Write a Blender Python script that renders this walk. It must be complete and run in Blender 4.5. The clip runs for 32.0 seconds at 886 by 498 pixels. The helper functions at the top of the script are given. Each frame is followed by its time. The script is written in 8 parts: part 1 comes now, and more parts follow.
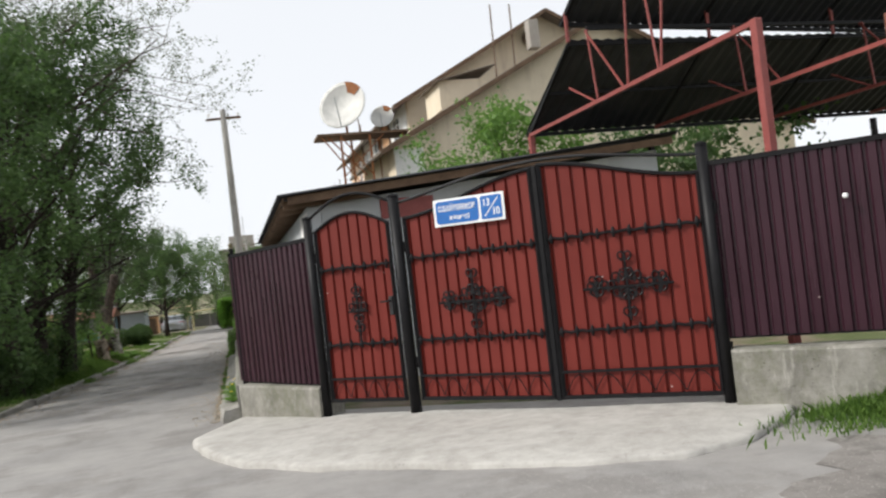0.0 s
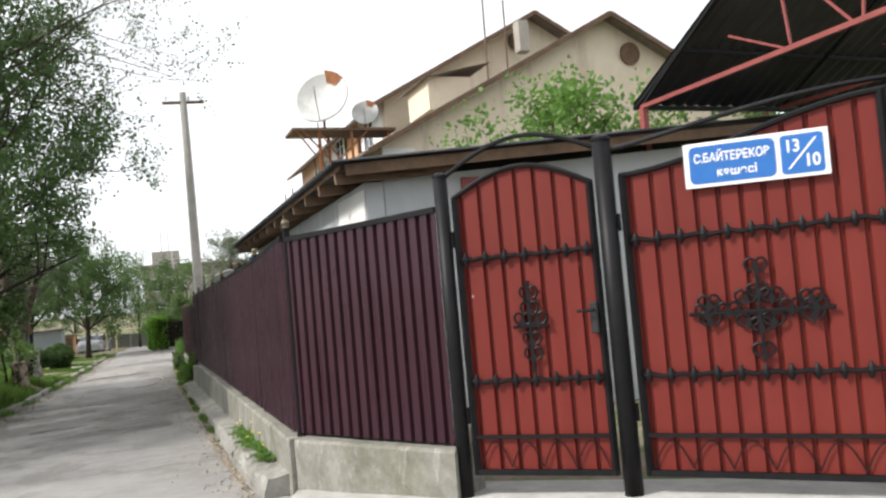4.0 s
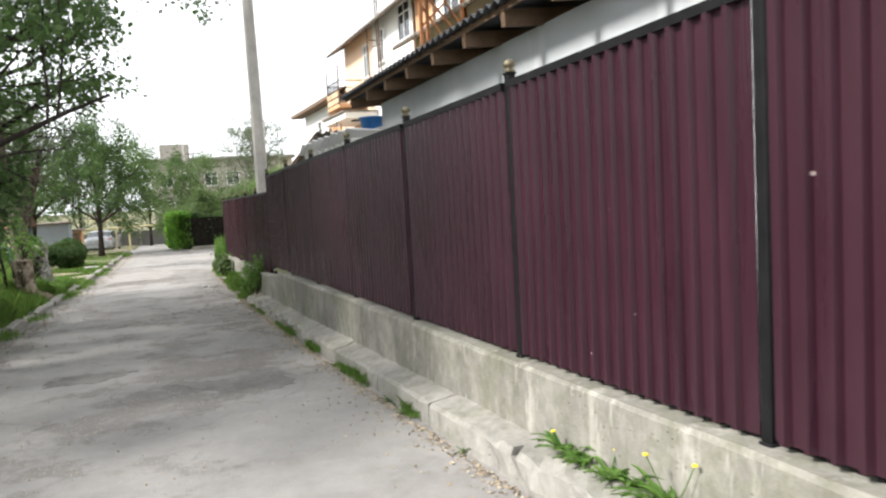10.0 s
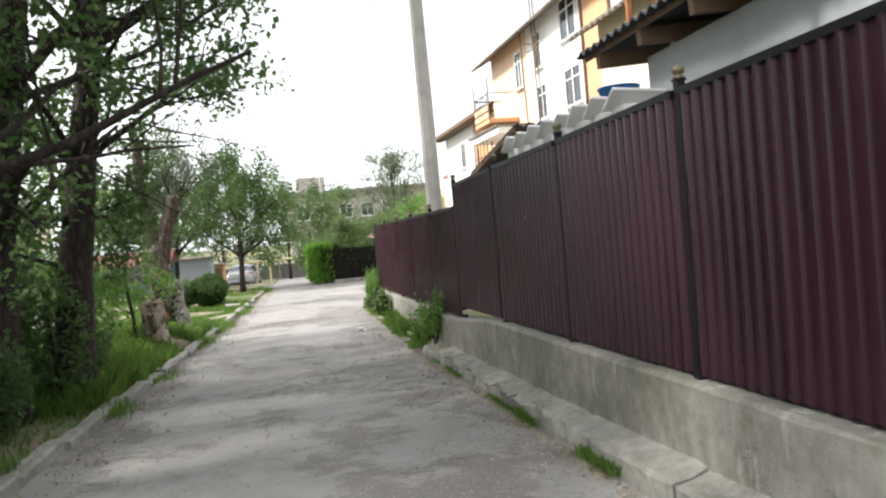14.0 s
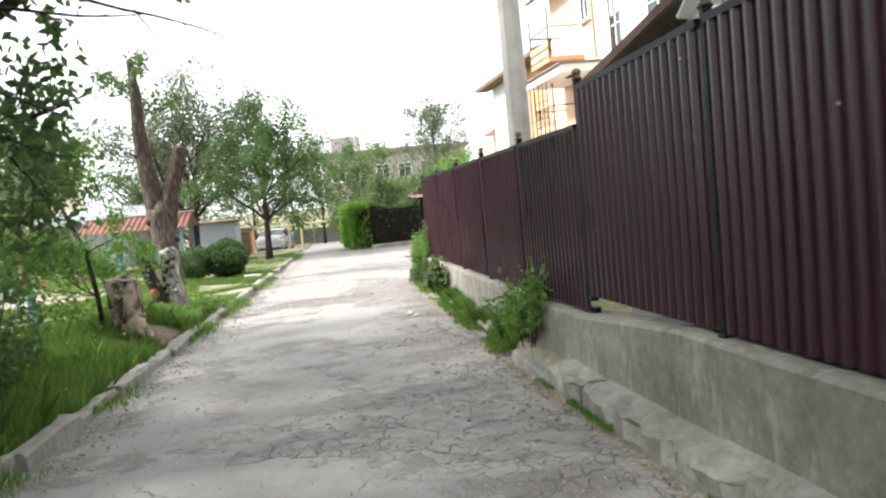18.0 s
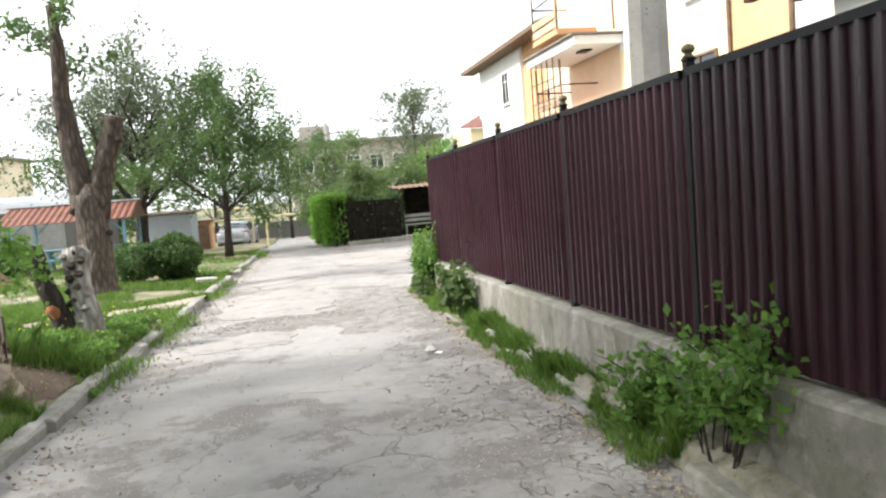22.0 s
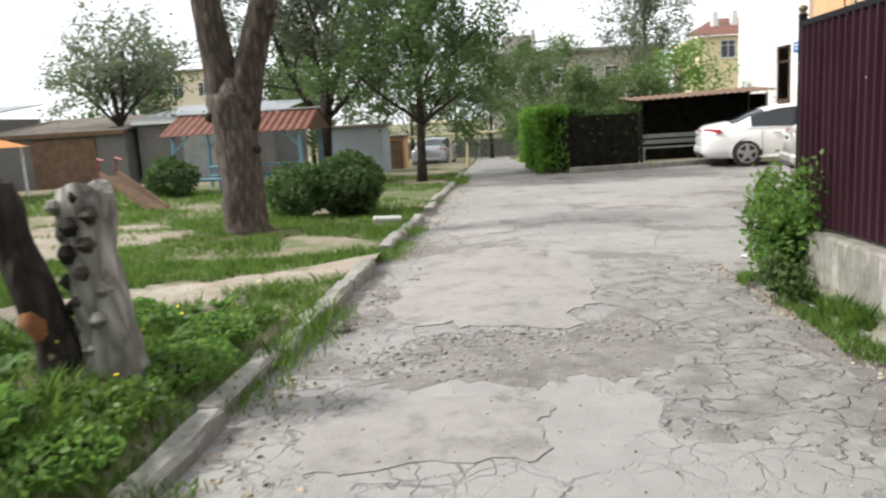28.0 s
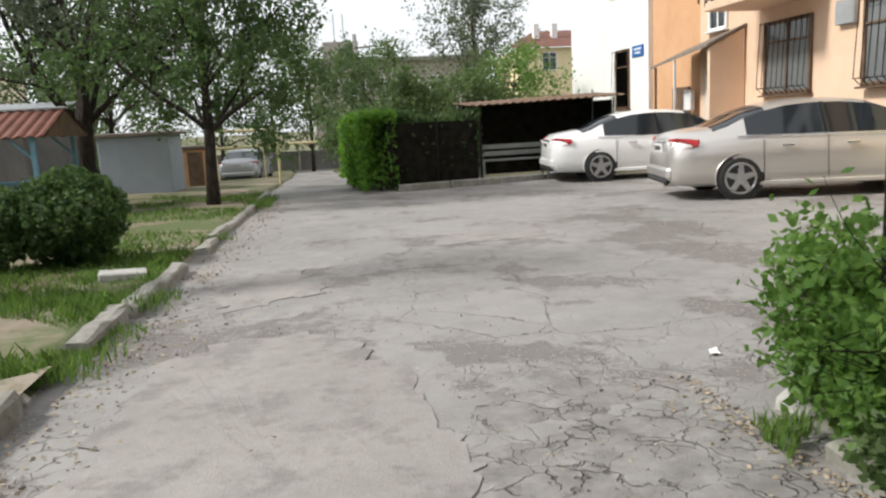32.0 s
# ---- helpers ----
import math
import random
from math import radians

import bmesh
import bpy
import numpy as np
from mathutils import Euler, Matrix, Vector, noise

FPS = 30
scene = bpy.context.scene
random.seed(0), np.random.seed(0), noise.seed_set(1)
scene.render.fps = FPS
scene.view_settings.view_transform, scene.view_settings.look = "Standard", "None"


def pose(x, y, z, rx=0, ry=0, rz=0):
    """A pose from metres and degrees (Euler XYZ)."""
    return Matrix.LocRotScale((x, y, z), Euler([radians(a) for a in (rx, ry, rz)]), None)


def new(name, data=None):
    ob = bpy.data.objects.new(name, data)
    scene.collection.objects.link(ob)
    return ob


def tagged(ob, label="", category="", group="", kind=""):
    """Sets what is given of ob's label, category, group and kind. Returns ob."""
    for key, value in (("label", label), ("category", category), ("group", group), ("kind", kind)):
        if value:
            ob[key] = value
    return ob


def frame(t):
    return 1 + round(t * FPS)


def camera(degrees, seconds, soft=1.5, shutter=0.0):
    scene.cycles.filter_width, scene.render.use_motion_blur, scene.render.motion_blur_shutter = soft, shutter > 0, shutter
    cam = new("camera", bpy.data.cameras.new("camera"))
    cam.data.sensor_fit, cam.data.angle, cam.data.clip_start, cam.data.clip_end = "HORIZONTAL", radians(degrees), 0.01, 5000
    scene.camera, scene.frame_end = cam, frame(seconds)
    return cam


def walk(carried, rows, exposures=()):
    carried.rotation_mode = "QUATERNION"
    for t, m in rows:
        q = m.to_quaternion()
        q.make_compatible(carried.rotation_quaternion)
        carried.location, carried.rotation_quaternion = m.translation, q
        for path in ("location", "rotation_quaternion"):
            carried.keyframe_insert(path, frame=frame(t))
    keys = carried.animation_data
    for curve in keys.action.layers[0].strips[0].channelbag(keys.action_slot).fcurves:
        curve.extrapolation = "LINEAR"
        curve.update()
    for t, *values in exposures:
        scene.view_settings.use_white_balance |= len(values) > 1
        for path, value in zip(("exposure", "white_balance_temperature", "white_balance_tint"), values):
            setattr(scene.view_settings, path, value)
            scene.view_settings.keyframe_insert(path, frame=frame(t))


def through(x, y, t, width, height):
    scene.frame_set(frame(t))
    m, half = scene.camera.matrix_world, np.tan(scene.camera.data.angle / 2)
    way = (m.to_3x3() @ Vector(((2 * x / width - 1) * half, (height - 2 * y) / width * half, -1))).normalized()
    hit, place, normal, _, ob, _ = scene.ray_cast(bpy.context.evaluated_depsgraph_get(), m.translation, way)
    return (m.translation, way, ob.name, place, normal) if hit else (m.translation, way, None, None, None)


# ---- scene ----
# ---------------------------------------------------------------- camera and walk
cam = camera(61.0, 32.0, 2.3, 0.3)
# seconds, place, pitch, roll, yaw
ROWS = [
    (0.0, 0.051, -0.012, 1.497, 1.05, 6.54, -15.66),
    (0.5, -0.124, 0.449, 1.485, 1.73, 6.13, -20.49),
    (1.0, -0.284, 0.883, 1.485, 3.99, 5.51, -22.38),
    (1.5, -0.389, 1.353, 1.501, 1.15, 6.03, -29.55),
    (2.0, -0.471, 1.771, 1.515, -0.15, 4.12, -32.88),
    (2.5, -0.643, 2.217, 1.509, -0.77, 5.90, -30.76),
    (3.0, -0.779, 2.665, 1.487, 2.05, 5.76, -26.61),
    (3.5, -0.928, 3.144, 1.453, 3.02, 5.54, -21.15),
    (4.0, -1.038, 3.608, 1.430, 2.45, 5.00, -21.65),
    (4.5, -1.168, 4.114, 1.404, -0.56, 5.54, -19.23),
    (6.5, -1.521, 6.141, 1.323, -0.53, 4.75, -19.37),
    (7.0, -1.629, 6.706, 1.293, -2.49, 5.33, -18.17),
    (7.5, -1.726, 7.178, 1.295, -3.46, 2.85, -22.34),
    (8.0, -1.765, 7.666, 1.280, -3.57, 4.08, -20.46),
    (8.5, -1.852, 8.189, 1.268, -2.60, 4.98, -20.71),
    (9.0, -1.870, 8.676, 1.231, -4.36, 3.27, -21.34),
    (9.5, -1.883, 9.158, 1.205, -3.48, 4.44, -18.51),
    (10.0, -1.892, 9.651, 1.194, -4.50, 3.19, -21.65),
    (10.5, -1.916, 10.164, 1.192, -2.39, 6.03, -17.26),
    (11.0, -1.985, 10.677, 1.174, -2.25, 4.82, -17.83),
    (11.5, -2.037, 11.139, 1.154, -1.51, 4.67, -17.86),
    (12.0, -2.087, 11.593, 1.136, -0.08, 5.11, -16.51),
    (12.5, -2.106, 12.056, 1.126, -1.41, 4.85, -18.75),
    (13.0, -2.151, 12.528, 1.111, -2.54, 5.39, -17.81),
    (13.5, -2.138, 13.004, 1.089, -0.61, 4.78, -17.51),
    (14.0, -2.071, 13.476, 1.073, -1.64, 4.92, -12.17),
    (14.5, -2.016, 13.947, 1.056, 0.68, 4.32, -13.11),
    (15.0, -1.976, 14.413, 1.038, 1.52, 3.52, -11.79),
    (15.5, -1.926, 14.881, 1.018, 0.14, 4.60, -9.43),
    (17.5, -1.816, 16.826, 0.936, -3.26, 5.91, -11.70),
    (18.0, -1.857, 17.311, 0.911, -4.20, 5.36, -9.45),
    (18.5, -1.897, 17.799, 0.894, -5.44, 6.01, -10.09),
    (19.0, -1.946, 18.280, 0.886, -5.32, 6.80, -8.83),
    (19.5, -1.999, 18.738, 0.875, -4.89, 7.02, -10.14),
    (20.0, -2.002, 19.127, 0.849, -2.08, 6.52, -5.62),
    (20.5, -2.013, 19.556, 0.831, -1.51, 6.33, -8.53),
    (21.0, -1.992, 19.970, 0.826, -3.86, 5.58, -12.38),
    (21.5, -1.964, 20.410, 0.815, -7.87, 3.91, -10.60),
    (22.0, -1.967, 20.818, 0.814, -4.75, 4.40, -11.97),
    (22.5, -1.906, 21.236, 0.788, -4.84, 4.80, -6.45),
    (23.0, -1.897, 21.687, 0.755, -5.56, 3.45, -2.30),
    (23.5, -1.867, 22.104, 0.738, -8.50, 3.69, 1.36),
    (24.0, -1.901, 22.462, 0.743, -8.48, 3.72, 11.59),
    (24.5, -1.985, 22.895, 0.744, -8.53, 3.65, 10.87),
    (26.5, -2.243, 24.602, 0.741, -8.19, 1.06, 12.63),
    (27.0, -2.288, 25.041, 0.733, -8.53, 1.89, 11.74),
    (27.5, -2.270, 25.559, 0.712, -9.32, 1.90, 9.06),
    (28.0, -2.249, 26.047, 0.683, -9.83, 3.29, 2.77),
    (28.5, -2.126, 26.586, 0.647, -9.49, 2.72, -2.46),
    (29.0, -2.054, 27.050, 0.641, -7.99, 1.52, -7.67),
    (29.5, -1.977, 27.520, 0.638, -8.38, 1.91, -14.82),
    (30.0, -1.944, 27.952, 0.611, -7.37, 1.93, -10.28),
    (30.5, -1.986, 28.360, 0.594, -9.07, 1.90, -10.35),
    (31.0, -1.964, 28.749, 0.561, -7.69, 1.39, -8.60),
    (31.5, -1.940, 29.186, 0.546, -8.48, 2.45, -10.26),
    (32.0, -1.893, 29.630, 0.537, -9.63, 2.91, -10.25),
]
EXPOSURES = [(0.0, 0.1), (2.0, 0.3), (4.0, 0.5), (7.0, 0.9), (9.0, 0.95), (11.0, 1.0), (13.0, 1.05), (15.0, 1.12), (18.0, 1.4), (20.0, 1.40), (21.0, 1.2), (22.0, 1.22), (24.0, 1.14), (27.0, 0.95), (28.0, 0.58), (30.0, 0.45), (32.0, 0.2)]
walk(cam, [(t, pose(x, y, z, 90 + p, r, w)) for t, x, y, z, p, r, w in ROWS], EXPOSURES)
# the ground falls gently along the lane
GROUND_Y = (-80, -3, 4, 9, 14, 19, 24, 29, 34, 40, 47, 52, 66, 90, 400)
GROUND_Z = (0.21, 0.21, 0.04, -0.15, -0.35, -0.54, -0.67, -0.75, -0.81, -0.85, -0.91, -1.08, -1.72, -2.3, -3.0)
# ---------------------------------------------------------------- daylight: bright thin overcast
SUN_UP, SUN_TURN = 42.0, 268.0
world = bpy.data.worlds.new("sky")
scene.world = world
world.use_nodes = True
wn, wl = world.node_tree.nodes, world.node_tree.links
wn.clear()
sky = wn.new("ShaderNodeTexSky")
sky.sky_type, sky.sun_disc = "NISHITA", False
sky.sun_elevation, sky.sun_rotation = radians(SUN_UP), radians(SUN_TURN)
sky.air_density, sky.dust_density, sky.ozone_density = 1.0, 1.0, 1.0
haze = wn.new("ShaderNodeHueSaturation")
haze.inputs["Saturation"].default_value = 0.22
haze.inputs["Value"].default_value = 1.0
back = wn.new("ShaderNodeBackground")
back.inputs["Strength"].default_value = 0.118
wout = wn.new("ShaderNodeOutputWorld")
wl.new(sky.outputs[0], haze.inputs["Color"])
veil = wn.new("ShaderNodeMix")
veil.data_type = "RGBA"
veil.inputs[0].default_value = 0.75
veil.inputs[7].default_value = (8.35, 8.6, 9.0, 1)
wl.new(haze.outputs[0], veil.inputs[6])
wl.new(veil.outputs[2], back.inputs["Color"])
wl.new(back.outputs[0], wout.inputs["Surface"])
sun = new("sun", bpy.data.lights.new("sun", "SUN"))
sun.data.energy, sun.data.angle, sun.data.color = 3.6, radians(10), (1.0, 0.965, 0.91)
# the sky's sun_rotation turns clockwise from +y seen from above
_d = Vector((math.sin(radians(SUN_TURN)) * math.cos(radians(SUN_UP)), math.cos(radians(SUN_TURN)) * math.cos(radians(SUN_UP)), math.sin(radians(SUN_UP))))
sun.matrix_basis = Matrix.Translation((0, 0, 30)) @ _d.to_track_quat("Z", "Y").to_matrix().to_4x4()
# ---------------------------------------------------------------- building helpers
class Shape:
    """Collects vertices and faces for one mesh."""

    def __init__(self):
        self.v, self.f = [], []

    def add(self, verts, faces, m=None):
        n = len(self.v)
        if m is not None:
            verts = [m @ Vector(p) for p in verts]
        self.v.extend(tuple(p) for p in verts)
        self.f.extend(tuple(i + n for i in q) for q in faces)
        return self

    def box(self, x, y, z, sx, sy, sz, m=None, b=0.0):
        """A box centred at x, y, z, with chamfered edges of width b."""
        hx, hy, hz = sx / 2, sy / 2, sz / 2
        if b <= 0:
            vs = [(x + i * hx, y + j * hy, z + k * hz) for k in (-1, 1) for j in (-1, 1) for i in (-1, 1)]
            return self.add(vs, [(0, 2, 3, 1), (4, 5, 7, 6), (0, 1, 5, 4), (2, 6, 7, 3), (0, 4, 6, 2), (1, 3, 7, 5)], m)
        b = min(b, hx * 0.9, hy * 0.9, hz * 0.9)
        vs, key = [], {}
        for i in (-1, 1):
            for j in (-1, 1):
                for k in (-1, 1):
                    for a, p in enumerate(((hx, hy - b, hz - b), (hx - b, hy, hz - b), (hx - b, hy - b, hz))):
                        key[i, j, k, a] = len(vs)
                        vs.append((x + i * p[0], y + j * p[1], z + k * p[2]))
        fs = []
        for s in (-1, 1):
            o = 1 if s > 0 else -1
            fs.append([key[s, j, k, 0] for j, k in ((-1, -1), (1, -1), (1, 1), (-1, 1))][::o])
            fs.append([key[i, s, k, 1] for i, k in ((-1, -1), (-1, 1), (1, 1), (1, -1))][::o])
            fs.append([key[i, j, s, 2] for i, j in ((-1, -1), (1, -1), (1, 1), (-1, 1))][::o])
        for i in (-1, 1):
            for j in (-1, 1):
                q = [key[i, j, -1, 0], key[i, j, -1, 1], key[i, j, 1, 1], key[i, j, 1, 0]]
                fs.append(q if i * j > 0 else q[::-1])
                q = [key[i, -1, j, 0], key[i, -1, j, 2], key[i, 1, j, 2], key[i, 1, j, 0]]
                fs.append(q[::-1] if i * j > 0 else q)
                q = [key[-1, i, j, 1], key[-1, i, j, 2], key[1, i, j, 2], key[1, i, j, 1]]
                fs.append(q if i * j > 0 else q[::-1])
        for i in (-1, 1):
            for j in (-1, 1):
                for k in (-1, 1):
                    q = [key[i, j, k, 0], key[i, j, k, 1], key[i, j, k, 2]]
                    fs.append(q if i * j * k > 0 else q[::-1])
        return self.add(vs, fs, m)

    def tube(self, pts, radii, n=8, caps=True):
        """A round bar through the points, with a radius at each."""
        pts = [Vector(p) for p in pts]
        if not hasattr(radii, "__len__"):
            radii = [radii] * len(pts)
        base, side = len(self.v), None
        for i, p in enumerate(pts):
            d = (pts[min(i + 1, len(pts) - 1)] - pts[max(i - 1, 0)]).normalized()
            if side is None:
                side = d.orthogonal().normalized()
            side = (side - d * side.dot(d)).normalized()
            other = d.cross(side)
            for k in range(n):
                a = 2 * math.pi * k / n
                self.v.append(tuple(p + radii[i] * (math.cos(a) * side + math.sin(a) * other)))
        for i in range(len(pts) - 1):
            for k in range(n):
                a, b = base + i * n + k, base + i * n + (k + 1) % n
                self.f.append((a, b, b + n, a + n))
        if caps:
            self.f.append(tuple(base + k for k in reversed(range(n))))
            self.f.append(tuple(base + (len(pts) - 1) * n + k for k in range(n)))
        return self

    def bar(self, p, q, w, h=None):
        """A square bar from p to q."""
        p, q = Vector(p), Vector(q)
        d = q - p
        m = Matrix.Translation((p + q) / 2) @ d.to_track_quat("X", "Z").to_matrix().to_4x4()
        return self.box(0, 0, 0, d.length, w, h or w, m)

    def sheet(self, rows):
        """A grid of points joined into quads."""
        n, w = len(self.v), len(rows[0])
        for r in rows:
            self.v.extend(tuple(p) for p in r)
        for i in range(len(rows) - 1):
            for j in range(w - 1):
                a = n + i * w + j
                self.f.append((a, a + 1, a + w + 1, a + w))
        return self

    def prism(self, outline, lift, m=None):
        """A flat outline (counter-clockwise, xyz) pushed along lift."""
        k, d = len(outline), Vector(lift)
        vs = [Vector(p) for p in outline] + [Vector(p) + d for p in outline]
        fs = [tuple(reversed(range(k))), tuple(range(k, 2 * k))]
        fs += [(i, (i + 1) % k, (i + 1) % k + k, i + k) for i in range(k)]
        return self.add(vs, fs, m)

    def lathe(self, profile, m=None, n=16):
        """A turned body from (radius, height) pairs."""
        vs, fs = [], []
        for r, h in profile:
            vs += [(r * math.cos(2 * math.pi * k / n), r * math.sin(2 * math.pi * k / n), h) for k in range(n)]
        for i in range(len(profile) - 1):
            fs += [(i * n + k, i * n + (k + 1) % n, (i + 1) * n + (k + 1) % n, (i + 1) * n + k) for k in range(n)]
        fs.append(tuple(reversed(range(n))))
        fs.append(tuple((len(profile) - 1) * n + k for k in range(n)))
        return self.add(vs, fs, m)

    def mesh(self, name, mat, smooth=False):
        me = bpy.data.meshes.new(name)
        me.from_pydata(self.v, [], self.f)
        if smooth:
            me.shade_smooth()
        me.materials.append(mat)
        me.update()
        return me


def empty(name, label, category, at=(0, 0, 0), rz=0.0, group="", kind=""):
    """The base of a thing with parts."""
    ob = new(name)
    ob.empty_display_size = 0.2
    ob.matrix_basis = pose(*at, 0, 0, rz)
    return tagged(ob, label, category, group, kind)


def part(name, shape, mat, parent, label="", smooth=False):
    """One mesh under a thing or a part, in the thing's own space."""
    me = shape.mesh(name, mat, smooth) if isinstance(shape, Shape) else shape
    ob = new(name, me)
    ob.parent = parent
    if label:
        ob["label"] = label
    return ob


def thing(name, shape, mat, label, category, at=None, group="", kind="", smooth=False):
    """A thing of one mesh."""
    ob = new(name, shape.mesh(name, mat, smooth) if isinstance(shape, Shape) else shape)
    if at is not None:
        ob.matrix_basis = at
    return tagged(ob, label, category, group, kind)


def setting(name, shape, mat, label="", category="", smooth=False, parent=None):
    ob = new(name, shape.mesh(name, mat, smooth))
    ob.parent = parent
    return tagged(ob, label, category, kind="structure")


def ground_z(y):
    return float(np.interp(y, GROUND_Y, GROUND_Z))


# ---------------------------------------------------------------- materials
class Nodes:
    """A small node builder for one material."""

    def __init__(self, name, rough=0.8, metal=0.0, spec=0.5):
        self.mat = bpy.data.materials.new(name)
        self.mat.use_nodes = True
        self.t = self.mat.node_tree
        self.b = self.t.nodes["Principled BSDF"]
        self.b.inputs["Roughness"].default_value = rough
        self.b.inputs["Metallic"].default_value = metal
        self.b.inputs["Specular IOR Level"].default_value = spec
        self.pos = self.t.nodes.new("ShaderNodeTexCoord").outputs["Object"]

    def world(self):
        self.pos = self.t.nodes.new("ShaderNodeNewGeometry").outputs["Position"]
        return self

    def stretch(self, x, y, z):
        n = self.t.nodes.new("ShaderNodeMapping")
        self.t.links.new(self.pos, n.inputs["Vector"])
        n.inputs["Scale"].default_value = (x, y, z)
        return n.outputs[0]

    def noise(self, scale, detail=4, rough=0.55, pos=None, distort=0.0):
        n = self.t.nodes.new("ShaderNodeTexNoise")
        n.inputs["Scale"].default_value, n.inputs["Detail"].default_value = scale, detail
        n.inputs["Roughness"].default_value, n.inputs["Distortion"].default_value = rough, distort
        self.t.links.new(pos or self.pos, n.inputs["Vector"])
        return n.outputs["Fac"]

    def cells(self, scale, feature="DISTANCE_TO_EDGE", pos=None, out="Distance"):
        n = self.t.nodes.new("ShaderNodeTexVoronoi")
        n.feature = feature
        n.inputs["Scale"].default_value = scale
        self.t.links.new(pos or self.pos, n.inputs["Vector"])
        return n.outputs[out]

    def random(self, island=False):
        if island:
            return self.t.nodes.new("ShaderNodeNewGeometry").outputs["Random Per Island"]
        return self.t.nodes.new("ShaderNodeObjectInfo").outputs["Random"]

    def bent(self, src, scale, amount):
        """Coordinates pushed about by noise."""
        mix, warp = self.t.nodes.new("ShaderNodeMixRGB"), self.t.nodes.new("ShaderNodeTexNoise")
        mix.inputs[0].default_value = amount
        warp.inputs["Scale"].default_value, warp.inputs["Detail"].default_value = scale, 4
        self.t.links.new(src, mix.inputs[1])
        self.t.links.new(self.pos, warp.inputs["Vector"])
        self.t.links.new(warp.outputs["Color"], mix.inputs[2])
        return mix.outputs[0]

    def ramp(self, fac, *stops):
        n = self.t.nodes.new("ShaderNodeValToRGB")
        e = n.color_ramp.elements
        while len(e) < len(stops):
            e.new(0.5)
        for k, (p, c) in enumerate(stops):
            e[k].position = p
            e[k].color = (*c, 1) if hasattr(c, "__len__") else (c, c, c, 1)
        self.t.links.new(fac, n.inputs[0])
        return n.outputs[0]

    def mix(self, fac, a, b, how="MIX"):
        n = self.t.nodes.new("ShaderNodeMix")
        n.data_type, n.blend_type = "RGBA", how
        for k, v in ((0, fac), (6, a), (7, b)):
            if hasattr(v, "links"):
                self.t.links.new(v, n.inputs[k])
            elif k == 0:
                n.inputs[0].default_value = v
            else:
                n.inputs[k].default_value = (*v, 1) if hasattr(v, "__len__") else (v, v, v, 1)
        return n.outputs[2]

    def math(self, how, a, b=0.5):
        n = self.t.nodes.new("ShaderNodeMath")
        n.operation = how
        for k, v in enumerate((a, b)):
            if hasattr(v, "links"):
                self.t.links.new(v, n.inputs[k])
            else:
                n.inputs[k].default_value = v
        return n.outputs[0]

    def height(self, axis=2):
        n = self.t.nodes.new("ShaderNodeSeparateXYZ")
        self.t.links.new(self.pos, n.inputs[0])
        return n.outputs[axis]

    def done(self, color, bump=None, strength=0.3, dist=0.01, rough=None):
        self.t.links.new(color, self.b.inputs["Base Color"]) if hasattr(color, "links") else setattr(self.b.inputs["Base Color"], "default_value", (*color, 1))
        if bump is not None:
            n = self.t.nodes.new("ShaderNodeBump")
            n.inputs["Strength"].default_value, n.inputs["Distance"].default_value = strength, dist
            self.t.links.new(bump, n.inputs["Height"])
            self.t.links.new(n.outputs[0], self.b.inputs["Normal"])
        if rough is not None:
            self.t.links.new(rough, self.b.inputs["Roughness"])
        return self.mat


def mat_plain(name, a, b, scale=6, rough=0.7, metal=0.0, bump=0.15, fine=60, dist=0.004, world=False, streak=None, spec=0.5):
    """Two tones mixed by a coarse and a fine noise, with a fine relief."""
    n = Nodes(name, rough, metal, spec)
    if world:
        n.world()
    pos = n.stretch(*streak) if streak else None
    big = n.noise(scale, 5, 0.6, pos)
    fin = n.noise(fine, 3, 0.6, pos)
    fac = n.math("ADD", n.math("MULTIPLY", big, 0.7), n.math("MULTIPLY", fin, 0.3))
    col = n.ramp(fac, (0.33, a), (0.67, b))
    return n.done(col, fin, bump, dist)


def mat_varied(name, a, b, scale=5, rough=0.8, fine=50, bump=0.3, dist=0.006, island=False):
    """As mat_plain, with each piece a little lighter or darker than the next."""
    n = Nodes(name, rough)
    big, fin = n.noise(scale, 5, 0.6), n.noise(fine, 3, 0.6)
    fac = n.math("ADD", n.math("MULTIPLY", big, 0.5), n.math("MULTIPLY", fin, 0.25))
    fac = n.math("ADD", fac, n.math("MULTIPLY", n.random(island), 0.25))
    return n.done(n.ramp(fac, (0.3, a), (0.7, b)), fin, bump, dist)


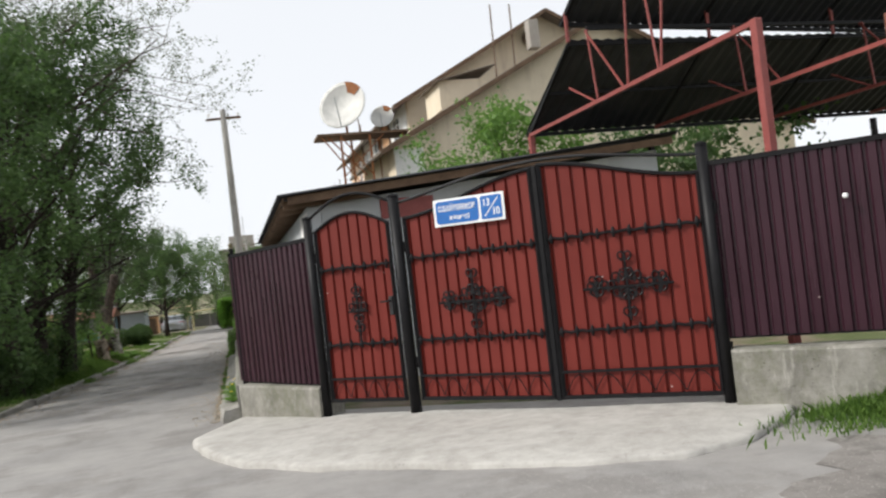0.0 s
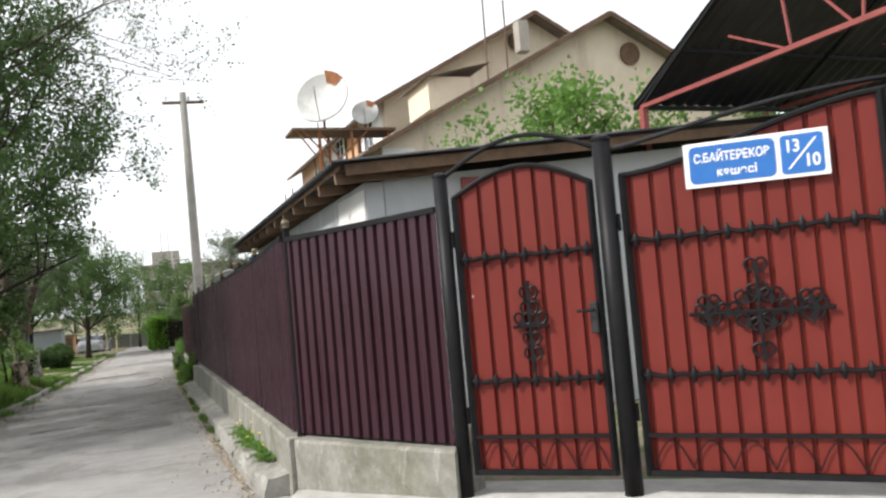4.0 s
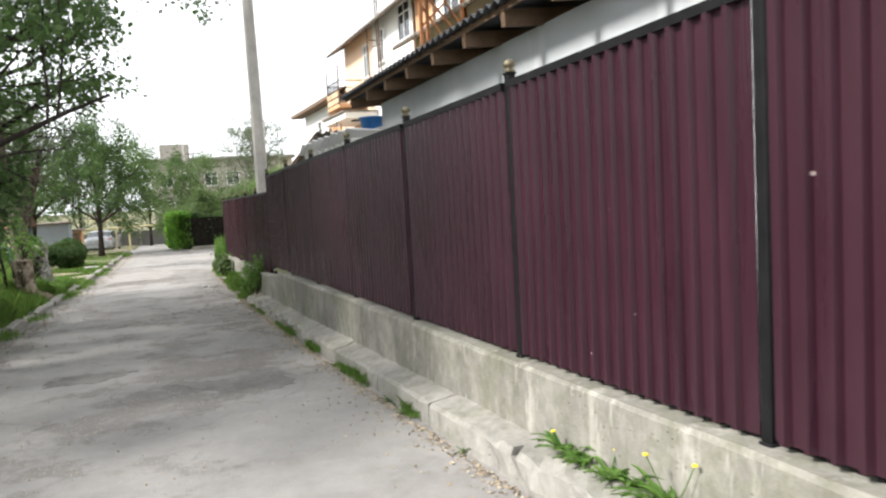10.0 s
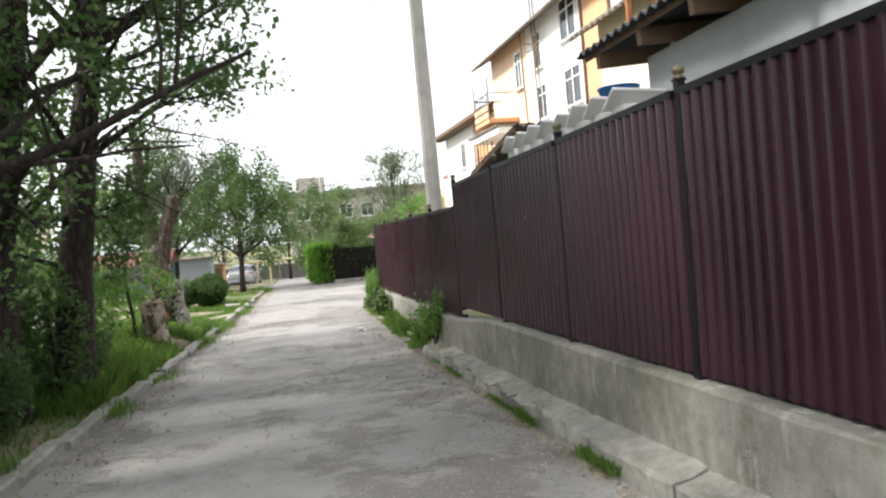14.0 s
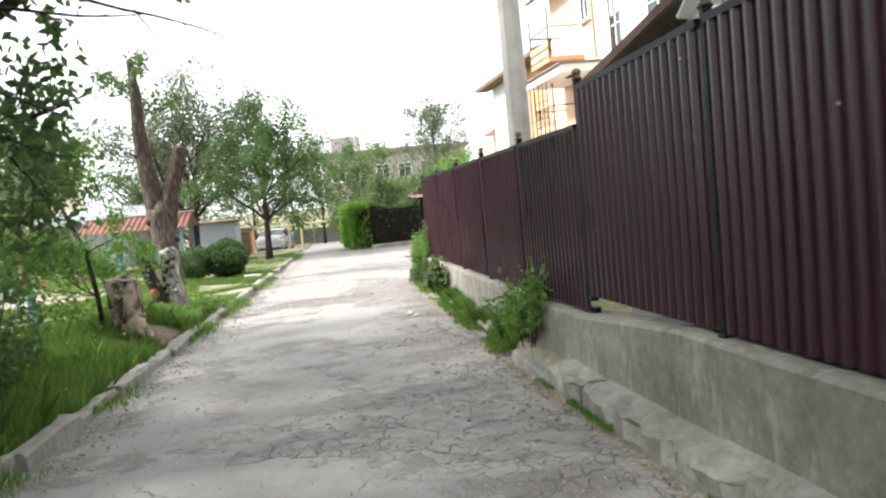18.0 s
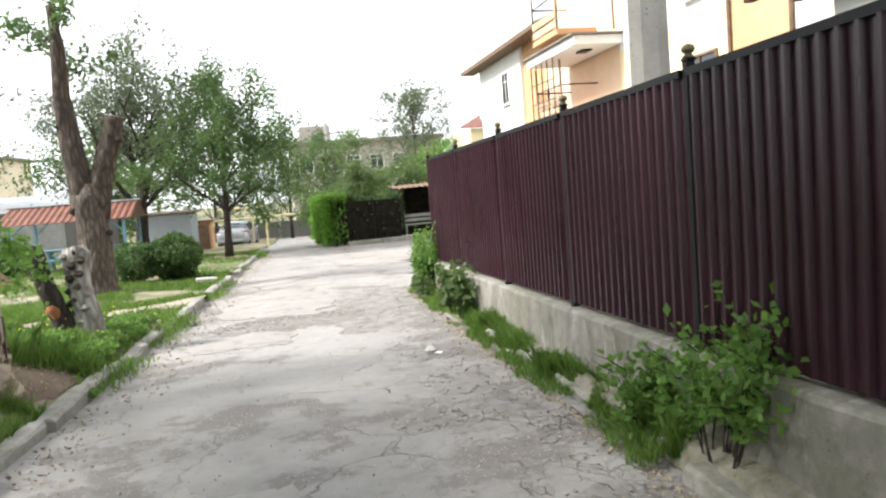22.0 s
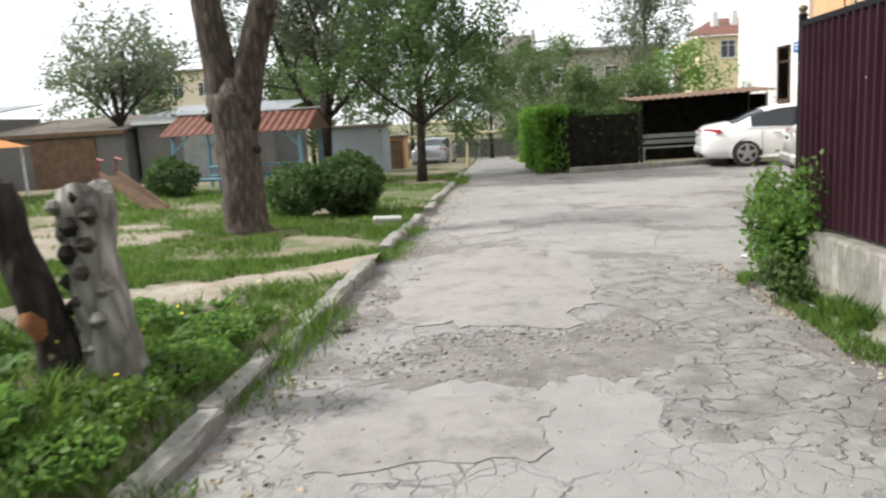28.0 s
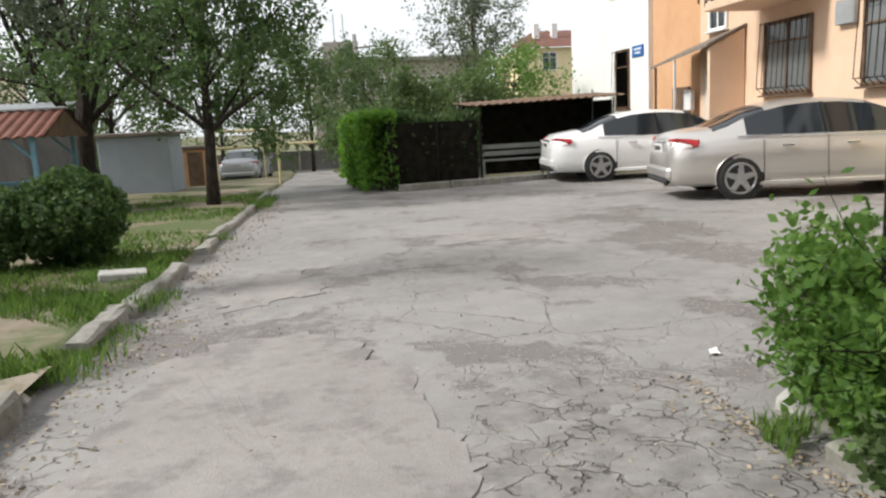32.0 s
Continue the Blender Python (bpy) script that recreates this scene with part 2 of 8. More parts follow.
def mat_asphalt():
    """Old asphalt: pale worn crust, crazed and block cracks, patches worn down to dark gravel."""
    n = Nodes("worn_asphalt", 0.92, 0, 0.25).world()
    link, nodes = n.t.links, n.t.nodes

    rag = n.bent(n.bent(n.pos, 1.7, 0.27), 13.0, 0.06)
    big, mid_c, small = n.cells(1.25, pos=rag), n.cells(3.4, pos=rag), n.cells(8.5, pos=rag)
    along = n.math("MULTIPLY", n.height(1), 0.025)
    # the first stretch of the lane is sounder than the rest
    worn = n.ramp(along, (0.30, 0.10), (0.50, 1.0))
    crazed = n.ramp(n.noise(0.42, 5, 0.65), (0.50, 0.0), (0.62, 1.0))
    side = n.ramp(n.math("ADD", n.math("MULTIPLY", n.height(0), 0.25), n.math("ADD", n.noise(0.9, 4, 0.6), 0.32)), (0.46, 0.0), (0.60, 1.0))
    side = n.math("MULTIPLY", side, n.math("MULTIPLY", n.ramp(along, (0.38, 0.0), (0.46, 1.0)), n.ramp(along, (0.80, 1.0), (0.88, 0.0))))
    crazed = n.math("MAXIMUM", crazed, side)
    blocks = n.ramp(n.noise(0.6, 3), (0.40, 0.0), (0.54, 1.0))
    broken = n.ramp(n.noise(3.5, 5, 0.75), (0.40, 0.0), (0.60, 1.0))
    thin = n.ramp(n.noise(2.6, 4, 0.65), (0.40, 0.12), (0.66, 1.0))
    c1 = n.math("MULTIPLY", n.ramp(big, (0.0, 1.0), (0.0085, 0.0)), n.math("MULTIPLY", blocks, thin))
    c2 = n.math("MULTIPLY", n.ramp(mid_c, (0.0, 0.8), (0.022, 0.0)), n.math("MULTIPLY", n.math("MAXIMUM", crazed, 0.04), broken))
    c3 = n.math("MULTIPLY", n.ramp(small, (0.0, 1.0), (0.048, 0.0)), n.math("MULTIPLY", crazed, n.math("MULTIPLY", broken, 0.7)))
    crack = n.math("MULTIPLY", n.math("MAXIMUM", c1, n.math("MAXIMUM", c2, c3)), worn)
    # where the crust has gone: darker binder with pale chips of stone
    bare = n.math("MULTIPLY", n.ramp(n.noise(0.75, 7, 0.72), (0.52, 0.0), (0.57, 1.0)), n.ramp(along, (0.25, 0.45), (0.45, 1.0)))
    chip_f = n.cells(38, "F1", out="Distance")
    chip_r = n.cells(38, "F1", out="Color")
    sep = nodes.new("ShaderNodeSeparateColor")
    link.new(chip_r, sep.inputs[0])
    chip = n.math("MULTIPLY", n.ramp(chip_f, (0.22, 1.0), (0.36, 0.0)), n.ramp(sep.outputs[0], (0.62, 0.0), (0.70, 1.0)))
    grit, patch, mid = n.noise(140, 2), n.noise(0.45, 5, 0.6), n.noise(3.5, 6, 0.7)
    dust = n.ramp(n.noise(1.3, 6, 0.7), (0.40, 0.0), (0.66, 1.0))
    fac = n.math("ADD", n.math("MULTIPLY", patch, 0.5), n.math("MULTIPLY", mid, 0.5))
    col = n.ramp(fac, (0.30, (0.190, 0.183, 0.175)), (0.5, (0.282, 0.273, 0.262)), (0.70, (0.362, 0.351, 0.336)))
    col = n.mix(n.math("MULTIPLY", dust, 0.45), col, (0.385, 0.368, 0.346))
    col = n.mix(n.math("MULTIPLY", bare, 0.62), col, (0.145, 0.130, 0.118))
    col = n.mix(n.math("MULTIPLY", chip, n.math("ADD", n.math("MULTIPLY", bare, 0.55), 0.12)), col, (0.50, 0.475, 0.44))
    col = n.mix(n.math("MULTIPLY", grit, 0.28), col, (0.11, 0.10, 0.095))
    col = n.mix(n.math("MULTIPLY", crack, 0.88), col, (0.055, 0.049, 0.043))
    h = n.math("ADD", n.math("MULTIPLY", grit, 0.35), n.math("MULTIPLY", mid, 0.9))
    h = n.math("ADD", h, n.math("MULTIPLY", chip, n.math("MULTIPLY", bare, 0.6)))
    h = n.math("SUBTRACT", h, n.math("ADD", n.math("MULTIPLY", crack, 1.8), n.math("MULTIPLY", bare, 0.5)))
    return n.done(col, h, 0.7, 0.014)


def mat_patch(name, a, b, stony):
    """Road mends: finer and paler than the old asphalt, or coarse with loose stone."""
    n = Nodes(name, 0.93, 0, 0.2).world()
    big, mid, grit = n.noise(1.4, 5, 0.6), n.noise(9, 5, 0.65), n.noise(120, 2)
    stone = n.cells(42 if stony else 60, "F1")
    sep = n.t.nodes.new("ShaderNodeSeparateColor")
    n.t.links.new(n.cells(42 if stony else 60, "F1", out="Color"), sep.inputs[0])
    chip = n.math("MULTIPLY", n.ramp(stone, (0.20, 1.0), (0.38, 0.0)), n.ramp(sep.outputs[0], (0.60, 0.0), (0.70, 1.0)))
    col = n.ramp(n.math("ADD", n.math("MULTIPLY", big, 0.5), n.math("MULTIPLY", mid, 0.5)), (0.3, a), (0.7, b))
    col = n.mix(n.math("MULTIPLY", chip, 0.6 if stony else 0.2), col, (0.48, 0.455, 0.425))
    blot = n.ramp(n.noise(2.6, 7, 0.75), (0.50, 0.0), (0.60, 1.0))
    col = n.mix(n.math("MULTIPLY", blot, 0.45), col, tuple(0.55 * v for v in a))
    col = n.mix(n.math("MULTIPLY", grit, 0.25), col, tuple(0.4 * v for v in a))
    h = n.math("ADD", n.math("MULTIPLY", chip, 0.8 if stony else 0.2), n.math("ADD", mid, n.math("MULTIPLY", grit, 0.4)))
    return n.done(col, h, 0.75 if stony else 0.6, 0.014)


def mat_crazed():
    """Asphalt broken into a net of small plates by deep open cracks."""
    n = Nodes("crazed_asphalt", 0.93, 0, 0.2).world()
    rag = n.bent(n.bent(n.pos, 2.3, 0.25), 17.0, 0.05)
    wide, fine = n.cells(5.0, pos=rag), n.cells(11.0, pos=rag)
    mid, grit = n.noise(5, 6, 0.7), n.noise(130, 2)
    gone = n.ramp(n.noise(2.2, 6, 0.75), (0.46, 0.0), (0.58, 1.0))
    crack = n.math("MAXIMUM", n.ramp(wide, (0.0, 1.0), (0.024, 0.0)), n.math("MULTIPLY", n.ramp(fine, (0.0, 0.9), (0.045, 0.0)), gone))
    crack = n.math("MULTIPLY", crack, n.ramp(n.noise(4, 5, 0.75), (0.40, 0.0), (0.62, 1.0)))
    col = n.ramp(mid, (0.32, (0.178, 0.168, 0.157)), (0.52, (0.265, 0.253, 0.24)), (0.70, (0.35, 0.336, 0.318)))
    col = n.mix(n.math("MULTIPLY", grit, 0.28), col, (0.10, 0.09, 0.082))
    col = n.mix(n.math("MULTIPLY", crack, 0.7), col, (0.075, 0.066, 0.058))
    h = n.math("SUBTRACT", n.math("ADD", n.math("MULTIPLY", grit, 0.3), n.math("MULTIPLY", mid, 0.8)), n.math("MULTIPLY", crack, 2.0))
    return n.done(col, h, 0.8, 0.016)


def mat_concrete(name, a, b, drips=0.5, lime=0.0, moss=0.0):
    """Cast concrete with grain, dark and lime stains that run down, moss, pits."""
    n = Nodes(name, 0.9, 0, 0.3).world()
    big = n.noise(1.1, 6, 0.65)
    mid = n.noise(7, 6, 0.7)
    fine = n.noise(90, 3)
    run = n.noise(1.0, 6, 0.7, n.stretch(3.0, 3.0, 1.1))
    fac = n.math("ADD", n.math("MULTIPLY", big, 0.45), n.math("MULTIPLY", mid, 0.55))
    col = n.ramp(fac, (0.32, a), (0.68, b))
    col = n.mix(n.math("MULTIPLY", n.ramp(run, (0.48, 0.0), (0.66, 1.0)), drips), col, tuple(0.45 * v for v in a))
    if lime:
        pale = n.noise(1.0, 5, 0.7, n.stretch(6.0, 6.0, 1.3))
        col = n.mix(n.math("MULTIPLY", n.ramp(pale, (0.56, 0.0), (0.66, 1.0)), lime), col, (0.52, 0.50, 0.45))
    if moss:
        green = n.math("ADD", n.math("MULTIPLY", n.noise(0.9, 5, 0.7), 0.6), n.math("MULTIPLY", n.noise(13, 4, 0.7), 0.4))
        col = n.mix(n.math("MULTIPLY", n.ramp(green, (0.47, 0.0), (0.60, 1.0)), moss), col, (0.085, 0.095, 0.040))
    pit = n.ramp(n.cells(24, "F1"), (0.05, 1.0), (0.22, 0.0))
    pit = n.math("MULTIPLY", pit, n.ramp(n.noise(3.0, 3), (0.42, 0.2), (0.6, 1.0)))
    col = n.mix(n.math("MULTIPLY", pit, 0.5), col, tuple(0.4 * v for v in a))
    h = n.math("SUBTRACT", n.math("ADD", mid, n.math("MULTIPLY", fine, 0.4)), pit)
    return n.done(col, h, 0.65, 0.010)


def mat_leaf(name, dark, light, scale=1.2, through=0.45):
    """Leaves: each one differs, light shines through a little."""
    n = Nodes(name, 0.55, 0, 0.35)
    fac = n.math("ADD", n.math("MULTIPLY", n.random(True), 0.55), n.math("MULTIPLY", n.noise(scale, 2), 0.45))
    col = n.ramp(fac, (0.25, dark), (0.75, light))
    n.done(col)
    out = n.t.nodes["Material Output"]
    tr = n.t.nodes.new("ShaderNodeBsdfTranslucent")
    n.t.links.new(n.mix(0.4, col, tuple(min(1, 2.2 * v) for v in light)), tr.inputs[0])
    mx = n.t.nodes.new("ShaderNodeMixShader")
    mx.inputs[0].default_value = through
    n.t.links.new(n.b.outputs[0], mx.inputs[1])
    n.t.links.new(tr.outputs[0], mx.inputs[2])
    n.t.links.new(mx.outputs[0], out.inputs["Surface"])
    return n.mat


def mat_bark(name, a, b, scale=1.0):
    n = Nodes(name, 0.92, 0, 0.2)
    pos = n.stretch(9 * scale, 9 * scale, 2.2 * scale)
    ridge = n.cells(1.6, pos=pos)
    grain = n.noise(2.5, 6, 0.7, pos)
    col = n.ramp(n.math("ADD", n.math("MULTIPLY", ridge, 0.9), n.math("MULTIPLY", grain, 0.5)), (0.2, a), (0.75, b))
    h = n.math("ADD", ridge, n.math("MULTIPLY", grain, 0.6))
    return n.done(col, h, 0.9, 0.03)


def mat_sheet_paint(name, a, b, rough=0.38, spec=0.5):
    """Painted steel: a thin dusty film, scratches and chips."""
    n = Nodes(name, rough, 0, spec).world()
    dust = n.noise(1.6, 6, 0.65)
    run = n.noise(1.0, 4, 0.6, n.stretch(6, 6, 0.5))
    fine = n.noise(120, 2)
    col = n.ramp(n.math("ADD", n.math("MULTIPLY", dust, 0.5), n.math("MULTIPLY", run, 0.5)), (0.3, a), (0.7, b))
    chip = n.ramp(n.cells(3.3, "F1"), (0.02, 1.0), (0.035, 0.0))
    col = n.mix(n.math("MULTIPLY", chip, 0.6), col, (0.5, 0.42, 0.4))
    r = n.ramp(run, (0.3, rough - 0.05), (0.7, rough + 0.09))
    return n.done(col, fine, 0.05, 0.002, rough=r)


def mat_render(name, a, b, stain=(0.25, 0.22, 0.19), amount=0.35):
    """Lime or cement render on a house wall, with weather stains and bare spots."""
    n = Nodes(name, 0.93, 0, 0.2).world()
    big, mid, fine = n.noise(0.45, 6, 0.65), n.noise(3.0, 5, 0.6), n.noise(60, 3)
    run = n.noise(1.0, 5, 0.65, n.stretch(1.6, 1.6, 0.28))
    col = n.ramp(n.math("ADD", n.math("MULTIPLY", big, 0.6), n.math("MULTIPLY", mid, 0.4)), (0.3, a), (0.7, b))
    col = n.mix(n.math("MULTIPLY", n.ramp(run, (0.55, 0.0), (0.72, 1.0)), amount), col, stain)
    return n.done(col, n.math("ADD", fine, n.math("MULTIPLY", mid, 0.6)), 0.3, 0.008)


def mat_ground():
    """Bare trodden earth with dry litter."""
    n = Nodes("trodden_earth", 0.97, 0, 0.1).world()
    big, mid, fine = n.noise(0.35, 6, 0.65), n.noise(4, 5, 0.65), n.noise(60, 4, 0.7)
    col = n.ramp(n.math("ADD", n.math("MULTIPLY", big, 0.5), n.math("MULTIPLY", mid, 0.5)), (0.3, (0.17, 0.13, 0.095)), (0.52, (0.27, 0.225, 0.175)), (0.7, (0.36, 0.315, 0.26)))
    weed = n.ramp(n.noise(0.7, 6, 0.7), (0.42, 0.0), (0.56, 1.0))
    col = n.mix(n.math("MULTIPLY", weed, 0.8), col, (0.075, 0.12, 0.035))
    col = n.mix(n.math("MULTIPLY", n.ramp(fine, (0.55, 0.0), (0.7, 1.0)), 0.4), col, (0.40, 0.35, 0.28))
    return n.done(col, n.math("ADD", mid, fine), 0.6, 0.02)


ASPHALT = mat_asphalt()
EARTH = mat_ground()
CRAZED = mat_crazed()
MEND_PALE = mat_patch("pale_smooth_asphalt_mend", (0.27, 0.252, 0.238), (0.37, 0.348, 0.328), False)
MEND_DARK = mat_patch("dark_gravelly_asphalt", (0.185, 0.174, 0.164), (0.28, 0.266, 0.252), True)
MEND_STONY = mat_patch("loose_stony_asphalt", (0.165, 0.152, 0.14), (0.30, 0.282, 0.262), True)
PLUM = mat_sheet_paint("plum_painted_steel", (0.022, 0.0066, 0.0120), (0.043, 0.0143, 0.0232), 0.28, 0.36)
RED = mat_sheet_paint("brick_red_painted_steel", (0.116, 0.0125, 0.0085), (0.156, 0.020, 0.0135), 0.5, 0.3)
BLACK = mat_plain("black_iron_paint", (0.004, 0.004, 0.005), (0.011, 0.0105, 0.0115), 9, 0.5, 0.0, 0.12, spec=0.2)
PLINTH = mat_concrete("plinth_concrete", (0.150, 0.142, 0.122), (0.325, 0.312, 0.278), 0.5, 0.45, 0.4)
KERB = mat_concrete("kerb_concrete", (0.185, 0.176, 0.158), (0.385, 0.37, 0.34), 0.25, 0.0, 0.4)
VERGE = mat_concrete("broken_mossy_concrete", (0.16, 0.145, 0.12), (0.35, 0.325, 0.28), 0.3, 0.0, 0.6)
SLAB = mat_concrete("apron_concrete", (0.31, 0.295, 0.27), (0.50, 0.485, 0.455), 0.22, 0.0, 0.05)
POLE = mat_concrete("pole_concrete", (0.33, 0.315, 0.29), (0.47, 0.45, 0.42), 0.35)
BRASS = mat_plain("dull_brass", (0.10, 0.085, 0.05), (0.22, 0.19, 0.12), 20, 0.5, 0.6, 0.1)
GREY_WALL = mat_render("grey_cement_render", (0.42, 0.44, 0.455), (0.55, 0.57, 0.585), (0.68, 0.69, 0.70), 0.5)
WHITE_WALL = mat_render("white_lime_render", (0.70, 0.69, 0.67), (0.82, 0.81, 0.79), (0.5, 0.47, 0.43), 0.25)
CREAM_WALL = mat_render("cream_yellow_render", (0.62, 0.53, 0.40), (0.76, 0.67, 0.53), (0.36, 0.27, 0.20), 0.5)
ORANGE_WALL = mat_render("orange_render", (0.55, 0.31, 0.165), (0.66, 0.40, 0.235), (0.42, 0.25, 0.15), 0.3)
PEACH_WALL = mat_render("peach_render", (0.68, 0.48, 0.335), (0.77, 0.575, 0.425), (0.52, 0.37, 0.26), 0.25)
YELLOW_WALL = mat_render("pale_yellow_render", (0.72, 0.60, 0.36), (0.82, 0.72, 0.48), (0.5, 0.42, 0.28), 0.2)
FAR_WALL = mat_render("weathered_grey_brick_wall", (0.30, 0.27, 0.24), (0.44, 0.41, 0.37), (0.2, 0.18, 0.16), 0.4)
ROOF_DARK = mat_plain("dark_roof_sheet", (0.020, 0.021, 0.024), (0.050, 0.050, 0.054), 3, 0.55, 0.3, 0.1, world=True)
SLATE = mat_plain("weathered_asbestos_sheet", (0.13, 0.105, 0.085), (0.26, 0.225, 0.19), 1.5, 0.9, 0, 0.4, 40, 0.01, world=True)
RUST_ROOF = mat_plain("rust_brown_sheet", (0.115, 0.045, 0.03), (0.23, 0.095, 0.065), 2.2, 0.65, 0.2, 0.2, world=True)
TIN = mat_plain("grey_tin_roof", (0.28, 0.30, 0.31), (0.50, 0.52, 0.53), 1.2, 0.5, 0.4, 0.15, world=True)
WOOD = mat_plain("weathered_brown_timber", (0.085, 0.05, 0.03), (0.19, 0.12, 0.075), 4, 0.85, 0, 0.4, 50, 0.006)
TRUSS = mat_plain("red_oxide_steel", (0.20, 0.045, 0.04), (0.30, 0.075, 0.065), 5, 0.5, 0.1, 0.1)
DISH = mat_plain("weathered_white_dish", (0.42, 0.42, 0.40), (0.62, 0.61, 0.58), 3, 0.6, 0.1, 0.15)
RUST = mat_plain("orange_rust", (0.20, 0.075, 0.03), (0.36, 0.15, 0.06), 7, 0.9, 0, 0.4)
WHITE_PAINT = mat_plain("white_gloss_paint", (0.74, 0.74, 0.73), (0.82, 0.82, 0.81), 8, 0.35, 0, 0.05)
SIGN_BLUE = mat_plain("sign_blue", (0.015, 0.11, 0.37), (0.022, 0.14, 0.43), 5, 0.35, 0, 0.03)
BARK = mat_bark("grey_brown_bark", (0.045, 0.036, 0.030), (0.17, 0.14, 0.115))
BARK_MID = mat_bark("rough_brown_bark", (0.028, 0.022, 0.018), (0.125, 0.098, 0.078), 0.8)
BARK_DARK = mat_bark("dark_bark", (0.022, 0.018, 0.015), (0.075, 0.060, 0.050))
BARK_RED = mat_bark("peeling_brown_bark", (0.075, 0.055, 0.043), (0.30, 0.235, 0.185))
BARK_WHITE = mat_bark("whitewashed_bark", (0.15, 0.138, 0.122), (0.50, 0.48, 0.44))
CUT_WOOD = mat_plain("sawn_grey_wood", (0.17, 0.13, 0.10), (0.34, 0.28, 0.22), 6, 0.9, 0, 0.5)
LEAF_DARK = mat_leaf("elm_leaves", (0.030, 0.062, 0.018), (0.080, 0.138, 0.042))
LEAF_MID = mat_leaf("young_elm_leaves", (0.048, 0.082, 0.026), (0.110, 0.165, 0.058))
LEAF_GREY = mat_leaf("silvery_leaves", (0.070, 0.092, 0.052), (0.155, 0.185, 0.115))
LEAF_WILLOW = mat_leaf("willow_leaves", (0.045, 0.062, 0.032), (0.10, 0.125, 0.072))
BARK_PEEL = Nodes("blotchy_peeling_bark", 0.93, 0, 0.15)
_w = BARK_PEEL.mix(0.22, BARK_PEEL.pos, BARK_PEEL.noise(6, 4))
_k = BARK_PEEL.math("ADD", BARK_PEEL.math("MULTIPLY", BARK_PEEL.cells(9, "SMOOTH_F1", _w), 0.75), BARK_PEEL.math("MULTIPLY", BARK_PEEL.noise(11, 5, 0.7, BARK_PEEL.stretch(1, 1, 1.6)), 0.62))
BARK_PEEL = BARK_PEEL.done(BARK_PEEL.ramp(_k, (0.40, (0.045, 0.032, 0.024)), (0.52, (0.20, 0.155, 0.115)), (0.66, (0.40, 0.335, 0.265))), _k, 1.0, 0.04)
LEAF_BRIGHT = mat_leaf("fresh_green_leaves", (0.055, 0.125, 0.022), (0.145, 0.255, 0.055))
LEAF_HEDGE = mat_leaf("clipped_hedge_leaves", (0.050, 0.135, 0.012), (0.140, 0.285, 0.035))
GRASS = mat_leaf("spring_grass", (0.036, 0.088, 0.012), (0.145, 0.24, 0.048), 0.7, 0.35)
PETAL = mat_plain("yellow_petals", (0.75, 0.55, 0.02), (0.85, 0.68, 0.04), 30, 0.6)
LITTER = mat_varied("dry_litter", (0.20, 0.15, 0.10), (0.48, 0.41, 0.30), 12, 0.95, island=True)
GLASS = Nodes("window_glass", 0.06, 0, 0.6).done((0.02, 0.025, 0.03))
GLASS_PALE = Nodes("curtained_window_glass", 0.08, 0, 0.6).done((0.17, 0.18, 0.18))
CAR_WHITE = Nodes("white_car_paint", 0.25, 0, 0.5)
CAR_WHITE.b.inputs["Coat Weight"].default_value = 0.6
CAR_WHITE = CAR_WHITE.done((0.80, 0.80, 0.79))
CAR_SILVER = Nodes("silver_car_paint", 0.3, 0.6, 0.5)
CAR_SILVER.b.inputs["Coat Weight"].default_value = 0.6
CAR_SILVER = CAR_SILVER.done((0.60, 0.575, 0.545))
CAR_GREY = Nodes("grey_car_paint", 0.3, 0.5, 0.5).done((0.42, 0.43, 0.45))
TYRE = mat_plain("tyre_rubber", (0.012, 0.012, 0.012), (0.03, 0.03, 0.03), 20, 0.85)
ALLOY = mat_plain("wheel_alloy", (0.42, 0.42, 0.43), (0.55, 0.55, 0.56), 20, 0.3, 0.8, 0.05)
LAMP_RED = Nodes("red_tail_lamp", 0.15, 0, 0.6).done((0.40, 0.015, 0.02))
CHROME = Nodes("chrome", 0.12, 1.0).done((0.7, 0.7, 0.72))
PLATE = Nodes("number_plate_white", 0.4).done((0.72, 0.72, 0.70))
TRIM_BLACK = Nodes("black_plastic", 0.55).done((0.015, 0.015, 0.016))
BLUE_PAINT = mat_plain("faded_blue_paint", (0.10, 0.22, 0.30), (0.19, 0.36, 0.44), 6, 0.6, 0, 0.2)
YELLOW_PAINT = mat_plain("faded_yellow_pipe_paint", (0.42, 0.36, 0.17), (0.58, 0.52, 0.30), 6, 0.6, 0, 0.15)
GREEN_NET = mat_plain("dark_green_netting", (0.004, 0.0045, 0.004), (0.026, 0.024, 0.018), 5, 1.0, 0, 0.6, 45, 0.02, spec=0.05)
BENCH_GREY = mat_plain("grey_bench_boards", (0.21, 0.22, 0.21), (0.34, 0.35, 0.33), 5, 0.7, 0, 0.3)
ORANGE_CLOTH = mat_plain("orange_canopy", (0.55, 0.20, 0.05), (0.72, 0.32, 0.10), 4, 0.7, 0, 0.1)
STONE = mat_plain("grey_stone", (0.30, 0.29, 0.27), (0.50, 0.49, 0.46), 8, 0.9, 0, 0.5)
TEAL = mat_plain("teal_roof_sheet", (0.06, 0.20, 0.18), (0.10, 0.28, 0.25), 3, 0.5, 0.2, 0.1)
# ---------------------------------------------------------------- ground, road, kerbs
def left_edge(y):
    """The kerb line on the garden side."""
    return -4.07 + 0.049 * (y - 20.6) if y < 47 else -2.78 + 0.01 * (y - 47)


